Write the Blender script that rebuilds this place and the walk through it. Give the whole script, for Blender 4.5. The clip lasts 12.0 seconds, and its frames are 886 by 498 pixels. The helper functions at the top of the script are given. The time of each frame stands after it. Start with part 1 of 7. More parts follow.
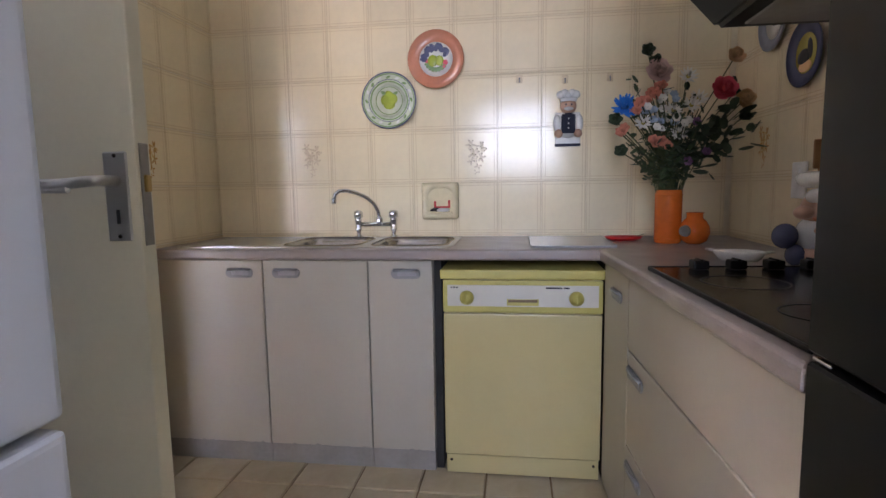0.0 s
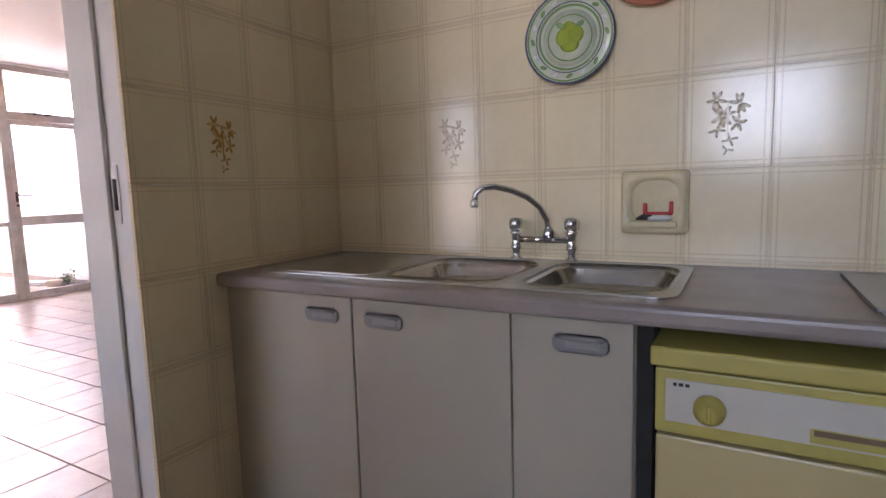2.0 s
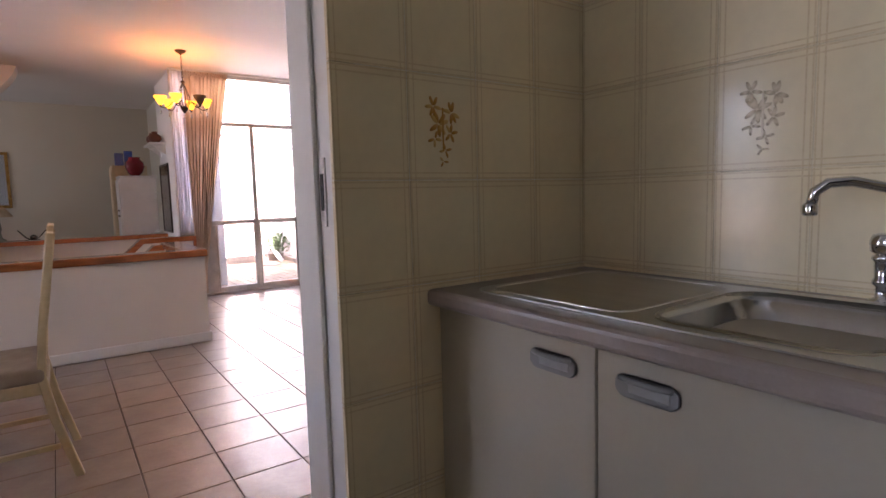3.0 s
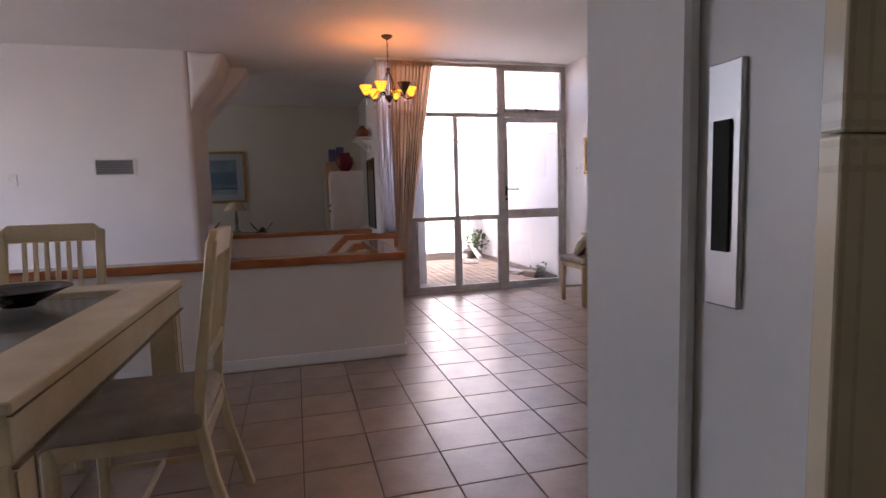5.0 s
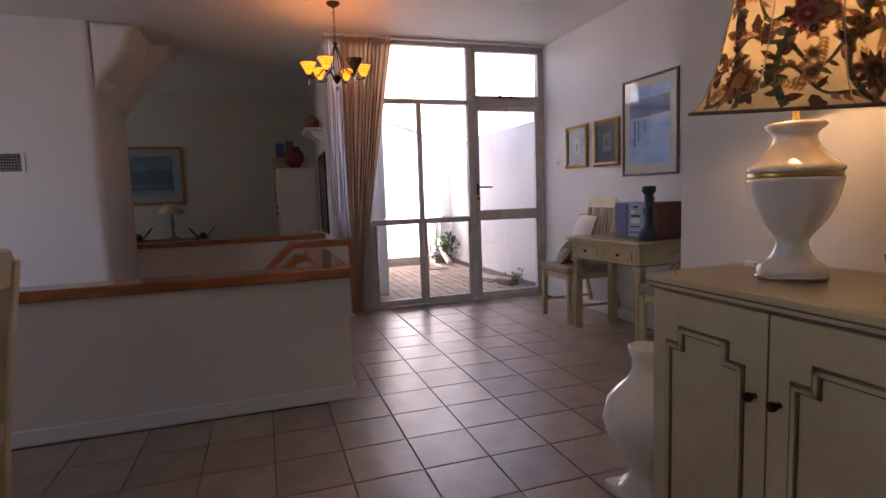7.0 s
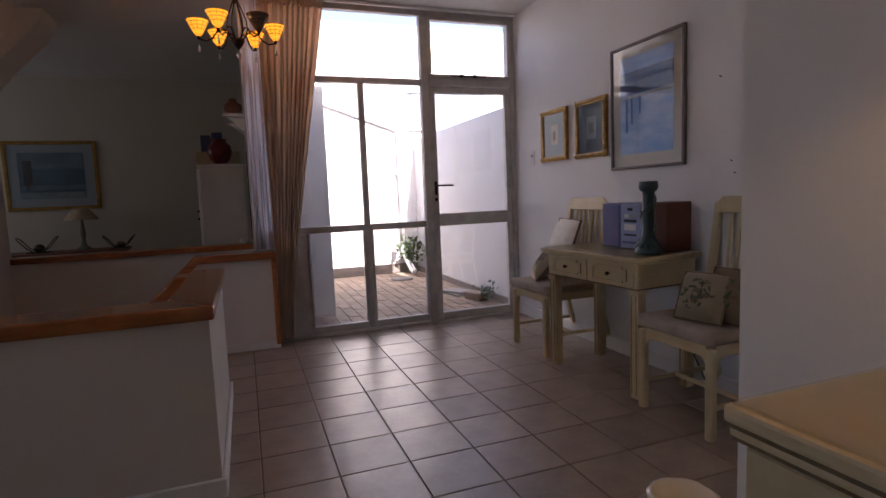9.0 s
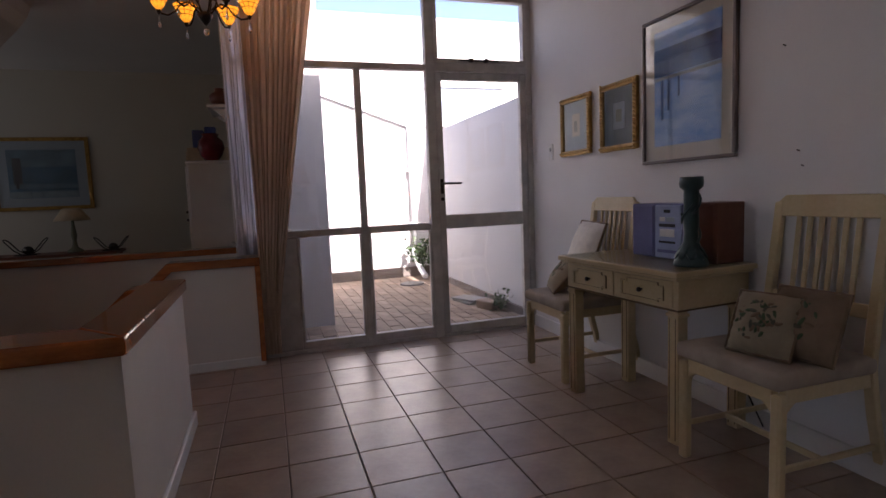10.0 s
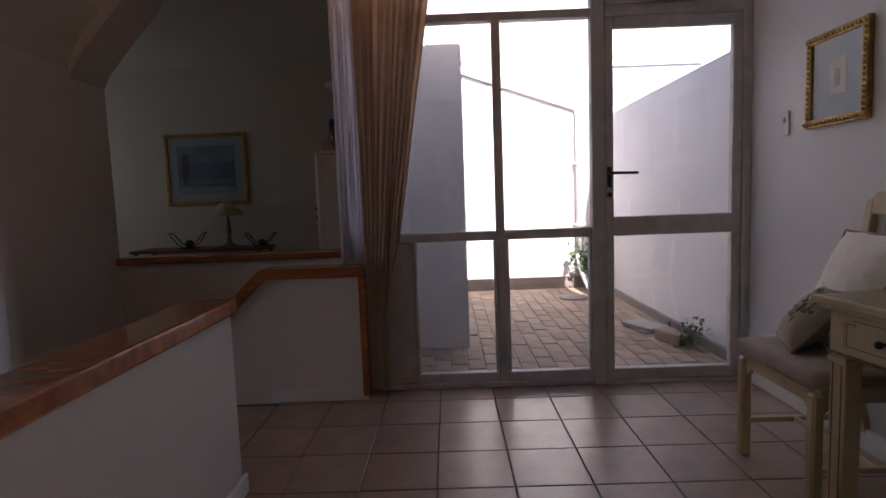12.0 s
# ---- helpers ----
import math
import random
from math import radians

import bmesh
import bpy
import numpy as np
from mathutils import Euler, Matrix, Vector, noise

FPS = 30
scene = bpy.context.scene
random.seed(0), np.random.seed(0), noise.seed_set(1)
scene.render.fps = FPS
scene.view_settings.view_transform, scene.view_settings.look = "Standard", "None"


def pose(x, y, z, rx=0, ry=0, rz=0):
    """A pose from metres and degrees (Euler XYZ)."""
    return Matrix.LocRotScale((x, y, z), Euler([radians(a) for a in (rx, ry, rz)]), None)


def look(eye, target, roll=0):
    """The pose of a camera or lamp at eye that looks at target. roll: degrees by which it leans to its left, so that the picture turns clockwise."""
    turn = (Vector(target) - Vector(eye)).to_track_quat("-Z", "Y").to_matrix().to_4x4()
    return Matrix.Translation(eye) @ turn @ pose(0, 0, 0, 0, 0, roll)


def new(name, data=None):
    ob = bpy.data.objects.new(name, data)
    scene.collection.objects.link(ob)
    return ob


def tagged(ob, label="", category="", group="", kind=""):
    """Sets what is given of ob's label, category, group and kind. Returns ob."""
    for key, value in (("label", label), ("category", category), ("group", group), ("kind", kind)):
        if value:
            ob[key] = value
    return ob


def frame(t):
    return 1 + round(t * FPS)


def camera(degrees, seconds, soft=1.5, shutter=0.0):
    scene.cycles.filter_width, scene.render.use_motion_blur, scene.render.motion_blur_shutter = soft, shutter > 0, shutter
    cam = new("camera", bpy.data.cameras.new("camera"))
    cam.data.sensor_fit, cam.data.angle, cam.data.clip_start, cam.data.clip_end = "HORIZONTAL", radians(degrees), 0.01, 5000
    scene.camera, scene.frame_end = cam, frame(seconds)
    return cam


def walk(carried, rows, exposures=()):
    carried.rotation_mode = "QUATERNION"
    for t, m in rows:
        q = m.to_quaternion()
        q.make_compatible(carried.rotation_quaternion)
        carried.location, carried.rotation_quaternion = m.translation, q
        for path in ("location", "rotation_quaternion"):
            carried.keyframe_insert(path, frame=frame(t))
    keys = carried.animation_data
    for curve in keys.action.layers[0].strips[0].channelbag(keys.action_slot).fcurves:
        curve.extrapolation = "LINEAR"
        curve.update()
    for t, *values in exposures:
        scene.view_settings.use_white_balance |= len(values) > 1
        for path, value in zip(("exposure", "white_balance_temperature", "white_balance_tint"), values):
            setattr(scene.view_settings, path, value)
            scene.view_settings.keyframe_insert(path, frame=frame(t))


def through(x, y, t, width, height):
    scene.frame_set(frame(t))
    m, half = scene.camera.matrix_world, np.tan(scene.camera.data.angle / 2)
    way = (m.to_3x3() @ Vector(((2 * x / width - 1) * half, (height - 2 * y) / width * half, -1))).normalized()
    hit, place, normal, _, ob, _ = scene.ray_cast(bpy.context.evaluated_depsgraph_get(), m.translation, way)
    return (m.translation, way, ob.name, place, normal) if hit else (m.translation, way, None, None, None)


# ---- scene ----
cam = camera(78.9, 12.0)
METRES, EYE, TILT, LEAN, TURN = 5.6, 1.115, 0.0, 0.0, 7.8
ROWS = [
    (0.0, 0.0, 0.0, 0.0, -0.1, -6.54, 0.89),
    (0.5, 0.0072, 0.038, -0.0006, 0.28, -6.59, 1.08),
    (1.0, 0.01, 0.0803, -0.0026, 3.52, -6.56, 1.25),
    (1.5, 0.0057, 0.1245, -0.0028, 8.63, -6.44, 1.48),
    (2.0, -0.0017, 0.1712, -0.0012, 21.34, -6.49, 1.69),
    (2.5, -0.0165, 0.2049, -0.0033, 37.2, -6.13, 1.75),
    (3.0, -0.0436, 0.2345, -0.0025, 46.5, -5.66, 1.53),
    (3.5, -0.0759, 0.2549, -0.0017, 54.44, -5.56, 1.47),
    (5.5, -0.2235, 0.305, -0.0, 67.58, -5.71, 1.59),
    (6.0, -0.2549, 0.3167, -0.0005, 66.62, -5.72, 1.61),
    (6.5, -0.2817, 0.3379, -0.001, 65.06, -5.71, 1.76),
    (7.0, -0.3141, 0.3637, -0.0007, 63.75, -5.85, 1.96),
    (9.0, -0.4482, 0.4832, -0.0038, 61.91, -5.83, 2.31),
    (9.5, -0.4801, 0.5109, -0.0048, 61.61, -5.85, 2.29),
    (10.0, -0.5151, 0.5415, -0.0052, 64.22, -5.8, 2.32),
    (10.5, -0.5476, 0.5633, -0.0069, 67.71, -5.71, 2.31),
    (11.0, -0.5888, 0.5869, -0.0065, 70.6, -5.6, 2.27),
    (11.5, -0.6281, 0.6082, -0.0077, 76.6, -5.4, 2.16),
    (12.0, -0.6688, 0.6296, -0.0101, 82.71, -5.28, 2.06),
]
EXPOSURES = [(0.0, 5.05, 6850, 29), (1.5, 4.68, 6900, 30), (2.5, 4.28, 6700, 29), (3.5, 3.9, 6800, 29), (5.0, 3.1, 6500, 27), (6.5, 2.65, 6500, 26), (9.0, 2.05, 6500, 24), (12.0, 1.6, 6500, 23)]
walk(cam, [(t, pose(0, 0, EYE, TILT, LEAN, TURN) @ pose(METRES * x, METRES * y, METRES * z, 90 + pitch, roll, yaw)) for t, x, y, z, yaw, pitch, roll in ROWS],
     EXPOSURES)

# ---- world, sun, lamps ----
world = bpy.data.worlds.new("world")
scene.world = world
world.use_nodes = True
_wn = world.node_tree
_sky = _wn.nodes.new("ShaderNodeTexSky")
_sky.sky_type = "NISHITA"
_sky.sun_disc = False
_sky.sun_elevation = radians(40)
_sky.sun_rotation = radians(84)
_sky.air_density, _sky.dust_density, _sky.ozone_density = 0.8, 3.0, 0.6
_wn.nodes["Background"].inputs[1].default_value = 0.15
_wn.links.new(_sky.outputs[0], _wn.nodes["Background"].inputs[0])
sun = new("sun", bpy.data.lights.new("sun", "SUN"))
sun.data.energy, sun.data.angle, sun.data.color = 5.0, radians(0.6), (1.0, 0.95, 0.88)
sun.matrix_world = look((6, 1, 8), (6 - math.cos(radians(40)), 0.9, 8 - math.sin(radians(40))))


def area_lamp(name, eye, target, w, h, power, color):
    d = bpy.data.lights.new(name, "AREA")
    d.shape, d.size, d.size_y, d.energy, d.color = "RECTANGLE", w, h, power, color
    ob = new(name, d)
    ob.matrix_world = look(eye, target)
    return ob


# skylight in the kitchen and dining window openings
area_lamp("kitchen_window_daylight", (0.05, -1.93, 1.72), (0.05, 2.0, 1.72), 1.0, 0.85, 1.75, (0.60, 0.79, 1.0))
area_lamp("dining_window_daylight", (-4.6, -2.93, 1.35), (-4.6, 2.0, 1.1), 2.6, 1.9, 1.6, (0.84, 0.91, 1.0))
# added fill that brightens the far room; its wall has no opening
area_lamp("sitting_room_window_daylight", (-9.25, -1.96, 1.5), (-9.25, 2.0, 1.3), 1.2, 1.1, 1.1, (0.9, 0.95, 1.0))


def bulb(name, at, power, color, radius=0.02):
    d = bpy.data.lights.new(name, "POINT")
    d.energy, d.color, d.shadow_soft_size = power, color, radius
    ob = new(name, d)
    ob.location = at
    return ob


# ---- materials ----
def mat(name, color, rough=0.5, metal=0.0, vary=0.12, scale=6.0, fine=60.0, bump=0.15, dist=0.002, coat=0.0, tint=None, rnd=0.0, stretch=(1, 1, 1), **kw):
    m = bpy.data.materials.new(name)
    m.use_nodes = True
    nt = m.node_tree
    N, L = nt.nodes, nt.links
    b = N["Principled BSDF"]
    tc = N.new("ShaderNodeTexCoord")
    mp = N.new("ShaderNodeMapping")
    mp.inputs["Scale"].default_value = stretch
    L.new(tc.outputs["Object"], mp.inputs[0])
    n1 = N.new("ShaderNodeTexNoise")
    n1.inputs["Scale"].default_value, n1.inputs["Detail"].default_value = scale, 5
    n2 = N.new("ShaderNodeTexNoise")
    n2.inputs["Scale"].default_value, n2.inputs["Detail"].default_value = fine, 3
    L.new(mp.outputs[0], n1.inputs["Vector"])
    L.new(mp.outputs[0], n2.inputs["Vector"])
    mixn = N.new("ShaderNodeMath")
    mixn.operation = "MULTIPLY_ADD"
    mixn.inputs[1].default_value = 0.35
    L.new(n2.outputs[0], mixn.inputs[0])
    L.new(n1.outputs[0], mixn.inputs[2])
    ramp = N.new("ShaderNodeMapRange")
    ramp.inputs[1].default_value, ramp.inputs[2].default_value = 0.35, 1.0
    ramp.inputs[3].default_value, ramp.inputs[4].default_value = 0.0, 1.0
    L.new(mixn.outputs[0], ramp.inputs[0])
    mx = N.new("ShaderNodeMix")
    mx.data_type = "RGBA"
    c2 = tint if tint else tuple(c * (1 - vary * 2) for c in color)
    mx.inputs[6].default_value = (*[min(1, c * (1 + vary * 0.5)) for c in color], 1)
    mx.inputs[7].default_value = (*c2, 1)
    L.new(ramp.outputs[0], mx.inputs[0])
    out = mx.outputs[2]
    if rnd:
        oi = N.new("ShaderNodeObjectInfo")
        mr = N.new("ShaderNodeMapRange")
        mr.inputs[3].default_value, mr.inputs[4].default_value = 1 - rnd, 1 + rnd
        L.new(oi.outputs["Random"], mr.inputs[0])
        hs = N.new("ShaderNodeHueSaturation")
        L.new(mr.outputs[0], hs.inputs["Value"])
        L.new(out, hs.inputs["Color"])
        out = hs.outputs[0]
    L.new(out, b.inputs["Base Color"])
    rr = N.new("ShaderNodeMapRange")
    rr.inputs[3].default_value, rr.inputs[4].default_value = max(0.02, rough * 0.8), min(1, rough * 1.25)
    L.new(n1.outputs[0], rr.inputs[0])
    L.new(rr.outputs[0], b.inputs["Roughness"])
    b.inputs["Metallic"].default_value = metal
    b.inputs["Coat Weight"].default_value = coat
    bp = N.new("ShaderNodeBump")
    bp.inputs["Strength"].default_value, bp.inputs["Distance"].default_value = bump, dist
    L.new(mixn.outputs[0], bp.inputs["Height"])
    L.new(bp.outputs[0], b.inputs["Normal"])
    for k, v in kw.items():
        b.inputs[k.replace("_", " ")].default_value = v
    return m


M = {}
M["wall"] = mat("painted plaster", (0.74, 0.73, 0.72), 0.6, vary=0.03, scale=2, fine=120, bump=0.12)
# the far room's dimness is put into this darker, warmer plaster colour
M["far_wall"] = mat("plaster darkened for far room", (0.60, 0.58, 0.50), 0.65, vary=0.03, scale=2, fine=120, bump=0.12)
M["ceiling"] = mat("ceiling paint", (0.76, 0.75, 0.73), 0.7, vary=0.03, scale=1.5, fine=150, bump=0.2)
M["trim"] = mat("white gloss paint", (0.74, 0.73, 0.70), 0.3, vary=0.05, scale=5, fine=90, bump=0.1)
M["door"] = mat("cream door paint", (0.76, 0.71, 0.57), 0.32, vary=0.05, scale=3, fine=80, bump=0.08)
M["floor_tile"] = mat("terracotta floor tile", (0.375, 0.283, 0.205), 0.34, vary=0.14, scale=5, fine=45, bump=0.3, dist=0.003, rnd=0.12, tint=(0.255, 0.178, 0.13), coat=0.35, Coat_Roughness=0.3)
M["grout"] = mat("dark grout", (0.17, 0.125, 0.10), 0.9, vary=0.2, scale=20)
M["rail"] = mat("varnished red timber", (0.43, 0.155, 0.045), 0.22, vary=0.3, scale=5, fine=50, bump=0.12, coat=0.4, stretch=(6, 1.2, 6), tint=(0.20, 0.058, 0.02))
# white plaster; the warm cast of the lamplight is put into its colour
M["half_wall"] = mat("white plaster with warm light tint", (0.68, 0.63, 0.56), 0.6, vary=0.05, scale=2, fine=120, bump=0.15)
M["alu"] = mat("old painted aluminium frame", (0.58, 0.55, 0.52), 0.45, metal=0.0, vary=0.15, scale=12, fine=120, bump=0.2)
M["steel"] = mat("brushed steel", (0.58, 0.57, 0.56), 0.30, metal=1.0, vary=0.04, scale=6, fine=40, bump=0.015, stretch=(1, 4, 4))
M["chrome"] = mat("chrome", (0.72, 0.72, 0.74), 0.1, metal=1.0, vary=0.04, scale=20, bump=0.02)
M["dark_metal"] = mat("dark bronze metal", (0.045, 0.032, 0.026), 0.4, metal=0.7, vary=0.25, scale=30, bump=0.2)
M["gold"] = mat("gilded frame", (0.48, 0.30, 0.09), 0.38, metal=0.75, vary=0.3, scale=30, fine=160, bump=0.4, tint=(0.17, 0.09, 0.025))
M["brass"] = mat("brass", (0.5, 0.33, 0.12), 0.3, metal=1.0, vary=0.1, scale=20)
M["laminate"] = mat("taupe laminate worktop", (0.31, 0.25, 0.225), 0.32, vary=0.12, scale=10, fine=200, bump=0.05)
M["cab"] = mat("off-white cabinet board", (0.40, 0.355, 0.285), 0.36, vary=0.04, scale=3, fine=80, bump=0.05)
M["kick"] = mat("grey plinth board", (0.27, 0.25, 0.225), 0.55, vary=0.15, scale=8)
M["handle_grey"] = mat("grey plastic pull", (0.25, 0.245, 0.24), 0.4, vary=0.08, scale=30)
M["handle_in"] = mat("pale grey plastic recess", (0.31, 0.30, 0.30), 0.4, vary=0.08, scale=30)
M["dw"] = mat("pale yellow enamel", (0.50, 0.41, 0.19), 0.3, vary=0.04, scale=3, fine=60, bump=0.03)
M["dw_trim"] = mat("yellow plastic", (0.46, 0.39, 0.10), 0.4, vary=0.06, scale=8)
M["dw_panel"] = mat("cream control panel", (0.55, 0.52, 0.44), 0.4, vary=0.04, scale=6)
M["black"] = mat("black enamel", (0.006, 0.005, 0.005), 0.35, vary=0.15, scale=5, bump=0.03, Specular_IOR_Level=0.12)
M["hob"] = mat("dark hob glass", (0.016, 0.011, 0.009), 0.16, vary=0.15, scale=4, bump=0.02, Specular_IOR_Level=0.3)
# near-black colour that stands in for shade in gaps and holes
M["gap_shade"] = mat("near-black gap shade", (0.03, 0.028, 0.025), 0.9, vary=0.2, scale=8)
M["fridge"] = mat("white appliance enamel", (0.46, 0.47, 0.50), 0.35, vary=0.03, scale=4, fine=220, bump=0.12)
M["kfloor"] = mat("beige kitchen floor tile", (0.46, 0.39, 0.27), 0.3, vary=0.1, scale=7, fine=40, bump=0.15, rnd=0.05, tint=(0.36, 0.28, 0.17))
M["kgrout"] = mat("brown grout", (0.24, 0.16, 0.09), 0.9, vary=0.2, scale=20)
M["cream"] = mat("antiqued cream lacquer", (0.66, 0.55, 0.35), 0.34, vary=0.12, scale=5, fine=60, bump=0.1, tint=(0.50, 0.39, 0.20))
M["cream_line"] = mat("dark antique glaze line", (0.21, 0.145, 0.07), 0.5, vary=0.2, scale=30)
M["seat"] = mat("beige woven upholstery", (0.42, 0.35, 0.28), 0.9, vary=0.12, scale=14, fine=320, bump=0.5, dist=0.003)
M["curtain"] = mat("beige curtain cloth", (0.74, 0.62, 0.51), 0.85, vary=0.1, scale=6, fine=260, bump=0.3)
M["porcelain"] = mat("glazed white porcelain", (0.80, 0.76, 0.69), 0.1, vary=0.03, scale=5, bump=0.03, coat=0.5)
M["paver"] = mat("brown brick paver", (0.37, 0.27, 0.20), 0.8, vary=0.2, scale=9, fine=60, bump=0.6, dist=0.004, rnd=0.22)
M["paver_gap"] = mat("sandy paver joint", (0.34, 0.27, 0.20), 0.95, vary=0.2, scale=20)
M["ext_wall"] = mat("white masonry paint", (0.66, 0.65, 0.66), 0.8, vary=0.05, scale=2, fine=70, bump=0.3)
M["ext_kerb"] = mat("weathered cement skirting", (0.24, 0.20, 0.18), 0.9, vary=0.2, scale=8, fine=60, bump=0.5)
M["leaf"] = mat("green leaf", (0.07, 0.12, 0.045), 0.5, vary=0.3, scale=20, bump=0.1)
M["leaf_dark"] = mat("dark green silk leaf", (0.04, 0.07, 0.03), 0.6, vary=0.3, scale=20, bump=0.1)
M["stem"] = mat("green stem", (0.08, 0.10, 0.035), 0.6, vary=0.2, scale=20)


def plain(name, c, rough=0.5, metal=0.0, vary=0.1, scale=20.0, **kw):
    M[name] = mat(name, c, rough, metal, vary=vary, scale=scale, bump=0.1, **kw)


plain("orange glaze", (0.74, 0.15, 0.018), 0.16)
plain("red plastic", (0.55, 0.02, 0.02), 0.3)
plain("white plastic", (0.74, 0.73, 0.70), 0.4)
plain("pink petal", (0.86, 0.62, 0.55), 0.7)
plain("coral petal", (0.80, 0.30, 0.20), 0.7)
plain("crimson petal", (0.80, 0.11, 0.16), 0.7)
plain("blue petal", (0.01, 0.22, 0.72), 0.6)
plain("white petal", (0.80, 0.78, 0.70), 0.7)
plain("pale blue petal", (0.36, 0.46, 0.58), 0.7)
plain("peach petal", (0.74, 0.45, 0.22), 0.7)
plain("mauve petal", (0.28, 0.14, 0.28), 0.7)
plain("navy cloth", (0.02, 0.025, 0.05), 0.8)
plain("royal blue glaze", (0.02, 0.06, 0.36), 0.25)
plain("skin ceramic", (0.62, 0.36, 0.25), 0.35)
plain("wood spoon", (0.33, 0.15, 0.05), 0.6)
plain("green glaze", (0.22, 0.36, 0.14), 0.2)
plain("pale green glaze", (0.60, 0.66, 0.50), 0.16)
plain("lime glaze", (0.36, 0.46, 0.05), 0.2)
plain("coral glaze", (0.62, 0.24, 0.14), 0.18)
plain("white glaze", (0.80, 0.80, 0.77), 0.12)
plain("slate glaze", (0.10, 0.11, 0.20), 0.2)
plain("grey glaze", (0.30, 0.31, 0.38), 0.2)
plain("yellow glaze", (0.50, 0.42, 0.12), 0.25)
plain("ochre motif", (0.52, 0.25, 0.035), 0.35)
plain("tan motif", (0.66, 0.42, 0.13), 0.3)
plain("pale motif", (0.76, 0.62, 0.42), 0.14)
plain("radio violet", (0.15, 0.16, 0.34), 0.4)
plain("radio panel", (0.34, 0.40, 0.60), 0.35)
plain("speaker wood", (0.14, 0.045, 0.025), 0.5)
plain("teal bronze", (0.022, 0.055, 0.058), 0.35)
plain("maroon glaze", (0.16, 0.012, 0.022), 0.15)
plain("blue tin", (0.015, 0.05, 0.25), 0.35)
plain("blue wash", (0.02, 0.18, 0.58), 0.7, vary=0.35, scale=7, tint=(0.60, 0.74, 0.86), stretch=(0.6, 1, 1.6))
plain("blue wash dark", (0.03, 0.12, 0.36), 0.7, vary=0.4, scale=7)
plain("sea picture", (0.05, 0.15, 0.26), 0.7, vary=0.4, scale=5, tint=(0.02, 0.06, 0.08))
plain("sea picture foam", (0.30, 0.42, 0.48), 0.7, vary=0.4, scale=9)
plain("sea picture pale", (0.17, 0.30, 0.38), 0.7, vary=0.4, scale=6)
plain("mount cream", (0.62, 0.57, 0.48), 0.8, vary=0.03)
plain("mount grey blue", (0.12, 0.15, 0.17), 0.8, vary=0.05)
plain("mount pale blue", (0.36, 0.42, 0.48), 0.8, vary=0.05)
plain("frame walnut", (0.17, 0.13, 0.12), 0.4)
plain("ink", (0.03, 0.03, 0.035), 0.6)
plain("sage ink", (0.22, 0.24, 0.18), 0.7)
plain("cushion cream", (0.76, 0.70, 0.61), 0.9)
plain("cushion brown", (0.22, 0.15, 0.09), 0.9)
plain("frosted board", (0.46, 0.43, 0.42), 0.22, vary=0.04)
plain("cushion tan", (0.32, 0.26, 0.17), 0.9)
plain("sink bowl steel", (0.50, 0.49, 0.48), 0.22, 1.0, vary=0.06)
plain("cushion floral", (0.12, 0.12, 0.08), 0.9)
plain("pewter", (0.07, 0.065, 0.06), 0.25, 0.8)
plain("cord", (0.02, 0.02, 0.02), 0.6)
plain("beige soap", (0.74, 0.63, 0.40), 0.2)
plain("paving stone", (0.40, 0.38, 0.35), 0.85)
plain("drain grey", (0.20, 0.19, 0.18), 0.7)
plain("shade lining", (0.62, 0.50, 0.34), 0.9)
plain("window sky glass", (0.34, 0.40, 0.50), 0.15)
plain("grille grey", (0.30, 0.30, 0.30), 0.5)
plain("grille dark", (0.035, 0.035, 0.035), 0.7)


def glass(name, color=(1, 1, 1), rough=0.0, mixv=0.06):
    m = bpy.data.materials.new(name)
    m.use_nodes = True
    nt = m.node_tree
    nt.nodes.clear()
    out = nt.nodes.new("ShaderNodeOutputMaterial")
    tr = nt.nodes.new("ShaderNodeBsdfTransparent")
    gl = nt.nodes.new("ShaderNodeBsdfGlossy")
    gl.inputs["Roughness"].default_value = rough
    tr.inputs[0].default_value = (*color, 1)
    mx = nt.nodes.new("ShaderNodeMixShader")
    mx.inputs[0].default_value = mixv
    nt.links.new(tr.outputs[0], mx.inputs[1])
    nt.links.new(gl.outputs[0], mx.inputs[2])
    nt.links.new(mx.outputs[0], out.inputs[0])
    return m


M["glass"] = glass("window glass", (0.96, 0.97, 0.97))
M["table_glass"] = glass("table glass", (0.95, 0.95, 0.92), 0.03, 0.16)
M["crystal"] = mat("crystal", (0.9, 0.9, 0.92), 0.03, vary=0.02, Transmission_Weight=0.9, IOR=1.5)

# sheer curtain: thin cloth that lets light through
M["sheer"] = mat("white sheer cloth", (0.92, 0.92, 0.95), 0.9, vary=0.06, scale=8, fine=300, bump=0.2, Transmission_Weight=0.0)
_nt = M["sheer"].node_tree
_tl = _nt.nodes.new("ShaderNodeBsdfTranslucent")
_tl.inputs[0].default_value = (0.93, 0.93, 0.96, 1)
_mx = _nt.nodes.new("ShaderNodeMixShader")
_mx.inputs[0].default_value = 0.7
_nt.links.new(_nt.nodes["Principled BSDF"].outputs[0], _mx.inputs[1])
_nt.links.new(_tl.outputs[0], _mx.inputs[2])
_nt.links.new(_mx.outputs[0], _nt.nodes["Material Output"].inputs[0])
_nt = M["curtain"].node_tree
_tl = _nt.nodes.new("ShaderNodeBsdfTranslucent")
_tl.inputs[0].default_value = (0.78, 0.62, 0.48, 1)
_mx = _nt.nodes.new("ShaderNodeMixShader")
_mx.inputs[0].default_value = 0.6
_nt.links.new(_nt.nodes["Principled BSDF"].outputs[0], _mx.inputs[1])
_nt.links.new(_tl.outputs[0], _mx.inputs[2])
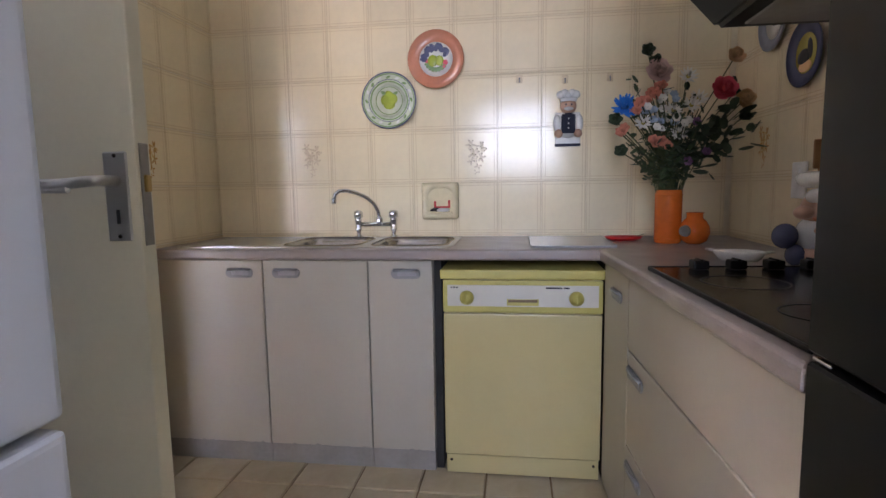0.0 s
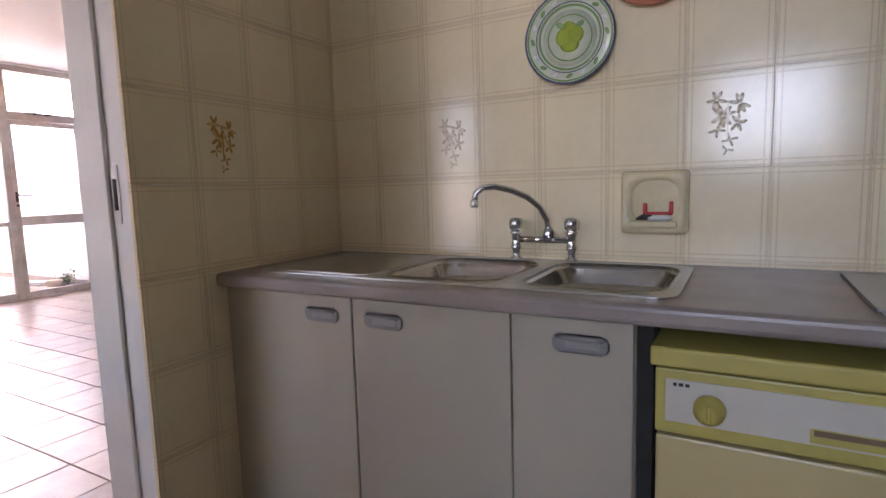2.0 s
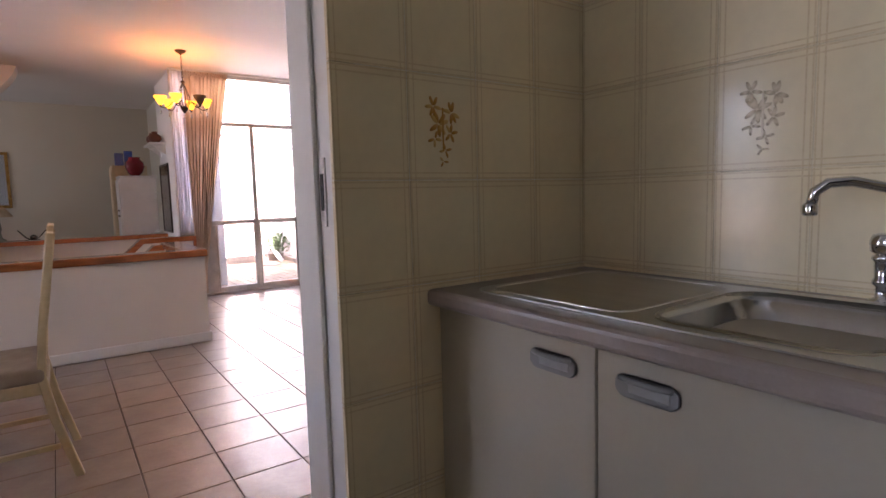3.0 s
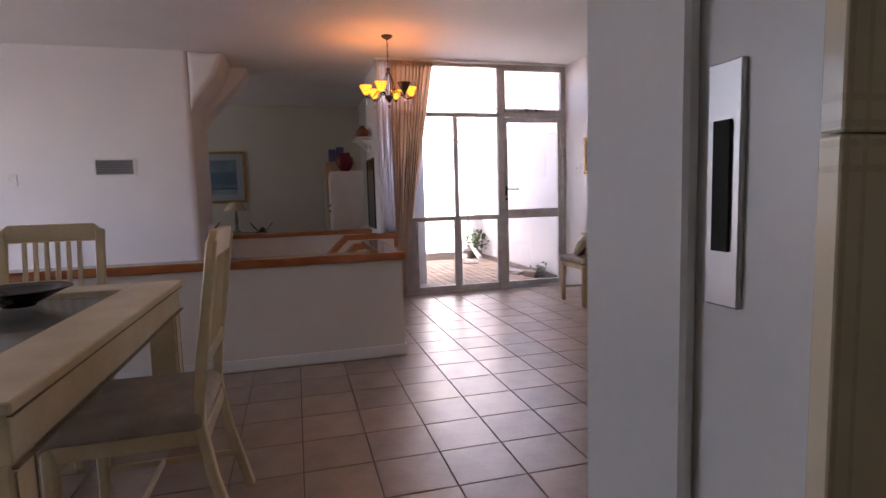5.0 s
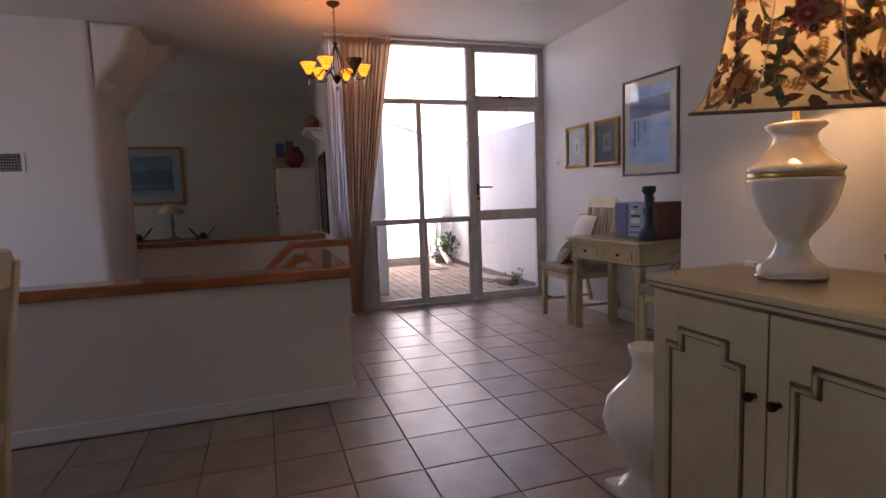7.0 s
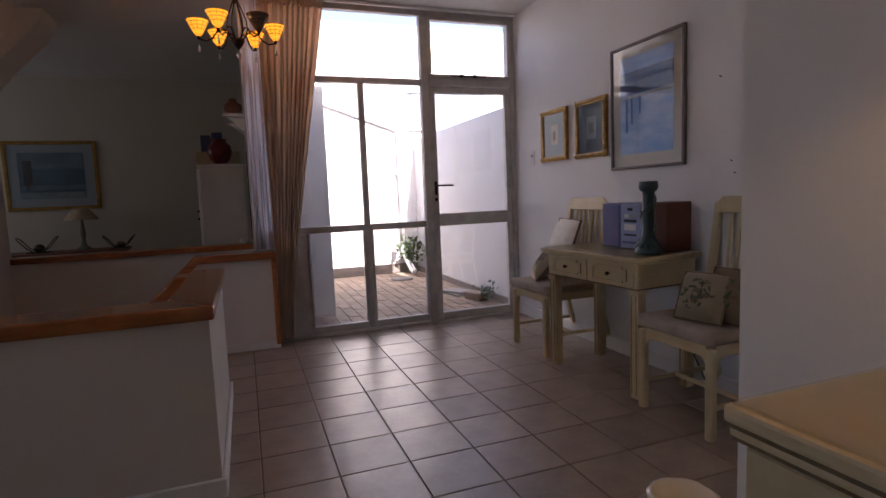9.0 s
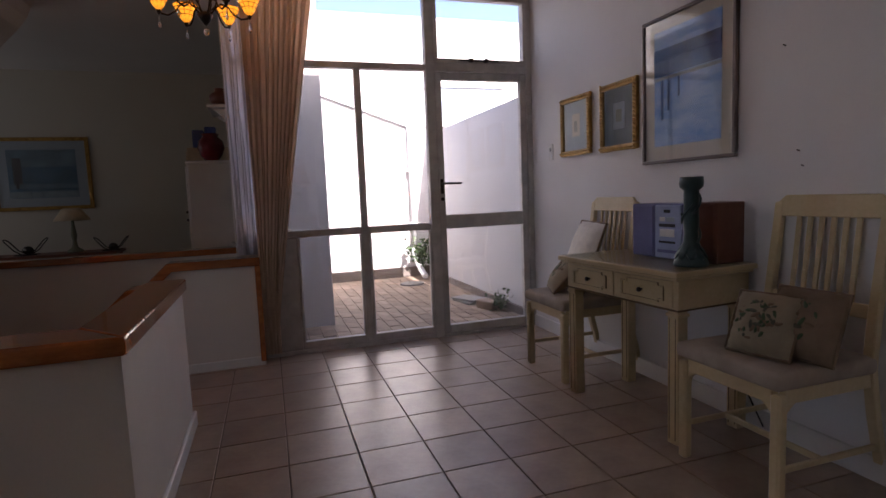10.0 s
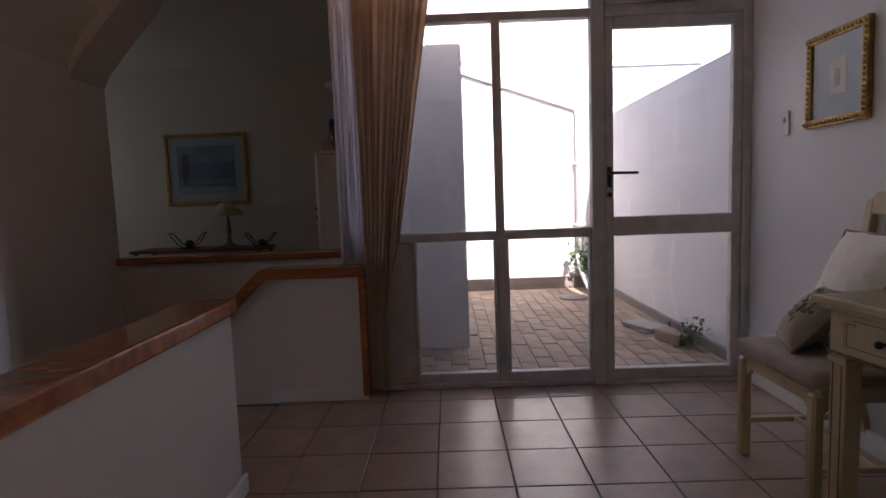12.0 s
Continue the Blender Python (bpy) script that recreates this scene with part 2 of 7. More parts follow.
_nt.links.new(_mx.outputs[0], _nt.nodes["Material Output"].inputs[0])


def lit(name, color, strength):
    m = mat(name, color, 0.4, vary=0.15, scale=20)
    b = m.node_tree.nodes["Principled BSDF"]
    b.inputs["Emission Color"].default_value = (*color, 1)
    b.inputs["Emission Strength"].default_value = strength
    return m


M["lit_glass"] = lit("lit amber stained glass", (1.0, 0.33, 0.02), 0.42)
M["unlit_glass"] = mat("unlit amber stained glass", (0.20, 0.12, 0.06), 0.25, vary=0.2, scale=20)
M["glow"] = lit("glowing bulb", (1.0, 0.75, 0.4), 6.0)


def tile_material(name, base, line, w, h, rough):
    """Glazed wall tile: each tile's own space is centred on it, x across and z up; fine double lines run along its edges."""
    m = mat(name, base, rough, vary=0.05, scale=5, fine=40, bump=0.06, rnd=0.035, Specular_IOR_Level=0.4)
    nt = m.node_tree
    N, L = nt.nodes, nt.links
    b = N["Principled BSDF"]
    old = b.inputs["Base Color"].links[0].from_socket
    tc = N.new("ShaderNodeTexCoord")
    sp = N.new("ShaderNodeSeparateXYZ")
    L.new(tc.outputs["Object"], sp.inputs[0])

    def band(sock, half):
        a = N.new("ShaderNodeMath"); a.operation = "ABSOLUTE"; L.new(sock, a.inputs[0])
        total = None
        for off in (0.0045, 0.0165):
            c = N.new("ShaderNodeMath"); c.operation = "COMPARE"
            L.new(a.outputs[0], c.inputs[0])
            c.inputs[1].default_value, c.inputs[2].default_value = half - off, 0.0017
            if total is None:
                total = c.outputs[0]
            else:
                s = N.new("ShaderNodeMath"); s.operation = "MAXIMUM"
                L.new(total, s.inputs[0]); L.new(c.outputs[0], s.inputs[1]); total = s.outputs[0]
        return total
    s = N.new("ShaderNodeMath"); s.operation = "MAXIMUM"
    L.new(band(sp.outputs[0], w / 2), s.inputs[0])
    L.new(band(sp.outputs[2], h / 2), s.inputs[1])
    nz = N.new("ShaderNodeTexNoise"); nz.inputs["Scale"].default_value = 160
    L.new(tc.outputs["Object"], nz.inputs["Vector"])
    k = N.new("ShaderNodeMath"); k.operation = "MULTIPLY"
    L.new(s.outputs[0], k.inputs[0]); L.new(nz.outputs[0], k.inputs[1])
    mx = N.new("ShaderNodeMix"); mx.data_type = "RGBA"
    mx.inputs[7].default_value = (*line, 1)
    L.new(k.outputs[0], mx.inputs[0]); L.new(old, mx.inputs[6]); L.new(mx.outputs[2], b.inputs["Base Color"])
    relief = N.new("ShaderNodeBump")
    relief.inputs["Strength"].default_value, relief.inputs["Distance"].default_value = 0.5, 0.0015
    L.new(s.outputs[0], relief.inputs["Height"])
    L.new(b.inputs["Normal"].links[0].from_socket, relief.inputs["Normal"])
    L.new(relief.outputs[0], b.inputs["Normal"])
    return m


TW, TH = 0.1985, 0.2415
M["wtile"] = tile_material("glazed cream wall tile", (0.85, 0.73, 0.505), (0.60, 0.455, 0.27), TW, TH, 0.145)
M["wgrout"] = mat("pale grout", (0.76, 0.66, 0.48), 0.8, vary=0.1, scale=20)


# ---- mesh helpers ----
def bx(bm, lo, hi, bevel=0.0, seg=1, rot=None):
    """A box from corner lo to corner hi, with bevelled edges."""
    c = [(a + b) / 2 for a, b in zip(lo, hi)]
    s = [max(1e-4, abs(b - a)) for a, b in zip(lo, hi)]
    m = Matrix.LocRotScale(c, rot, s)
    vs = bmesh.ops.create_cube(bm, size=1, matrix=m)["verts"]
    if bevel:
        es = list({e for v in vs for e in v.link_edges})
        bmesh.ops.bevel(bm, geom=es, offset=min(bevel, min(s) * 0.49), segments=seg, affect="EDGES", profile=0.6)
    return bm


def lathe(bm, prof, at=(0, 0, 0), seg=24, m=None, caps=True):
    """Turn (radius, height) pairs about the z axis through at."""
    rings = []
    for r, z in prof:
        ring = []
        for i in range(seg):
            a = 2 * math.pi * i / seg
            p = Vector((r * math.cos(a), r * math.sin(a), z))
            if m is not None:
                p = m @ p
            ring.append(bm.verts.new(p + Vector(at)))
        rings.append(ring)
    for a, b in zip(rings, rings[1:]):
        for i in range(seg):
            f = bm.faces.new((a[i], a[(i + 1) % seg], b[(i + 1) % seg], b[i]))
            f.smooth = True
    if caps:
        bm.faces.new(rings[0][::-1])
        bm.faces.new(rings[-1])
    return bm


def tube(bm, pts, r, seg=8, taper=None):
    """A round bar along pts; taper gives the end radius."""
    pts = [Vector(p) for p in pts]
    rings = []
    n = len(pts)
    prev = None
    for i, p in enumerate(pts):
        d = (pts[min(i + 1, n - 1)] - pts[max(i - 1, 0)]).normalized()
        if prev is None:
            u = d.orthogonal().normalized()
        else:
            u = (prev - d * prev.dot(d)).normalized()
        prev = u
        v = d.cross(u)
        rr = r if taper is None else r + (taper - r) * i / (n - 1)
        rings.append([bm.verts.new(p + rr * (math.cos(2 * math.pi * k / seg) * u + math.sin(2 * math.pi * k / seg) * v)) for k in range(seg)])
    for a, b in zip(rings, rings[1:]):
        for k in range(seg):
            bm.faces.new((a[k], a[(k + 1) % seg], b[(k + 1) % seg], b[k])).smooth = True
    bm.faces.new(rings[0][::-1])
    bm.faces.new(rings[-1])
    return bm


def prism(bm, poly, axis, a, b):
    """The polygon (pairs in the two other axes, in order) drawn out along axis from a to b."""
    def P(u, v, w):
        return {"x": (w, u, v), "y": (u, w, v), "z": (u, v, w)}[axis]
    A = [bm.verts.new(P(u, v, a)) for u, v in poly]
    B = [bm.verts.new(P(u, v, b)) for u, v in poly]
    n = len(poly)
    bm.faces.new(A)
    bm.faces.new(B[::-1])
    for i in range(n):
        bm.faces.new((A[i], B[i], B[(i + 1) % n], A[(i + 1) % n]))
    bmesh.ops.recalc_face_normals(bm, faces=bm.faces)
    return bm


def ball(bm, at, r, seg=12, squash=(1, 1, 1), m=None):
    mm = Matrix.LocRotScale(at, None, squash)
    if m is not None:
        mm = m @ mm
    vs = bmesh.ops.create_uvsphere(bm, u_segments=seg, v_segments=max(6, seg // 2 + 1), radius=r, matrix=mm)["verts"]
    for v in vs:
        for f in v.link_faces:
            f.smooth = True
    return bm


def mesh_of(name, bm, material):
    me = bpy.data.meshes.new(name)
    bm.to_mesh(me)
    bm.free()
    me.materials.append(material)
    return me


def part(name, bm, material, parent, label=""):
    ob = new(name, mesh_of(name, bm, M[material] if isinstance(material, str) else material))
    ob.parent = parent
    if label:
        ob["label"] = label
    return ob


def thing(name, label, category, at=(0, 0, 0), group="", rz=0.0):
    ob = new(name)
    ob.empty_display_size = 0.1
    ob.matrix_basis = pose(*at, 0, 0, rz)
    return tagged(ob, label, category, group)


def solo(name, bm, material, label, category, group="", kind="", at=None):
    ob = new(name, mesh_of(name, bm, M[material]))
    if at:
        ob.location = at
    return tagged(ob, label, category, group, kind)


def struct(name, bm, material, label, category):
    return solo(name, bm, material, label, category, kind="structure")


def BM(*boxes, bevel=0.0, seg=1):
    bm = bmesh.new()
    for lo, hi in boxes:
        bx(bm, lo, hi, bevel, seg)
    return bm


# ---- structure ----
CEIL = 2.58
KY, KX = 2.52, -1.46        # sink wall, kitchen's hall-side wall
KR = 0.93                   # kitchen's cooker wall
WX = -7.15                  # garden window wall
FX = -10.2                  # far room's end wall

def wall(name, label, *boxes, material="wall"):
    return struct(name, BM(*boxes), material, label, "wall")


struct("floor_hall", BM(((-5.06, -3.0, -0.2), (-1.5, 3.3, -0.008)), ((-5.06, 3.3, -0.2), (-3.55, 4.7, -0.008)), ((WX - 0.05, 2.02, -0.2), (-5.06, 4.7, -0.008)), ((-7.0, 1.76, -0.2), (-6.08, 2.02, -0.008))), "grout", "dark grout bed between terracotta floor tiles", "floor")
struct("floor_kitchen", BM(((-1.5, -2.0, -0.2), (1.05, 2.7, -0.008))), "kgrout", "brown grout bed between beige kitchen tiles", "floor")
struct("floor_far_room", BM(((-10.3, -2.0, -0.2), (-8.08, 2.6, 0.0))), "floor_tile", "dim floor of the far sitting room", "floor")
struct("floor_stair_well", BM(((-8.1, -3.0, -2.2), (-5.0, 2.1, -2.0))), "floor_tile", "dim floor at the foot of the stairs", "floor")
struct("ceiling", BM(((-10.4, -3.1, CEIL), (1.1, 2.70, CEIL + 0.2)), ((WX - 0.17, 2.70, CEIL), (1.1, 4.75, CEIL + 0.2))), "ceiling", "plain white painted plaster ceiling", "ceiling")

wall("wall_picture", "white plaster wall with framed pictures", ((WX - 0.17, 4.62, -0.1), (-3.52, 4.75, CEIL)))
wall("wall_pier", "white plaster pier beside the sideboard", ((-3.64, 3.25, 0), (-3.52, 4.62, CEIL)))
wall("wall_sideboard", "white plaster wall behind the sideboard", ((-3.52, 3.25, 0), (-1.675, 3.37, CEIL)))
wall("wall_partition", "white plaster partition between hall and kitchen", ((-1.675, 1.795, 0), (KX - 0.0015, 3.3, CEIL)), ((-1.675, -3.0, 0), (KX - 0.012, 0.80, CEIL)), ((-1.675, 0.80, 2.06), (KX - 0.012, 1.795, CEIL)))
wall("wall_sink", "masonry wall behind the kitchen tiles", ((KX - 0.012, KY + 0.0015, 0), (1.05, 2.7, CEIL)), material="wgrout")
wall("wall_cooker", "masonry wall behind the cooker tiles", ((KR + 0.0015, -2.0, 0), (1.05, KY + 0.0015, CEIL)), material="wgrout")
wall("wall_kitchen_end", "painted kitchen wall with a window", ((KX, -2.1, 0), (1.05, -2.0, 1.26)), ((KX, -2.1, 2.18), (1.05, -2.0, CEIL)), ((KX, -2.1, 1.26), (-0.47, -2.0, 2.18)), ((0.57, -2.1, 1.26), (1.05, -2.0, 2.18)))
wall("wall_dining", "white plaster wall with a wide window", ((-8.2, -3.1, -2.1), (-1.4, -3.0, 0.38)), ((-8.2, -3.1, 2.32), (-1.4, -3.0, CEIL)), ((-8.2, -3.1, 0.38), (-5.95, -3.0, 2.32)), ((-3.25, -3.1, 0.38), (-1.4, -3.0, 2.32)))
wall("wall_far_room", "plaster wall of the far sitting room, its dimness put into the colour", ((FX - 0.1, -2.0, 0), (FX, 2.6, CEIL)), ((FX, -2.1, 0), (-8.12, -2.0, CEIL)), ((FX, 2.56, 0), (-8.24, 2.70, CEIL)), material="far_wall")
wall("wall_garden_corner", "white plaster corner beside the garden window", ((-8.24, 2.41, -0.1), (WX - 0.05, 2.47, CEIL + 0.2)), ((-8.24, 2.46, -0.1), (-8.08, 2.70, CEIL + 0.2)))
wall("wall_courtyard_pillar", "white masonry pillar outside the garden window", ((-8.40, 2.70, -0.3), (-8.08, 3.11, 2.9)), material="ext_wall")
wall("wall_window_head", "white plaster strip above the garden window", ((WX - 0.12, 2.39, 2.565), (WX + 0.0, 4.62, CEIL)))

# stair core with its sloping shoulder
bm = bmesh.new()
bx(bm, (-8.12, -3.0, -2.1), (-7.10, 0.55, CEIL))
prism(bm, [(0.55, 1.93), (0.60, 2.02), (0.70, 2.14), (0.96, 2.42), (1.02, 2.50), (1.05, CEIL), (0.55, CEIL)], "x", -8.12, -7.75)
prism(bm, [(0.55, 2.0), (0.62, 2.14), (0.80, 2.36), (0.88, CEIL), (0.55, CEIL)], "x", -7.75, -7.10)
bmesh.ops.bevel(bm, geom=[e for e in bm.edges if all(v.co.x > -7.2 and v.co.y > 0.5 for v in e.verts) and abs(e.verts[0].co.x - e.verts[1].co.x) < 1e-4], offset=0.05, segments=4, affect="EDGES", profile=0.5)
struct("wall_core", bm, "wall", "white plaster wall of the stair core, with a sloping shoulder", "wall")

# half walls round the stair well
wall("half_wall_front", "low white plaster wall round the stair well", ((-5.09, -3.0, -2.0), (-4.95, 2.192, 0.685)), material="half_wall")
wall("half_wall_side", "low white plaster wall beside the stair entrance", ((-6.08, 2.07, -2.0), (-5.09, 2.192, 0.685)), material="half_wall")
bm = bmesh.new()
prism(bm, [(2.50, -2.0), (2.50, 0.675), (2.0, 0.675), (0.56, -0.70), (0.56, -2.0)], "x", -7.10, -7.0)
struct("half_wall_stair", bm, "half_wall", "low white plaster wall that steps down with the stairs", "wall")
bm = bmesh.new()
prism(bm, [(2.07, -2.0), (2.07, 0.66), (2.0, 0.66), (-0.6, -1.80), (-0.6, -2.0)], "x", -6.08, -6.0)
struct("half_wall_stair_near", bm, "half_wall", "sloping plaster wall on the near side of the stairs", "wall")
wall("half_wall_far", "low white plaster wall before the far sitting room", ((-8.20, 0.55, -2.0), (-8.08, 2.50, 0.665)), material="half_wall")

# timber caps
def cap(name, *segs):
    rail = thing(name, "varnished red-brown timber capping on the low wall", "handrail", group="timber capping")
    for poly, ax, a, b in segs:
        bm = bmesh.new()
        prism(bm, poly, ax, a, b)
        bmesh.ops.bevel(bm, geom=bm.edges[:], offset=0.008, segments=2, affect="EDGES", profile=0.6)
        part("capping_board", bm, "rail", rail)
    return rail


cap("timber_capping", ([(-5.115, -2.9), (-4.921, -2.9), (-4.921, 2.212), (-5.115, 2.045)], "z", 0.677, 0.732),
    ([(-4.921, 2.212), (-6.10, 2.212), (-6.10, 2.045), (-5.115, 2.045)], "z", 0.677, 0.732))
cap("timber_capping", ([(2.06, 0.66), (2.06, 0.715), (1.98, 0.715), (0.2, -0.97), (0.2, -1.03), (2.0, 0.66)], "x", -6.12, -5.97))
cap("timber_capping", ([(2.535, 0.67), (2.535, 0.725), (1.985, 0.725), (0.57, -0.63), (0.57, -0.70), (2.01, 0.67)], "x", -7.13, -6.965),
    ([(2.50, 0.03), (2.535, 0.03), (2.535, 0.67), (2.50, 0.67)], "x", -7.10, -6.965))
cap("timber_capping", ([(0.56, 0.665), (2.49, 0.665), (2.49, 0.715), (0.56, 0.715)], "x", -8.23, -8.05))

# stairs
stair = tagged(new("staircase"), "dim tiled stairs leading down", "stairs", kind="structure")
for i in range(10):
    y1 = 1.76 - 0.26 * i
    part("step", BM(((-7.0, y1 - 0.26, -2.0), (-6.08, y1, -0.18 * (i + 1))), bevel=0.004), "floor_tile", stair)


# skirtings
def skirt(name, *boxes):
    return struct(name, BM(*boxes, bevel=0.004), "trim", "white painted timber skirting", "skirting")


skirt("baseboard_half_wall", ((-4.95, -3.0, 0), (-4.934, 2.208, 0.075)), ((-6.10, 2.192, 0), (-4.95, 2.208, 0.075)))
skirt("baseboard_stair", ((-7.0, 2.0, 0), (-6.985, 2.53, 0.06)))
skirt("baseboard_picture", ((WX, 4.605, 0), (-3.655, 4.62, 0.095)))
skirt("baseboard_pier", ((-3.655, 3.235, 0), (-3.64, 4.605, 0.095)))
skirt("baseboard_sideboard", ((-3.64, 3.235, 0), (-3.30, 3.25, 0.095)))

# garden window
win = tagged(new("window_garden"), "old grey-white metal garden window with a glazed door", "window", kind="structure")


def bar(name, y0, y1, z0, z1, d0=-0.03, d1=0.03, mt="alu"):
    return part(name, BM(((WX + d0, y0, z0), (WX + d1, y1, z1)), bevel=0.005), mt, win)


bar("frame_head", 2.39, 4.62, 2.53, 2.585)
bar("frame_sill", 2.39, 3.77, 0.0, 0.03)
bar("frame_jamb", 4.575, 4.62, 0.0, 2.53)
bar("frame_jamb", 2.39, 2.42, 0.03, 2.53)
bar("mullion", 3.765, 3.835, 0.0, 2.53, -0.03, 0.035)
bar("transom", 2.42, 3.765, 1.985, 2.03, -0.03, 0.03)
bar("transom", 3.835, 4.575, 1.985, 2.045, -0.03, 0.03)
bar("glazing_bar", 3.243, 3.29, 0.03, 1.985, -0.022, 0.022)
bar("glazing_bar", 2.42, 3.243, 0.825, 0.877, -0.02, 0.02)
bar("glazing_bar", 3.29, 3.765, 0.825, 0.877, -0.02, 0.02)
bar("glazing_bar", 2.42, 2.785, 0.03, 0.825, -0.02, 0.02)
for y0, y1 in ((2.785, 3.243), (3.29, 3.765)):
    bar("bottom_rail", y0, y1, 0.03, 0.085, -0.02, 0.02)
    bar("glazing_bead", y0, y0 + 0.02, 0.085, 0.825, -0.012, 0.028)
    bar("glazing_bead", y1 - 0.018, y1, 0.085, 0.825, -0.012, 0.028)
# fanlight
for lo, hi in (((3.835, 2.045), (4.575, 2.075)), ((3.835, 2.50), (4.575, 2.53)), ((3.835, 2.075), (3.862, 2.50)), ((4.548, 2.075), (4.575, 2.50))):
    bar("fanlight_frame", lo[0], hi[0], lo[1], hi[1], -0.02, 0.04)
stay = bmesh.new()
bx(stay, (WX + 0.03, 4.02, 2.058), (WX + 0.05, 4.34, 2.066), 0.002)
bx(stay, (WX + 0.03, 4.10, 2.05), (WX + 0.07, 4.13, 2.075), 0.003)
bx(stay, (WX + 0.03, 4.22, 2.05), (WX + 0.07, 4.25, 2.075), 0.003)
part("window_stay", stay, "dark_metal", win, "dark metal window stay")
for (y0, y1, z0, z1) in ((2.42, 3.765, 2.03, 2.53), (3.862, 4.548, 2.075, 2.50), (2.42, 3.243, 0.877, 1.985), (3.29, 3.765, 0.877, 1.985), (2.785, 3.243, 0.085, 0.825), (3.29, 3.765, 0.085, 0.825)):
    part("pane", BM(((WX - 0.003, y0, z0), (WX + 0.003, y1, z1))), "glass", win).visible_shadow = False
door = tagged(new("door_garden"), "grey-white metal garden door with two glass panes, closed", "door", kind="structure")


def dbar(name, y0, y1, z0, z1):
    return part(name, BM(((WX - 0.02, y0, z0), (WX + 0.022, y1, z1)), bevel=0.005), "alu", door)


dbar("stile", 3.838, 3.885, 0.02, 1.98)
dbar("stile", 4.52, 4.572, 0.02, 1.98)
dbar("top_rail", 3.885, 4.52, 1.925, 1.98)
dbar("middle_rail", 3.885, 4.52, 0.825, 0.93)
dbar("bottom_rail", 3.885, 4.52, 0.02, 0.085)
for z0, z1 in ((0.085, 0.825), (0.93, 1.925)):
    part("pane", BM(((WX - 0.003, 3.885, z0), (WX + 0.003, 4.52, z1))), "glass", door).visible_shadow = False
hb = BM(((WX + 0.02, 3.848, 1.09), (WX + 0.03, 3.872, 1.20)), bevel=0.003)
tube(hb, [(WX + 0.025, 3.86, 1.165), (WX + 0.065, 3.86, 1.165), (WX + 0.068, 3.90, 1.165), (WX + 0.066, 4.0, 1.163)], 0.008)
part("door_handle", hb, "dark_metal", door, "dark lever handle")
kb = bmesh.new()
lathe(kb, [(0.014, 0), (0.014, 0.012)], (0, 0, 0), 12, pose(WX + 0.022, 3.86, 1.05, 0, 90, 0))
part("lock", kb, "dark_metal", door, "round dark lock")
bar("threshold", 3.835, 4.575, -0.005, 0.018, -0.03, 0.04)

# curtains
def drape(name, label, x, y0, y1, z0, z1, folds, depth, mt, gather=None, parent=None):
    bm = bmesh.new()
    nu, nv = folds * 10, 24
    grid = []
    for j in range(nv + 1):
        v = j / nv
        z = z0 + (z1 - z0) * v
        row = []
        for i in range(nu + 1):
            u = i / nu
            a, b = (y0, y1)
            if gather:
                a, b = gather(v, y0, y1)
            ph = folds * 2 * math.pi * (u + 0.03 * math.sin(7 * u + 2 * v))
            amp = depth * (0.75 + 0.35 * math.sin(13 * u + 1.3))
            row.append(bm.verts.new((x + amp * math.sin(ph) + 0.006 * math.sin(9 * v + 20 * u), a + (b - a) * u + 0.010 * math.sin(2 * ph), z)))
        grid.append(row)
    for j in range(nv):
        for i in range(nu):
            bm.faces.new((grid[j][i], grid[j][i + 1], grid[j + 1][i + 1], grid[j + 1][i])).smooth = True
    ob = part(name, bm, mt, parent)
    sol = ob.modifiers.new("thickness", "SOLIDIFY")
    sol.thickness = 0.003
    return ob


cur = thing("curtain", "beige pleated curtain drawn to one side", "curtain", (0, 0, 0))
drape("cloth", "", WX + 0.10, 2.53, 2.99, 0.05, 2.55, 10, 0.015, "curtain", lambda v, a, b: (a + 0.012 * (1 - v), 2.625 + (b - 2.625) * max(0.0, (v - 0.10) / 0.90)), cur)
drape("heading_tape", "", WX + 0.10, 2.53, 2.995, 2.50, 2.56, 18, 0.012, "curtain", None, cur)
part("curtain_rail", BM(((WX + 0.08, 2.38, 2.555), (WX + 0.11, 4.60, 2.575)), bevel=0.003), "trim", cur)
she = thing("sheer_curtain", "white sheer net curtain hanging beside the window", "curtain", (0, 0, 0))
drape("cloth", "", WX + 0.06, 2.405, 2.64, 0.735, 2.55, 8, 0.007, "sheer", None, she)
part("rail", BM(((WX + 0.045, 2.40, 2.555), (WX + 0.07, 2.62, 2.575)), bevel=0.003), "trim", she)

# kitchen doorway frame
frm = tagged(new("door_frame_kitchen"), "cream painted kitchen door frame with a metal strike plate", "door frame", kind="structure")
for y0, y1, s in ((1.752, 1.80, 1), (0.795, 0.835, -1)):
    part("jamb", BM(((-1.69, y0, 0), (KX - 0.0125, y1, 2.06)), bevel=0.004), "trim", frm)
    ys = (y0 - 0.012, y0) if s > 0 else (y1, y1 + 0.014)
    part("door_stop", BM(((-1.69, ys[0], 0), (-1.565, ys[1], 2.045)), bevel=0.003), "trim", frm)
part("lintel", BM(((-1.69, 0.835, 2.03), (KX + 0.004, 1.752, 2.06)), bevel=0.004), "trim", frm)
part("strike_plate", BM(((-1.555, 1.748, 1.04), (-1.528, 1.7525, 1.19)), bevel=0.001), "steel", frm, "worn steel strike plate")
# dark block painted as the shade inside the strike plate's hole
part("strike_hole", BM(((-1.548, 1.746, 1.075), (-1.535, 1.749, 1.155))), "gap_shade", frm)

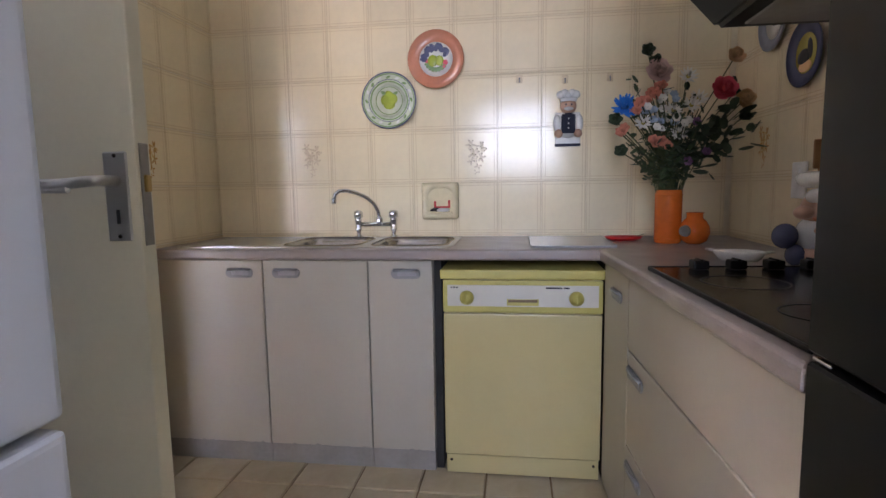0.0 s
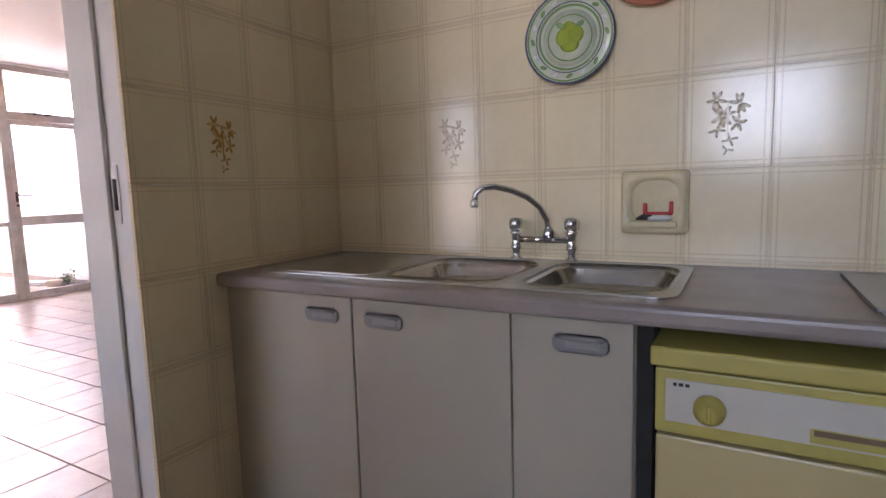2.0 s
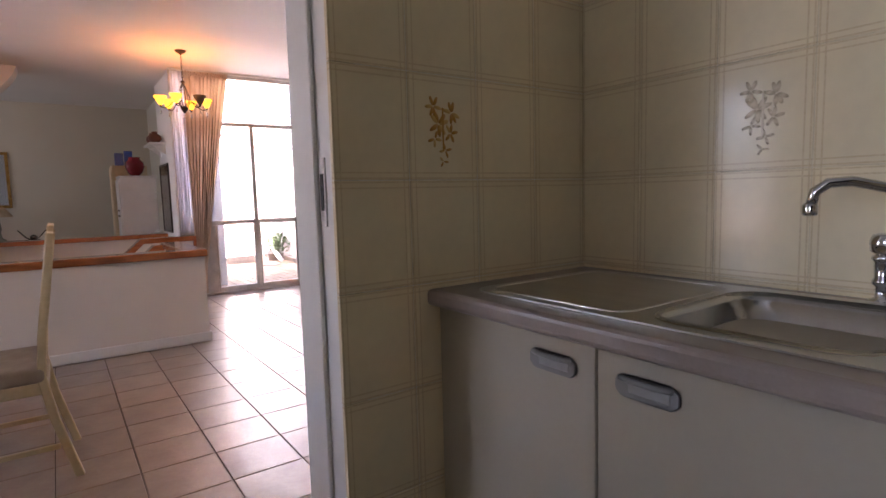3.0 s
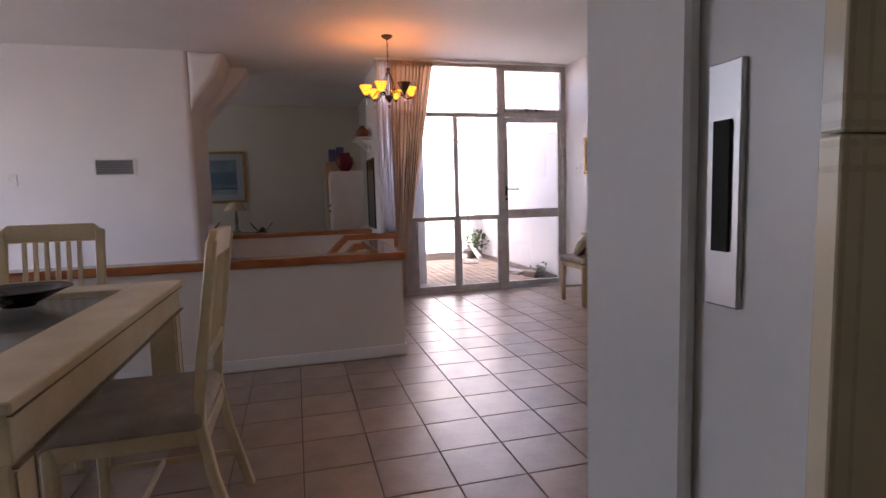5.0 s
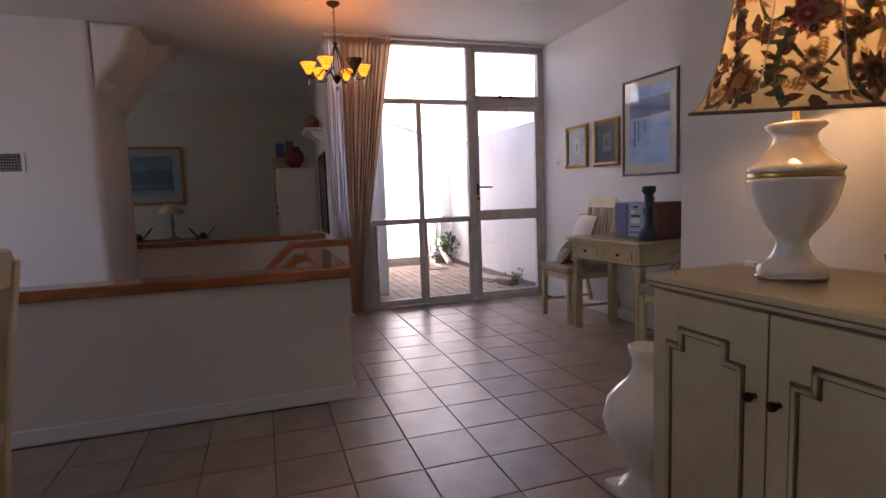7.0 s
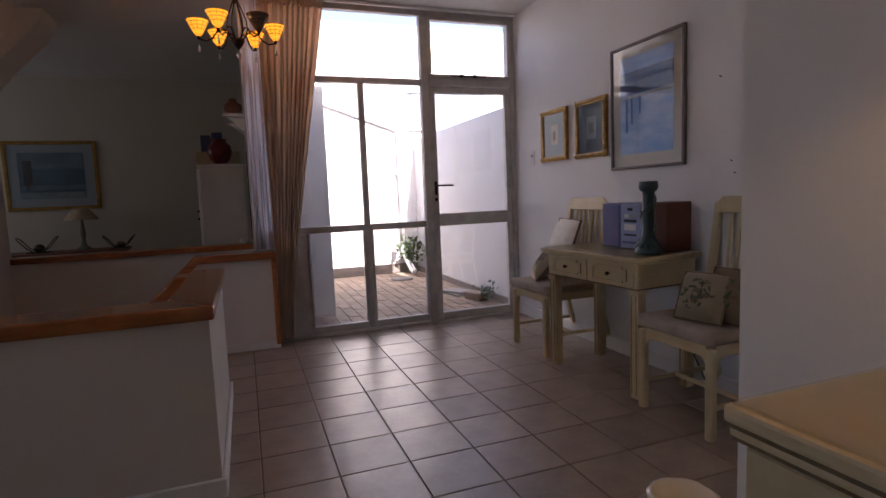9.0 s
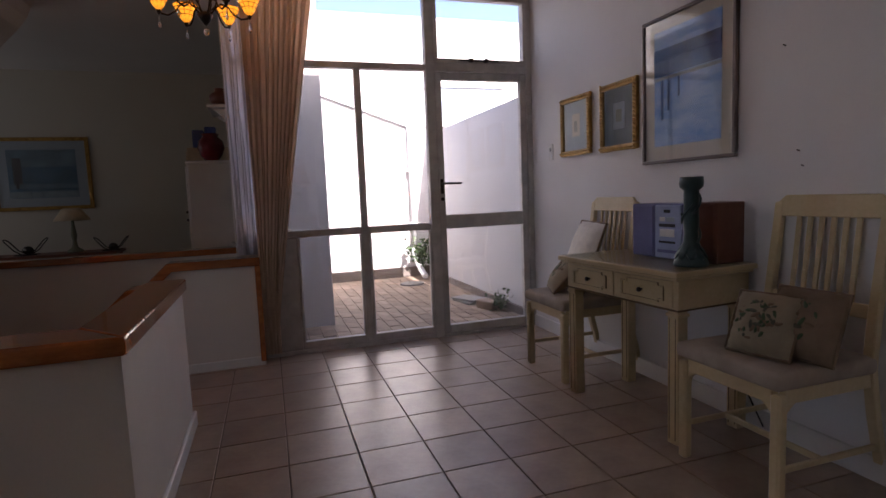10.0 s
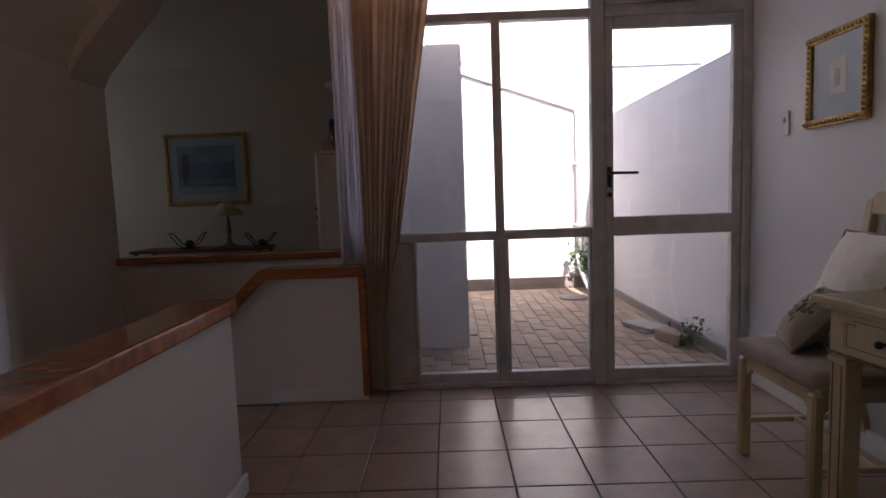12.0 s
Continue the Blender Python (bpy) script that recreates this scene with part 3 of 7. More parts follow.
# windows behind the walk
for nm, x0, x1, z0, z1, y, n in (("window_kitchen", -0.47, 0.57, 1.26, 2.18, -2.05, 2), ("window_dining", -5.95, -3.25, 0.38, 2.32, -3.05, 3)):
    w = tagged(new(nm), "white framed window behind the walk", "window", kind="structure")
    part("window_frame", BM(((x0, y - 0.03, z0), (x1, y + 0.02, z0 + 0.05)), ((x0, y - 0.03, z1 - 0.05), (x1, y + 0.02, z1)), ((x0, y - 0.03, z0), (x0 + 0.05, y + 0.02, z1)), ((x1 - 0.05, y - 0.03, z0), (x1, y + 0.02, z1))), "trim", w)
    for k in range(n):
        a, b = x0 + 0.05 + (x1 - x0 - 0.1) * k / n, x0 + 0.05 + (x1 - x0 - 0.1) * (k + 1) / n
        part("pane", BM(((a, y - 0.006, z0 + 0.05), (b, y - 0.002, z1 - 0.05))), "glass", w).visible_shadow = False

# ---- courtyard ----
struct("ground", BM(((-400, -400, -0.5), (400, 400, -0.30))), "ext_kerb", "plain ground around the house", "ground")
struct("pavement_bed", BM(((-10.6, 2.7, -0.25), (WX - 0.04, 4.9, -0.036)), ((-8.08, 2.46, -0.25), (WX - 0.04, 2.7, -0.036))), "paver_gap", "sandy joints between the courtyard pavers", "pavement")
wall("wall_courtyard_side", "shaded white courtyard wall with a level top", ((-11.2, 4.75, -0.3), (WX - 0.03, 4.95, 1.90)), material="ext_wall")
bm = bmesh.new()
prism(bm, [(-1.5, -0.3), (4.75, -0.3), (4.75, 1.98), (4.47, 2.07), (3.1, 2.56), (-1.5, 4.1)], "x", -10.75, -10.52)
struct("wall_courtyard_back", bm, "ext_wall", "sunlit white gable wall at the end of the courtyard", "wall")
struct("trim_courtyard", BM(((-10.52, 2.7, -0.05), (-10.50, 4.73, 0.10)), ((-10.52, 4.72, -0.05), (WX - 0.05, 4.75, 0.04))), "ext_kerb", "weathered cement skirting round the courtyard", "skirting")
bm = bmesh.new()
prism(bm, [(-1.5, 4.1), (3.1, 2.56), (4.47, 2.07), (4.47, 2.02), (3.1, 2.50), (-1.5, 4.04)], "x", -10.56, -10.47)
struct("trim_gable", bm, "ext_wall", "white barge board along the gable", "trim")

# ---- kitchen ----
CT = 0.885                  # worktop's top


def SX(x):
    return 0.01 + (x - 0.01) * 0.966


def SZ(z):
    return 1.11 + (z - 1.11) * 0.966


def pull(parent, at, rz=0.0, w=0.115):
    """A grey recessed plastic pull with a bowed grip across its paler well."""
    m = pose(*at, 0, 0, rz)
    bm = bmesh.new()
    prism(bm, [(-w / 2 + 0.012, -0.02), (w / 2 - 0.012, -0.02), (w / 2, -0.010), (w / 2, 0.010), (w / 2 - 0.012, 0.02), (-w / 2 + 0.012, 0.02), (-w / 2, 0.010), (-w / 2, -0.010)], "y", -0.004, 0.002)
    bmesh.ops.bevel(bm, geom=bm.edges[:], offset=0.003, segments=2, affect="EDGES")
    bm.transform(m)
    h = part("handle", bm, "handle_grey", parent, "grey plastic recessed pull")
    bm = BM(((-w * 0.27, -0.0055, -0.009), (w * 0.36, -0.003, 0.007)), bevel=0.001)
    bm.transform(m)
    part("recess", bm, "handle_in", h)
    bm = bmesh.new()
    tube(bm, [(-w * 0.40, -0.004, 0.012), (-w * 0.2, -0.013, 0.013), (w * 0.2, -0.013, 0.013), (w * 0.40, -0.004, 0.012)], 0.005, 8)
    bm.transform(m)
    part("grip", bm, "handle_grey", h)


def cabinet(x0, x1, hx, label):
    c = thing("base_cabinet", label, "cabinet", ((x0 + x1) / 2, 2.2, 0), group="sink cabinets")
    o = Vector(c.location)

    def loc(bm):
        bm.transform(Matrix.Translation(-o))
        return bm
    part("body", loc(BM(((x0 + 0.001, 2.012, 0.085), (x1 - 0.001, KY - 0.002, 0.843)))), "cab", c)
    d = part("door", loc(BM(((x0 + 0.002, 1.992, 0.083), (x1 - 0.002, 2.011, 0.840)), bevel=0.002)), "cab", c)
    part("plinth", loc(BM(((x0 + 0.001, 1.998, 0.0), (x1 - 0.001, 2.05, 0.083)))), "kick", c, "scuffed grey plinth board")
    chips = bmesh.new()
    r = random.Random(int(100 * x1))
    n = int((x1 - x0) / 0.035)
    for k in range(n):
        xx = x0 + 0.02 + (x1 - x0 - 0.04) * k / n
        if r.random() < 0.55:
            prism(chips, [(xx, 0.082), (xx + 0.02 + 0.02 * r.random(), 0.082), (xx + 0.015, 0.084 + 0.007 * r.random())], "y", 1.9905, 1.993)
    part("chipped_edge", loc(chips), "kick", d, "chipped lower edge")["kind"] = "stuff"
    pull(d, (hx - o.x, 1.991 - o.y, 0.79 - o.z))
    return c


cabinet(KX + 0.004, -0.995, -1.093, "off-white kitchen cabinet with a grey pull and chipped edge")
cabinet(-0.995, -0.567, -0.898, "off-white kitchen cabinet with a grey pull and chipped edge")
cabinet(-0.567, -0.314, -0.418, "narrow off-white kitchen cabinet beside the dishwasher")

# cooker-side cabinets
COOK = Matrix.Translation((0.35, 1.30, 0)) @ Matrix.Rotation(radians(3.0), 4, "Z") @ Matrix.Translation((-0.35, -1.30, 0))
c = thing("corner_cabinet", "narrow off-white corner cabinet with a grey pull", "cabinet", (0, 0, 0))
c.matrix_basis = COOK
part("body", BM(((0.368, 1.632, 0.085), (KR - 0.04, 1.955, 0.843))), "cab", c)
d = part("door", BM(((0.348, 1.632, 0.02), (0.367, 1.955, 0.84)), bevel=0.002), "cab", c)
pull(d, (0.347, 1.77, 0.76), 270, 0.13)
c = thing("drawer_cabinet", "off-white three-drawer cabinet under the hob", "cabinet", (0, 0, 0))
c.matrix_basis = COOK
part("body", BM(((0.368, 0.72, 0.06), (KR - 0.04, 1.629, 0.843))), "cab", c)
for z0, z1, hz in ((0.626, 0.840, None), (0.33, 0.621, 0.565), (0.03, 0.325, 0.27)):
    d = part("drawer", BM(((0.348, 0.722, z0), (0.367, 1.628, z1)), bevel=0.002), "cab", c)
    if hz:
        pull(d, (0.347, 1.54, hz), 270, 0.16)

# worktop
bm = bmesh.new()
prism(bm, [(KX + 0.001, KY - 0.001), (KX + 0.001, 1.962), (0.294, 1.962), (0.357, 0.713), (KR - 0.001, 0.713), (KR - 0.001, KY - 0.001)], "z", 0.844, CT)
es = [e for e in bm.edges if abs(e.verts[0].co.z - e.verts[1].co.z) < 1e-4]
bmesh.ops.bevel(bm, geom=es, offset=0.012, segments=3, affect="EDGES", profile=0.5)
for f in bm.faces:
    f.smooth = False
solo("worktop", bm, "laminate", "taupe laminate worktop with a rounded front edge", "worktop")

# sink
s = thing("sink", "stainless steel double sink with a ribbed drainer", "sink", (0, 0, CT))
bm = bmesh.new()


def ring(bm, pts_outer, pts_inner, z0, z1):
    A = [bm.verts.new((x, y, z0)) for x, y in pts_outer]
    B = [bm.verts.new((x, y, z1)) for x, y in pts_inner]
    n = len(A)
    for i in range(n):
        bm.faces.new((A[i], A[(i + 1) % n], B[(i + 1) % n], B[i])).smooth = True
    return A, B


def rrect(x0, y0, x1, y1, r, k=5):
    out = []
    for cx, cy, a0 in ((x1 - r, y1 - r, 0), (x0 + r, y1 - r, 90), (x0 + r, y0 + r, 180), (x1 - r, y0 + r, 270)):
        for i in range(k + 1):
            a = radians(a0 + 90 * i / k)
            out.append((cx + r * math.cos(a), cy + r * math.sin(a)))
    return out


prism(bm, rrect(-1.37, 2.02, -0.245, 2.46, 0.05), "z", 0.001, 0.004)
part("rim_sheet", bm, "steel", s)
for x0, x1 in ((-0.955, -0.625), (-0.585, -0.265)):
    bm = bmesh.new()
    o, i1, i2, i3 = rrect(x0, 2.045, x1, 2.405, 0.07), rrect(x0 + 0.006, 2.051, x1 - 0.006, 2.399, 0.066), rrect(x0 + 0.02, 2.066, x1 - 0.02, 2.384, 0.06), rrect(x0 + 0.05, 2.096, x1 - 0.05, 2.354, 0.05)
    prev = None
    for pts, z in ((o, 0.0042), (i1, 0.0095), (i1, -0.01), (i2, -0.03), (i3, -0.15)):
        cur_ring = [bm.verts.new((x, y, z)) for x, y in pts]
        if prev:
            for k in range(len(pts)):
                bm.faces.new((prev[k], prev[(k + 1) % len(pts)], cur_ring[(k + 1) % len(pts)], cur_ring[k])).smooth = True
        prev = cur_ring
    bm.faces.new(prev)
    b = part("bowl", bm, "sink bowl steel", s)
    bm = bmesh.new()
    lathe(bm, [(0.03, -0.1495), (0.03, -0.147), (0.02, -0.147)], ((x0 + x1) / 2, 2.225, 0), 20)
    part("waste", bm, "chrome", b)
bm = bmesh.new()
tube(bm, [(x, y, 0.004) for x, y in rrect(-1.345, 2.05, -0.985, 2.43, 0.04)] + [(-0.985, 2.39, 0.004)], 0.003, 6)
part("drainer_bead", bm, "steel", s)
# openings for the bowls in rim sheet and worktop
cut = bmesh.new()
for x0, x1 in ((-0.955, -0.625), (-0.585, -0.265)):
    prism(cut, rrect(x0 + 0.005, 2.05, x1 - 0.005, 2.40, 0.067), "z", -0.2, 0.1)
cutter = part("bowl_cutter", cut, "steel", s)
for target in ("rim_sheet", "worktop"):
    ob = bpy.data.objects[target]
    md = ob.modifiers.new("bowl openings", "BOOLEAN")
    md.object, md.operation, md.solver = cutter, "DIFFERENCE", "EXACT"
bpy.context.view_layer.update()
dg = bpy.context.evaluated_depsgraph_get()
for target in ("rim_sheet", "worktop"):
    ob = bpy.data.objects[target]
    me = bpy.data.meshes.new_from_object(ob.evaluated_get(dg))
    ob.modifiers.clear()
    ob.data = me
bpy.data.objects.remove(cutter)

# tap
t = thing("kitchen_tap", "chrome bridge mixer tap with a swan-neck spout", "tap", (0, 2.475, CT))
XL, XR = SX(-0.768), SX(-0.592)
for x in (XL, XR):
    bm = bmesh.new()
    lathe(bm, [(0.020, 0.0), (0.020, 0.006), (0.011, 0.010), (0.010, 0.03), (0.016, 0.035), (0.016, 0.042), (0.013, 0.046), (0.014, 0.075), (0.018, 0.080), (0.018, 0.086), (0.010, 0.09)], (x, 0, 0), 16)
    v = part("tap_valve", bm, "chrome", t)
    bm = bmesh.new()
    lathe(bm, [(0.010, 0.088), (0.021, 0.094), (0.023, 0.112), (0.019, 0.124), (0.008, 0.128)], (x, 0, 0), 8)
    part("tap_handle", bm, "chrome", v)
bm = bmesh.new()
tube(bm, [(XL, 0, 0.062), (XR, 0, 0.062)], 0.010, 12)
part("bridge", bm, "chrome", t)
xm = SX(-0.662)
bm = bmesh.new()
lathe(bm, [(0.014, 0.058), (0.017, 0.07), (0.017, 0.085), (0.011, 0.10)], (xm, 0, 0), 14)
part("spout_collar", bm, "chrome", t)
bm = bmesh.new()
tube(bm, [(xm, 0, 0.09), (xm - 0.003, -0.01, 0.125), (xm - 0.017, -0.03, 0.16), (xm - 0.043, -0.06, 0.19), (xm - 0.08, -0.09, 0.21), (xm - 0.12, -0.115, 0.222), (xm - 0.148, -0.133, 0.220), (xm - 0.165, -0.142, 0.205), (xm - 0.17, -0.145, 0.178)], 0.009, 12)
part("spout", bm, "chrome", t)
bm = bmesh.new()
lathe(bm, [(0.011, 0.165), (0.012, 0.17), (0.012, 0.182), (0.010, 0.186)], (xm - 0.17, -0.145, 0), 12)
part("spout_tip", bm, "chrome", t)

# dishwasher
dw = thing("dishwasher", "pale yellow freestanding dishwasher under the worktop", "dishwasher", (0.018, 1.96, 0))


def dl(lo, hi, bv=0.003, sg=2):
    return BM(((lo[0] - 0.018, lo[1] - 1.96, lo[2]), (hi[0] - 0.018, hi[1] - 1.96, hi[2])), bevel=bv, seg=sg)


part("body", dl((-0.270, 1.99, 0.02), (0.308, 2.50, 0.772)), "dw", dw)
part("lid", dl((-0.283, 1.965, 0.774), (0.320, 2.50, 0.810), 0.007, 3), "dw_trim", dw, "yellow plastic lid")
pn = part("control_panel", dl((-0.274, 1.972, 0.648), (0.312, 1.99, 0.770), 0.004), "dw_trim", dw, "yellow framed control panel")
part("fascia", dl((-0.256, 1.969, 0.672), (0.296, 1.974, 0.752), 0.001), "dw_panel", pn, "cream control strip")
for x in (-0.183, 0.217):
    bm = bmesh.new()
    lathe(bm, [(0.027, 0), (0.026, 0.012), (0.019, 0.016), (0.018, 0.026), (0.004, 0.028)], (0, 0, 0), 20)
    bm.transform(pose(x - 0.018, 1.969 - 1.96, 0.705, 90, 0, 0))
    bx(bm, (x - 0.018 - 0.004, -0.022, 0.69), (x - 0.018 + 0.004, -0.016, 0.722), 0.002)
    part("knob", bm, "dw_trim", pn, "round yellow dial")
part("grip_recess", dl((-0.035, 1.9675, 0.676), (0.082, 1.970, 0.701), 0.002), "dw_trim", pn, "recessed door grip")
# brown strip paints the shadow under the grip's upper edge
part("grip_shadow_board", dl((-0.030, 1.9665, 0.689), (0.077, 1.969, 0.699), 0), "cushion brown", pn)
for x0, x1, z in ((-0.243, -0.237, 0.740), (-0.234, -0.226, 0.740), (-0.223, -0.216, 0.740), (0.107, 0.165, 0.740), (0.172, 0.192, 0.740)):
    part("printed_mark", dl((x0, 1.9682, z), (x1, 1.9695, z + 0.006), 0), "ink", pn)
part("door", dl((-0.272, 1.970, 0.088), (0.310, 1.99, 0.643), 0.005), "dw", dw)
part("kick_plate", dl((-0.268, 1.980, 0.008), (0.306, 1.998, 0.082), 0.002), "dw", dw, "yellow kick plate")
for x in (-0.25, 0.288):
    bm = bmesh.new()
    lathe(bm, [(0.006, 0), (0.005, 0.003)], (0, 0, 0), 8)
    bm.transform(pose(x - 0.018, 0.0205, 0.06, 90, 0, 0))
    part("screw", bm, "dark_metal", dw)
# near-black boards imitate the shade round the dishwasher
struct("trim_dishwasher_bay", BM(((-0.313, 2.02, 0.0), (-0.285, 2.45, 0.843)), ((0.322, 2.0, 0.0), (0.345, 2.45, 0.843)), ((-0.285, 2.44, 0.0), (0.322, 2.46, 0.843))), "gap_shade", "near-black boards standing in for the shade beside the dishwasher", "trim")

# hob
h = thing("hob", "black built-in hob with four knobs", "hob", (0, 0, CT))
h.matrix_basis = Matrix.Translation((0, 0, CT)) @ COOK
part("plate", BM(((0.365, 0.76, 0.0), (0.87, 1.485, 0.010)), bevel=0.004), "hob", h)
part("rim", BM(((0.36, 1.482, 0.0), (0.875, 1.492, 0.012)), ((0.36, 0.755, 0.0), (0.366, 1.49, 0.011)), bevel=0.002), "black", h)
for k in range(4):
    bm = BM(((-0.02, -0.02, 0.010), (0.02, 0.02, 0.034)), bevel=0.006, seg=2)
    bx(bm, (-0.004, -0.022, 0.03), (0.004, 0.022, 0.037), 0.002)
    bm.transform(Matrix.Translation((0.475 + 0.092 * k, 1.445, 0)))
    part("knob", bm, "black", h)
for x, y, r in ((0.50, 0.95, 0.075), (0.73, 0.95, 0.09), (0.50, 1.25, 0.09), (0.73, 1.25, 0.075)):
    bm = bmesh.new()
    lathe(bm, [(r, 0.009), (r, 0.0108), (r - 0.003, 0.0108), (r - 0.0035, 0.0102)], (x, y, 0), 28, None, False)
    part("burner", bm, "black", h)
# cooker hood
bm = bmesh.new()
prism(bm, [(0.40, 1.425), (0.928, 1.425), (0.928, 2.05), (0.27, 2.05), (0.27, 1.565)], "y", 0.72, 1.20)
bmesh.ops.bevel(bm, geom=bm.edges[:], offset=0.008, segments=2, affect="EDGES")
hd = thing("cooker_hood", "black sloping cooker hood above the hob", "cooker hood", (0, 0, 0))
part("canopy", bm, "black", hd)
part("filter_grille", BM(((0.44, 0.76, 1.420), (0.88, 1.16, 1.426)), bevel=0.002), "kick", hd, "grey grease filter")
# tall oven housing
ov = thing("oven_tower", "tall glossy black double oven at the worktop's end", "oven", (0.65, 0.4, 0))
for nm, lo, hi in (("upper_door", (0.359, 0.10, 0.905), (0.386, 0.708, 1.95)), ("lower_door", (0.359, 0.10, 0.10), (0.386, 0.708, 0.893)), ("housing", (0.386, 0.09, 0.0), (KR - 0.002, 0.711, 2.05))):
    part(nm, BM(((lo[0] - 0.65, lo[1] - 0.4, lo[2]), (hi[0] - 0.65, hi[1] - 0.4, hi[2])), bevel=0.004), "black", ov)
part("trim_strip", BM(((0.362 - 0.65, 0.66 - 0.4, 0.897), (0.370 - 0.65, 0.70 - 0.4, 0.901)), bevel=0.001), "chrome", ov)

# fridge and open door
fr = thing("fridge_freezer", "white textured two-door fridge freezer", "fridge", (-0.8, 0.22, 0))
for nm, lo, hi in (("body", (-1.12, -0.10, 0.03), (-0.535, 0.50, 1.70)), ("freezer_door", (-0.533, -0.10, 0.05), (-0.482, 0.50, 0.862)), ("fridge_door", (-0.533, -0.10, 0.874), (-0.482, 0.50, 1.70))):
    part(nm, BM(((lo[0] + 0.8, lo[1] - 0.22, lo[2]), (hi[0] + 0.8, hi[1] - 0.22, hi[2])), bevel=0.012, seg=3), "fridge", fr)
for x in (-1.05, -0.56):
    for y in (-0.05, 0.45):
        bm = bmesh.new()
        lathe(bm, [(0.02, 0), (0.02, 0.04)], (x + 0.8, y - 0.22, 0), 10)
        part("foot", bm, "black", fr)
dr = tagged(new("door_kitchen"), "cream painted kitchen door standing open, with a steel lever", "door", kind="structure")
dr.matrix_basis = pose(-1.468, 0.857, 0, 0, 0, 3.3)
part("door_leaf", BM(((0.0, -0.04, 0.008), (0.815, 0.0, 2.02)), bevel=0.002), "door", dr)
bm = BM(((0.757, -0.046, 1.03), (0.800, -0.040, 1.185)), bevel=0.002)
part("lock_plate", bm, "steel", dr, "steel lock plate")
bm = bmesh.new()
tube(bm, [(0.779, -0.045, 1.135), (0.779, -0.085, 1.135), (0.767, -0.092, 1.134), (0.662, -0.094, 1.126)], 0.0095, 10)
bx(bm, (0.657, -0.10, 1.115), (0.732, -0.088, 1.139), 0.004)
part("door_handle", bm, "steel", dr, "brushed steel lever handle")
part("keyhole", BM(((0.776, -0.0475, 1.06), (0.782, -0.0455, 1.085))), "ink", dr)
for z in (1.178, 1.038):
    bm = bmesh.new()
    lathe(bm, [(0.004, 0), (0.003, 0.0015)], (0, 0, 0), 8)
    bm.transform(pose(0.779, -0.046, z, 90, 0, 0))
    part("screw", bm, "dark_metal", dr)
part("edge_plate", BM(((0.814, -0.032, 1.02), (0.8175, -0.008, 1.20)), bevel=0.0008), "kick", dr, "tarnished lock edge plate")
part("latch", BM(((0.816, -0.027, 1.115), (0.824, -0.013, 1.145)), bevel=0.002), "brass", dr)


# wall plates
def wall_plate(name, label, cx, cz, r, rim, well, motif, edge, rz=0, wy=KY, kinds=()):
    p = thing(name, label, "plate", (cx, wy - 0.004, cz), group="wall plates")
    tilt = pose(0, -0.004, 0, 90, 0, 0)

    def L(prof, m, nm, seg=40, lab="", caps=True):
        bm = bmesh.new()
        lathe(bm, prof, (0, 0, 0), seg, None, caps)
        bm.transform(tilt)
        return part(nm, bm, m, p, lab)
    L([(r * 0.62, 0.0), (r * 0.985, 0.010), (r, 0.016), (r * 0.985, 0.019), (r * 0.66, 0.011), (r * 0.60, 0.008)], rim, "rim", caps=False)
    L([(r * 0.60, 0.006), (r * 0.60, 0.0075), (r * 0.1, 0.0072)], well, "well")
    L([(r * 1.0, 0.015), (r * 1.01, 0.018), (r * 0.975, 0.0200), (r * 0.965, 0.0190)], edge, "edge_band", caps=False)
    if kinds:
        for f0, f1, m_ in ((0.95, 0.915, "green glaze"), (0.755, 0.735, "slate glaze"), (0.50, 0.475, "green glaze")):
            h0 = 0.011 + 0.008 * max(0.0, (f0 - 0.66) / 0.325) if f0 > 0.66 else 0.0076
            L([(r * f0, h0), (r * f0, h0 + 0.0012), (r * f1, h0 + 0.0010), (r * f1, h0 - 0.001)], m_, "painted_band", caps=False)
        L([(r * 0.70, 0.0122), (r * 0.70, 0.0135), (r * 0.66, 0.0125), (r * 0.655, 0.0110)], kinds[0], "painted_band", caps=False)
    rg = random.Random(int(r * 1000))
    for k in range(16 if kinds else 0):
        a = 2 * math.pi * k / 16
        bm = bmesh.new()
        ball(bm, (0, 0, 0), r * 0.055, 8, (1.6, 0.18, 0.8))
        bm.transform(pose(r * 0.83 * math.cos(a), -0.0195, r * 0.83 * math.sin(a), 0, math.degrees(-a) + 60, 0))
        part("painted_leaf", bm, kinds[k % len(kinds)], p)
    for nm, mt, lst in motif:
        for (x, z, s, ang, el) in lst:
            bm = bmesh.new()
            ball(bm, (0, 0, 0), r * s, 10, (el, 0.10, 1.0))
            bm.transform(pose(r * x, -0.0125, r * z, 0, ang, 0))
            part(nm, bm, mt, p)
    p.rotation_euler = (0, 0, radians(rz))
    return p


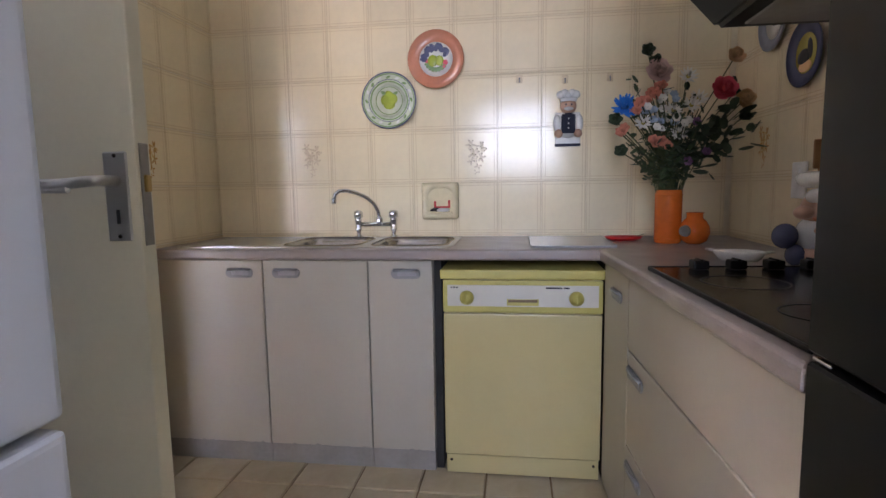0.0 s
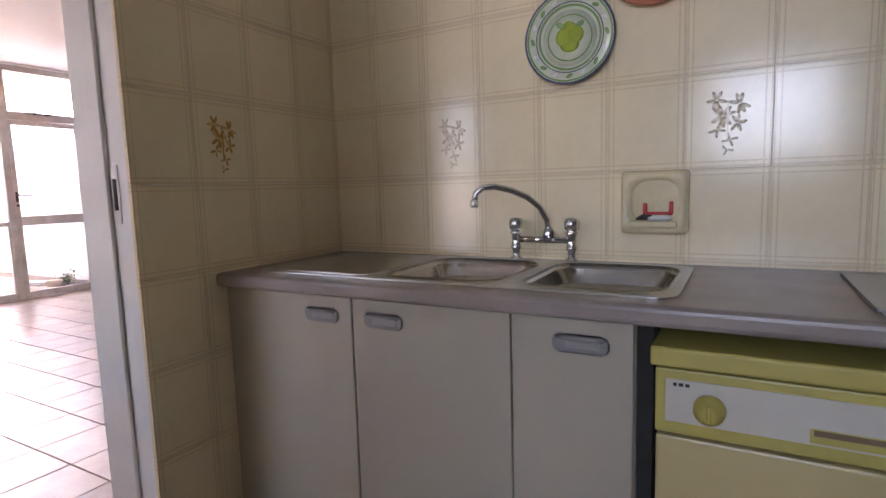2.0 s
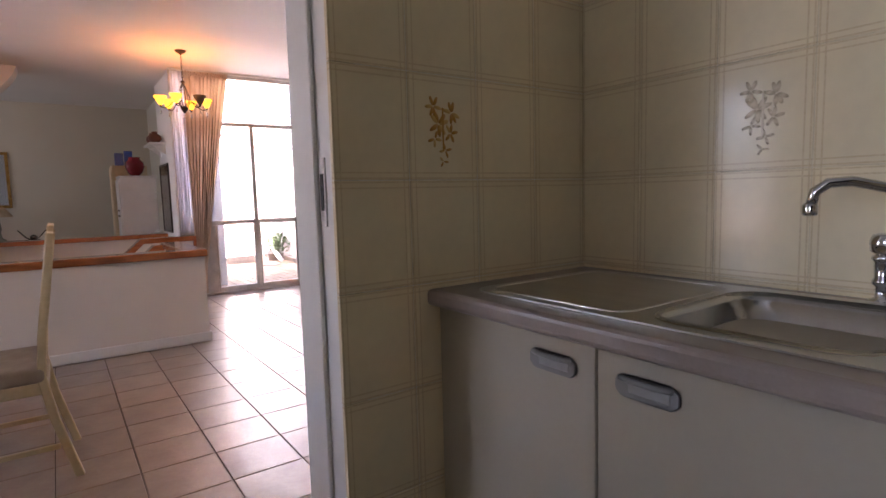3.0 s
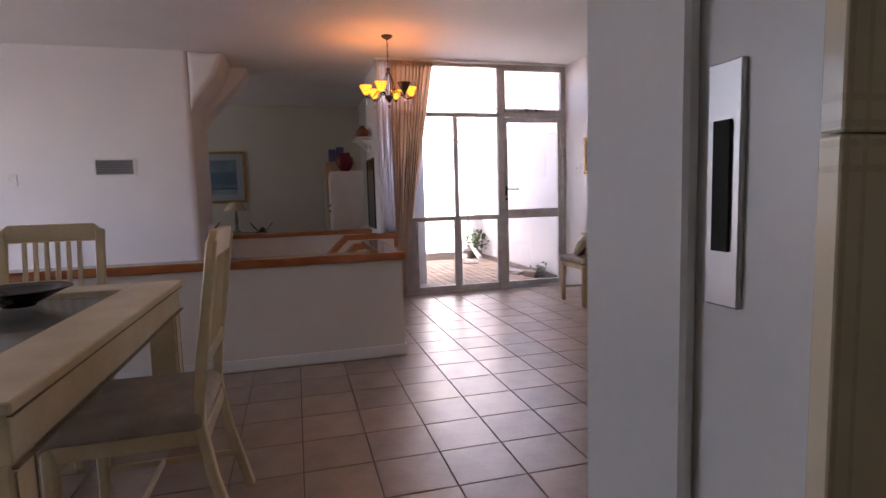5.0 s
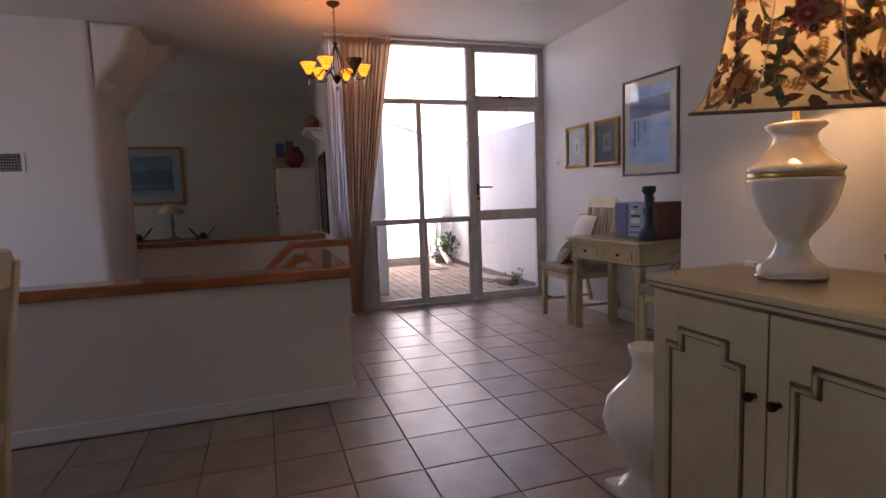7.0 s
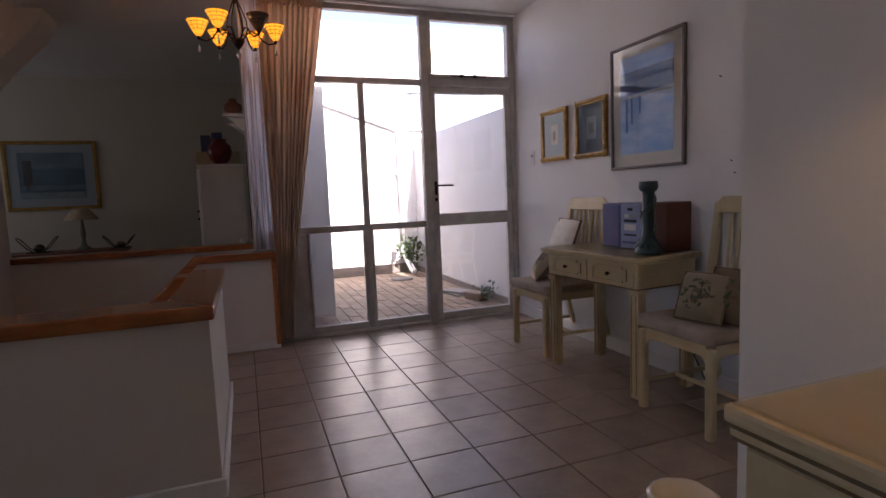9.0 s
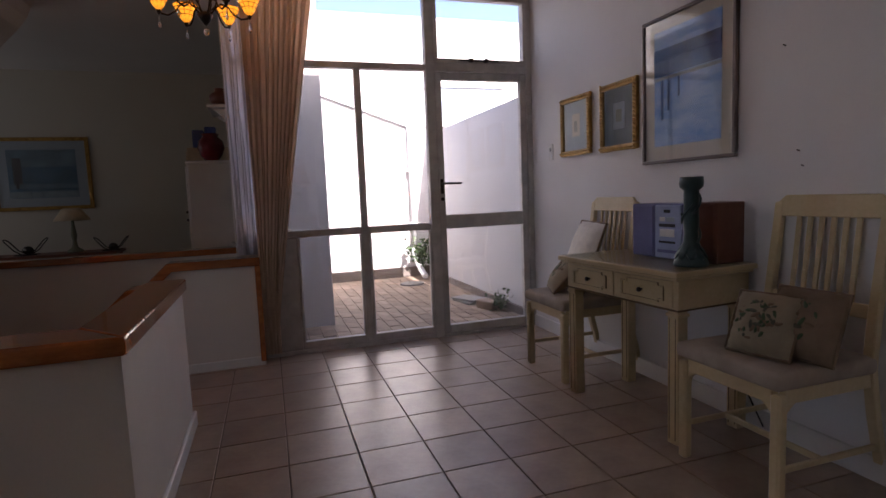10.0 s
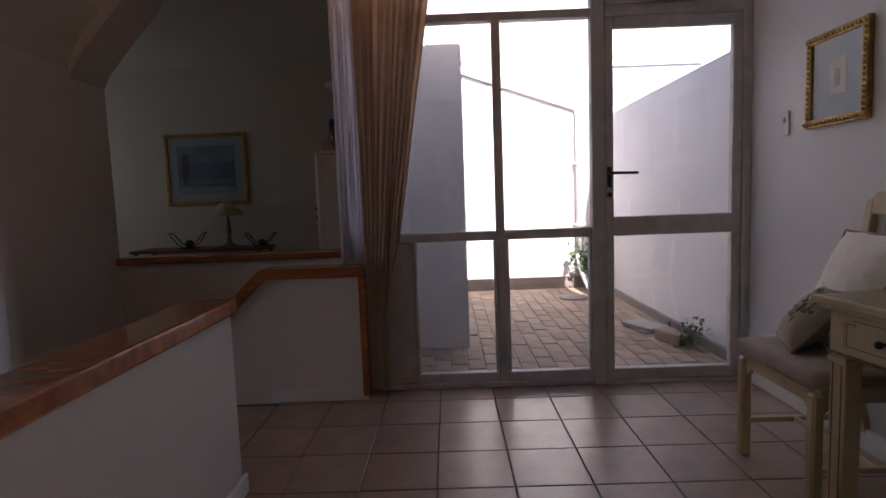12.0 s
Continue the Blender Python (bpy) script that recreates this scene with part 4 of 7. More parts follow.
pr = random.Random(8)
leafs = [(0.42 * math.cos(a), 0.42 * math.sin(a), 0.085, math.degrees(-a) + pr.uniform(-40, 40), 2.0) for a in [0.5 + 0.33 * k for k in range(9)]]
leafs2 = [(0.36 * math.cos(a), 0.36 * math.sin(a), 0.06, math.degrees(-a) + 40, 1.8) for a in [3.6 + 0.3 * k for k in range(8)]]
wall_plate("wall_plate", "green and white decorated plate with painted pears", SX(-0.605), SZ(1.532), 0.128, "pale green glaze", "pale green glaze",
           [("painted_fruit", "lime glaze", [(-0.14, 0.02, 0.20, 0, 0.9), (0.12, 0.05, 0.20, 20, 1.0), (0.0, -0.15, 0.16, 0, 1.4), (0.02, 0.2, 0.13, 40, 1.5)]), ("painted_leaf", "green glaze", [(-0.2, 0.28, 0.06, 30, 2), (0.22, 0.25, 0.06, -30, 2)])], "slate glaze", kinds=("green glaze", "white glaze"))
wall_plate("wall_plate", "coral-rimmed plate painted with fruit and leaves", SX(-0.375), SZ(1.714), 0.128, "coral glaze", "white glaze",
           [("painted_fruit", "lime glaze", [(-0.12, -0.05, 0.21, 0, 0.9), (0.12, -0.05, 0.18, 0, 0.9)]), ("painted_berry", "crimson petal", [(-0.32, -0.05, 0.08, 0, 1), (0.33, -0.12, 0.10, 0, 1), (0.28, -0.25, 0.07, 0, 1)]), ("painted_leaf", "slate glaze", leafs), ("painted_sprig", "green glaze", leafs2)], "coral glaze")
wp = wall_plate("wall_plate", "dark-rimmed plate with a painted landscape", KR, 1.522, 0.105, "slate glaze", "yellow glaze",
                [("painted_tree", "ink", [(-0.1, -0.1, 0.25, 0, 1.5), (0.25, 0.1, 0.15, 80, 2.2)]), ("painted_field", "peach petal", [(0.0, -0.38, 0.18, 0, 2.2)])], "slate glaze")
wp.matrix_basis = pose(KR - 0.004, 1.915, 1.522, 0, 0, 270)
wp = wall_plate("wall_plate", "pale grey decorated plate near the cooker hood", KR, 1.70, 0.10, "grey glaze", "white glaze", [("painted_leaf", "slate glaze", [(0, 0, 0.12, 30, 2)])], "grey glaze")
wp.matrix_basis = pose(KR - 0.004, 2.15, 1.685, 0, 0, 270)

# soap niche
sd = thing("soap_holder", "cream ceramic wall soap holder with a red clip", "soap holder", (SX(-0.365), KY, SZ(1.051)))
bm = bmesh.new()
A, B = ring(bm, rrect(-0.085, -0.085, 0.085, 0.085, 0.012), rrect(-0.070, -0.066, 0.070, 0.068, 0.05), 0.030, 0.050)
C = [bm.verts.new((v.co.x * 0.86, v.co.y * 0.86, 0.003)) for v in B]
for k in range(len(B)):
    bm.faces.new((B[k], B[(k + 1) % len(B)], C[(k + 1) % len(B)], C[k])).smooth = True
bm.faces.new(C)
D = [bm.verts.new((v.co.x, v.co.y, 0.0)) for v in A]
for k in range(len(A)):
    bm.faces.new((D[k], D[(k + 1) % len(A)], A[(k + 1) % len(A)], A[k]))
bmesh.ops.recalc_face_normals(bm, faces=bm.faces)
bm.transform(pose(0, 0, 0, 90, 0, 0))
part("ceramic_body", bm, "beige soap", sd)
part("lip", BM(((-0.06, -0.058, -0.066), (0.06, -0.036, -0.050)), bevel=0.006, seg=3), "beige soap", sd)
bm = BM(((-0.028, -0.034, -0.028), (0.048, -0.020, -0.020)), ((-0.028, -0.034, -0.028), (-0.018, -0.020, 0.004)), ((0.038, -0.034, -0.028), (0.048, -0.020, 0.008)), bevel=0.002)
solo("red_clip", bm, "red plastic", "small red plastic clip in the soap holder", "clip", at=(SX(-0.365), KY, SZ(1.045)))
bm = bmesh.new()
ball(bm, (0.012, -0.025, -0.043), 0.03, 12, (1.1, 0.5, 0.35))
solo("soap_bar", bm, "white plastic", "white bar of soap in the holder", "soap", at=(SX(-0.365), KY, SZ(1.051)))
bm = bmesh.new()
for k in range(5):
    tube(bm, [(-0.045 + 0.006 * k, -0.022, -0.046), (-0.03 + 0.006 * k, -0.032, -0.036 + 0.004 * (k % 2)), (-0.015 + 0.004 * k, -0.028, -0.046)], 0.004, 6)
solo("scourer", bm, "ink", "black scouring pad in the holder", "scourer", at=(SX(-0.365), KY, SZ(1.051)))

# hooks and hanging doll
for hx, hz in ((0.014, 1.61), (0.222, 1.60), (0.423, 1.602)):
    hk = thing("wall_hook", "small clear self-adhesive wall hook", "hook", (SX(hx), KY, SZ(hz)), group="wall hooks")
    part("pad", BM(((-0.013, -0.006, -0.018), (0.013, -0.001, 0.018)), bevel=0.004, seg=2), "pale motif", hk)
    bm = bmesh.new()
    tube(bm, [(0, -0.005, 0.004), (0, -0.014, -0.004), (0, -0.014, -0.012), (0, -0.008, -0.014)], 0.003, 6)
    part("hook", bm, "grille grey", hk)
dx, dz = SX(0.236), SZ(1.43)


def multi(pieces):
    """One mesh out of pieces (shape, material index)."""
    out = bmesh.new()
    for bm, mi in pieces:
        for f in bm.faces:
            f.material_index = mi
        tmp = bpy.data.meshes.new("piece")
        bm.to_mesh(tmp)
        bm.free()
        out.from_mesh(tmp)
        bpy.data.meshes.remove(tmp)
    return out


def b1(lo, hi, bv):
    return bx(bmesh.new(), lo, hi, bv, 2)


def s1(at, r, sq=(1, 1, 1), seg=12):
    return ball(bmesh.new(), at, r, seg, sq)


pcs = [(b1((-0.055, -0.012, -0.125), (0.055, -0.001, 0.02), 0.006), 0), (s1((0, -0.02, -0.04), 0.05, (0.95, 0.45, 1.1)), 0), (s1((0, -0.028, 0.045), 0.036, (1.0, 0.7, 1.0)), 1),
       (b1((-0.03, -0.046, -0.075), (0.03, -0.03, 0.008), 0.006), 2), (b1((-0.056, -0.014, -0.13), (0.056, -0.002, -0.118), 0.002), 2), (b1((-0.036, -0.05, 0.062), (0.036, -0.012, 0.080), 0.006), 0),
       (s1((0, -0.052, 0.030), 0.014, (1.5, 0.5, 0.6)), 0), (b1((-0.016, -0.055, 0.004), (0.016, -0.044, 0.012), 0.003), 2)]
for sx in (-1, 1):
    pcs += [(s1((sx * 0.048, -0.026, -0.03), 0.022, (0.8, 0.7, 1.8)), 0), (s1((sx * 0.042, -0.036, -0.075), 0.019), 1), (s1((sx * 0.012, -0.052, 0.048), 0.004), 2)]
for k in range(5):
    pcs.append((s1((-0.032 + 0.016 * k, -0.026, 0.094 + 0.006 * (k % 2)), 0.02, (1, 0.8, 0.9)), 0))
for k in range(3):
    pcs.append((s1((0, -0.047, -0.012 - 0.02 * k), 0.0035), 0))
bm = multi(pcs)
me = bpy.data.meshes.new("chef_doll")
bm.to_mesh(me)
bm.free()
for k in ("white plastic", "skin ceramic", "navy cloth"):
    me.materials.append(M[k])
doll = tagged(new("hanging_doll", me), "small white padded chef doll hanging on a hook", "doll")
doll.location = (dx, KY, dz)

# ---- kitchen things on the worktop ----
vs = thing("flower_vase", "tall orange glazed cylinder vase on the worktop", "vase", (0.588, 2.206, CT))
bm = bmesh.new()
lathe(bm, [(0.046, 0), (0.050, 0.006), (0.0505, 0.19), (0.049, 0.205), (0.046, 0.207), (0.044, 0.19), (0.043, 0.02)], (0, 0, 0), 28)
part("glazed_body", bm, "orange glaze", vs)
for z in (0.185, 0.015):
    bm = bmesh.new()
    lathe(bm, [(0.0505, z), (0.0525, z + 0.003), (0.0505, z + 0.006)], (0, 0, 0), 28, None, False)
    part("ridge", bm, "orange glaze", vs)
pot = thing("small_pot", "round orange glazed pot with a side opening", "pot", (0.675, 2.165, CT))
bm = bmesh.new()
lathe(bm, [(0.025, 0), (0.045, 0.012), (0.056, 0.04), (0.054, 0.065), (0.042, 0.088), (0.030, 0.098), (0.029, 0.115), (0.033, 0.120), (0.026, 0.119), (0.024, 0.10)], (0, 0, 0), 26)
part("glazed_body", bm, "orange glaze", pot)
bm = bmesh.new()
lathe(bm, [(0.022, 0), (0.020, 0.012), (0.016, 0.013), (0.014, 0.002)], (0, 0, 0), 18)
bm.transform(pose(-0.042, -0.034, 0.052, 90, 0, -50))
part("side_opening", bm, "kick", pot, "dark round side opening")

# bouquet
bq = thing("flower_bouquet", "mixed silk flowers with roses, a blue bloom and dark leaves", "flowers", (0.588, 2.206, CT + 0.2))
R = random.Random(21)


def stem(parent, tip, r=0.0022):
    p0 = Vector((R.uniform(-0.025, 0.025), R.uniform(-0.025, 0.025), -0.12))
    mid = Vector((tip[0] * 0.35, tip[1] * 0.35, tip[2] * 0.5))
    bm = bmesh.new()
    pts = [p0.lerp(mid, k / 3) for k in range(3)] + [mid.lerp(Vector(tip), k / 4) for k in range(5)]
    tube(bm, pts, r, 5)
    return part("stem", bm, "stem", parent)


def petal(bm, m, l, w, curl):
    vs_ = []
    for i in range(4):
        u = i / 3
        hw = w * math.sin(math.pi * (0.12 + 0.80 * u)) ** 0.8
        z = curl * u * u
        vs_.append((bm.verts.new(m @ Vector((u * l, -hw, z + 0.15 * hw))), bm.verts.new(m @ Vector((u * l, 0, z - 0.1 * hw))), bm.verts.new(m @ Vector((u * l, hw, z + 0.15 * hw)))))
    for a, b in zip(vs_, vs_[1:]):
        for k in range(2):
            bm.faces.new((a[k], a[k + 1], b[k + 1], b[k])).smooth = True


def bloom(name, tip, mt, size, layers, n, label, center=None):
    stem(bq, tip)
    face = (Vector((0.2 * tip[0], -0.9, 0.35))).to_track_quat("Z", "Y").to_matrix().to_4x4()
    bm = bmesh.new()
    for ly in range(layers):
        lift = 15 + 62 * ly / max(1, layers - 1) if layers > 1 else 12
        for k in range(n):
            a = 360 * (k + 0.5 * (ly % 2)) / n + R.uniform(-8, 8)
            m = Matrix.Translation(tip) @ face @ pose(0, 0, 0.004 * ly, 0, 0, a) @ pose(0, 0, 0, 0, -lift + R.uniform(-8, 8), 0)
            petal(bm, m, size * (1 - 0.35 * ly / max(1, layers)), size * (0.5 if n < 8 else 0.14), size * 0.25)
    f = part(name, bm, mt, bq, label)
    if center:
        bm = bmesh.new()
        ball(bm, Vector(tip) + Vector((0, -0.008, 0.003)), size * 0.22, 8)
        part("centre", bm, center, f)
    return f


def tipof(x, z, y=None):
    return (x - 0.588, (R.uniform(-0.07, 0.05) if y is None else y), z - CT - 0.2)


bloom("blue_bloom", tipof(0.404, 1.399, -0.05), "blue petal", 0.055, 3, 16, "bright blue spiky bloom")
bloom("rose", tipof(0.526, 1.525, -0.03), "pink petal", 0.056, 4, 6, "pale pink rose")
bloom("rose", tipof(0.752, 1.450, -0.05), "crimson petal", 0.055, 4, 6, "crimson pink rose")
bloom("rosebud", tipof(0.800, 1.575, -0.02), "peach petal", 0.038, 4, 5, "peach rosebud")
bloom("rose", tipof(0.845, 1.42, 0.0), "peach petal", 0.045, 4, 5, "peach rose")
for x, z in ((0.494, 1.414), (0.52, 1.458), (0.516, 1.274), (0.392, 1.316), (0.44, 1.40), (0.545, 1.262), (0.50, 1.44)):
    for k in range(4):
        bloom("small_flower", tipof(x + R.uniform(-0.02, 0.02), z + R.uniform(-0.018, 0.018), R.uniform(-0.09, -0.04)), "coral petal", 0.021, 2, 5, "")
for x, z in ((0.67, 1.424), (0.575, 1.383), (0.62, 1.50), (0.545, 1.36), (0.60, 1.30), (0.47, 1.34), (0.64, 1.40)):
    bloom("daisy", tipof(x, z, R.uniform(-0.09, -0.03)), "white petal", 0.037, 2, 12, "", "yellow glaze")
for x, z in ((0.635, 1.196), (0.70, 1.23), (0.66, 1.34)):
    bloom("small_flower", tipof(x, z, -0.06), "mauve petal", 0.02, 2, 6, "")
for x, z in ((0.489, 1.610), (0.52, 1.57), (0.398, 1.24), (0.84, 1.36), (0.375, 1.36)):
    bloom("seed_head", tipof(x, z, -0.03), "leaf_dark", 0.03, 2, 5, "")


def leafy(tip, n, size, mt, spread):
    st = stem(bq, tip, 0.0018)
    for k in range(n):
        u = 0.35 + 0.65 * k / n
        at = Vector(tip) * u + Vector((R.uniform(-spread, spread), R.uniform(-spread, spread * 0.5), R.uniform(-spread, spread)))
        bm = bmesh.new()
        m = Matrix.Translation(at) @ pose(0, 0, 0, R.uniform(-50, 50), R.uniform(-60, 40), R.uniform(0, 360))
        petal(bm, m, size * R.uniform(0.7, 1.2), size * 0.30, size * 0.15)
        part("leaf", bm, mt, st)


for x, z in ((0.86, 1.32), (0.83, 1.38), (0.80, 1.45), (0.76, 1.33), (0.70, 1.40), (0.64, 1.46), (0.55, 1.45), (0.45, 1.50), (0.43, 1.28), (0.50, 1.22), (0.56, 1.30), (0.62, 1.24), (0.46, 1.42), (0.66, 1.30)):
    leafy(tipof(x, z), 22, 0.052 if x > 0.75 else 0.036, "leaf_dark" if x > 0.6 else "leaf", 0.035)

for x, z in ((0.52, 1.26), (0.56, 1.20), (0.60, 1.18), (0.64, 1.27), (0.48, 1.30), (0.57, 1.34), (0.62, 1.36), (0.68, 1.34), (0.53, 1.38), (0.60, 1.42), (0.50, 1.16), (0.45, 1.22)):
    leafy(tipof(x, z, R.uniform(-0.09, 0.0)), 14, 0.030, R.choice(("leaf", "leaf_dark", "leaf")), 0.03)
for x, z in ((0.50, 1.37), (0.55, 1.41), (0.53, 1.33), (0.585, 1.36), (0.48, 1.38), (0.57, 1.44), (0.61, 1.33)):
    for k in range(3):
        bloom("small_flower", tipof(x + R.uniform(-0.02, 0.02), z + R.uniform(-0.02, 0.02), R.uniform(-0.10, -0.05)), R.choice(("white petal", "pale blue petal", "white petal")), 0.017, 1, 6, "")

rd = thing("red_dish", "red plastic lemon-shaped dish with a green leaf", "dish", (0.44, 2.30, CT))
bm = bmesh.new()
lathe(bm, [(0.045, 0.0), (0.058, 0.006), (0.068, 0.018), (0.064, 0.018), (0.052, 0.008), (0.02, 0.006)], (0, 0, 0), 24)
bm.transform(Matrix.Diagonal((1.15, 0.7, 1, 1)))
part("bowl", bm, "red plastic", rd)
bm = bmesh.new()
petal(bm, pose(0.04, -0.01, 0.016, 0, -10, -20), 0.045, 0.014, 0.006)
part("leaf", bm, "leaf", rd)
gb = thing("cutting_board", "frosted glass cutting board lying on the worktop", "cutting board", (0, 0, CT))
bm = bmesh.new()
prism(bm, rrect(0.055, 2.03, 0.37, 2.43, 0.012), "z", 0.003, 0.008)
part("glass_board", bm, "frosted board", gb)
part("edge_strip", BM(((0.06, 2.029, 0.0), (0.365, 2.032, 0.008)), ((0.053, 2.035, 0.0), (0.056, 2.425, 0.008)), bevel=0.001), "grille grey", gb)
wd = thing("serving_dish", "white oval ceramic dish with handles", "dish", (0.655, 1.69, CT))
bm = bmesh.new()
lathe(bm, [(0.05, 0.0), (0.062, 0.012), (0.074, 0.030), (0.070, 0.030), (0.055, 0.012), (0.02, 0.008)], (0, 0, 0), 26)
bm.transform(pose(0, 0, 0, 0, 0, -28) @ Matrix.Diagonal((1.0, 0.62, 1, 1)))
part("bowl", bm, "white glaze", wd)
for s_ in (-1, 1):
    bm = bmesh.new()
    tube(bm, [(s_ * 0.07, -0.012, 0.028), (s_ * 0.088, 0, 0.030), (s_ * 0.07, 0.012, 0.028)], 0.004, 6)
    bm.transform(pose(0, 0, 0, 0, 0, -28))
    part("handle", bm, "white glaze", wd)

# ceramic cook figure that holds wooden spatulas
pcs = [(lathe(bmesh.new(), [(0.045, 0), (0.066, 0.006), (0.070, 0.03), (0.060, 0.045), (0.02, 0.05)], (0.045, 0, 0), 22), 0),
       (s1((0.04, -0.005, 0.085), 0.062, (1.1, 0.9, 0.95), 16), 1), (s1((-0.058, -0.01, 0.080), 0.034, (1.0, 0.9, 1.05), 16), 3), (s1((-0.032, -0.015, 0.028), 0.028, (0.9, 0.9, 1.1)), 3),
       (bx(bmesh.new(), (0.0, -0.075, 0.022), (0.095, -0.05, 0.075), 0.008, 3), 2), (s1((0.025, -0.058, 0.098), 0.02, (1.7, 0.7, 0.7)), 0), (s1((0.055, -0.06, 0.10), 0.024, (1.2, 0.7, 0.8)), 1),
       (s1((0.035, -0.01, 0.155), 0.055, (1.0, 0.9, 0.95), 16), 0), (s1((-0.022, -0.03, 0.146), 0.021, (1.3, 1.0, 0.9)), 0), (s1((0.012, -0.05, 0.130), 0.012, (1.8, 0.7, 0.6)), 4),
       (s1((0.012, -0.03, 0.190), 0.032, (1.0, 0.8, 0.7)), 1), (s1((0.058, -0.052, 0.148), 0.03, (0.9, 0.5, 1.1), 14), 5), (s1((0.050, -0.045, 0.196), 0.022), 0),
       (lathe(bmesh.new(), [(0.05, 0.212), (0.074, 0.220), (0.082, 0.236), (0.076, 0.252), (0.055, 0.258), (0.045, 0.24)], (0.055, 0, 0), 24), 1)]
bm = multi(pcs)
me = bpy.data.meshes.new("cook_figure_jar")
bm.to_mesh(me)
bm.free()
for k in ("skin ceramic", "white glaze", "royal blue glaze", "slate glaze", "coral glaze", "speaker wood"):
    me.materials.append(M[k])
jar = tagged(new("cook_figure_jar", me), "glazed ceramic cook figure jar holding wooden spatulas", "jar")
jar.location = (0.80, 1.62, CT)
for dx_, h_, w_ in ((0.028, 0.345, 0.042), (0.075, 0.355, 0.046)):
    sp = thing("wooden_spatula", "flat wooden spatula standing in the ceramic jar", "spatula", (0.80 + dx_, 1.615, CT + 0.22), group="utensils", rz=12 if dx_ > 0.05 else -8)
    part("blade", BM(((-w_ / 2, -0.006, 0.045), (w_ / 2, 0.006, h_ - 0.22)), bevel=0.005, seg=3), "wood spoon", sp)
    part("stick", BM(((-0.008, -0.005, 0.025), (0.008, 0.005, 0.05)), bevel=0.003), "wood spoon", sp)
so = thing("wall_socket", "white plastic wall socket on the tiles", "socket", (KR, 1.93, 1.12))
part("plate", BM(((-0.010, -0.045, -0.06), (-0.001, 0.045, 0.06)), bevel=0.003), "white plastic", so)
part("rocker", BM(((-0.014, -0.012, 0.02), (-0.009, 0.012, 0.045)), bevel=0.002), "white plastic", so)


# painted sprays on decor tiles
def spray(wallname, at, rz, mt, s_=1.0):
    w = bpy.data.objects[wallname]
    rg = random.Random(3)
    holder = part("flower_motif", BM(((-0.002, -0.0012, -0.05), (0.002, 0.0, 0.05))), mt, w)
    holder.matrix_basis = pose(*at, 0, 0, rz)
    k_ = 0
    pale = "tan motif" if mt == "ochre motif" else mt
    for fx, fz, n, l in ((-0.026, 0.052, 6, 0.026), (0.026, 0.040, 6, 0.028), (-0.012, 0.012, 7, 0.032), (0.022, -0.008, 5, 0.024), (-0.024, -0.022, 4, 0.022), (0.006, -0.048, 4, 0.020), (0.0, -0.074, 3, 0.016)):
        for q in range(n):
            a = 360 * q / n + rg.uniform(-25, 25)
            bm = bmesh.new()
            ball(bm, (l * 0.5 * s_, 0, 0), l * 0.5 * s_, 6, (1.0, 0.025, 0.34))
            bm.transform(pose(fx * s_, -0.0004, fz * s_, 0, -a, 0))
            part("painted_petal", bm, mt if k_ % 3 else pale, holder)
            k_ += 1


spray("wall_partition", (KX + 0.0, 2.02, 1.255), 90, "ochre motif")
spray("wall_sink", (SX(-0.19), KY, SZ(1.262)), 0, "pale motif")
spray("wall_sink", (SX(-1.01), KY, SZ(1.262)), 0, "pale motif")
spray("wall_cooker", (KR, 2.22, 1.255), 270, "ochre motif")

# ---- dining side ----
def spindle(bm, p0, p1, w, d):
    a, b = Vector(p0), Vector(p1)
    q = (b - a).to_track_quat("Z", "Y")
    m = Matrix.LocRotScale((a + b) / 2, q, (w, d, (b - a).length))
    vs_ = bmesh.ops.create_cube(bm, size=1, matrix=m)["verts"]
    es_ = list({e for v in vs_ for e in v.link_edges})
    bmesh.ops.bevel(bm, geom=es_, offset=min(w, d) * 0.2, segments=1, affect="EDGES")
    return bm


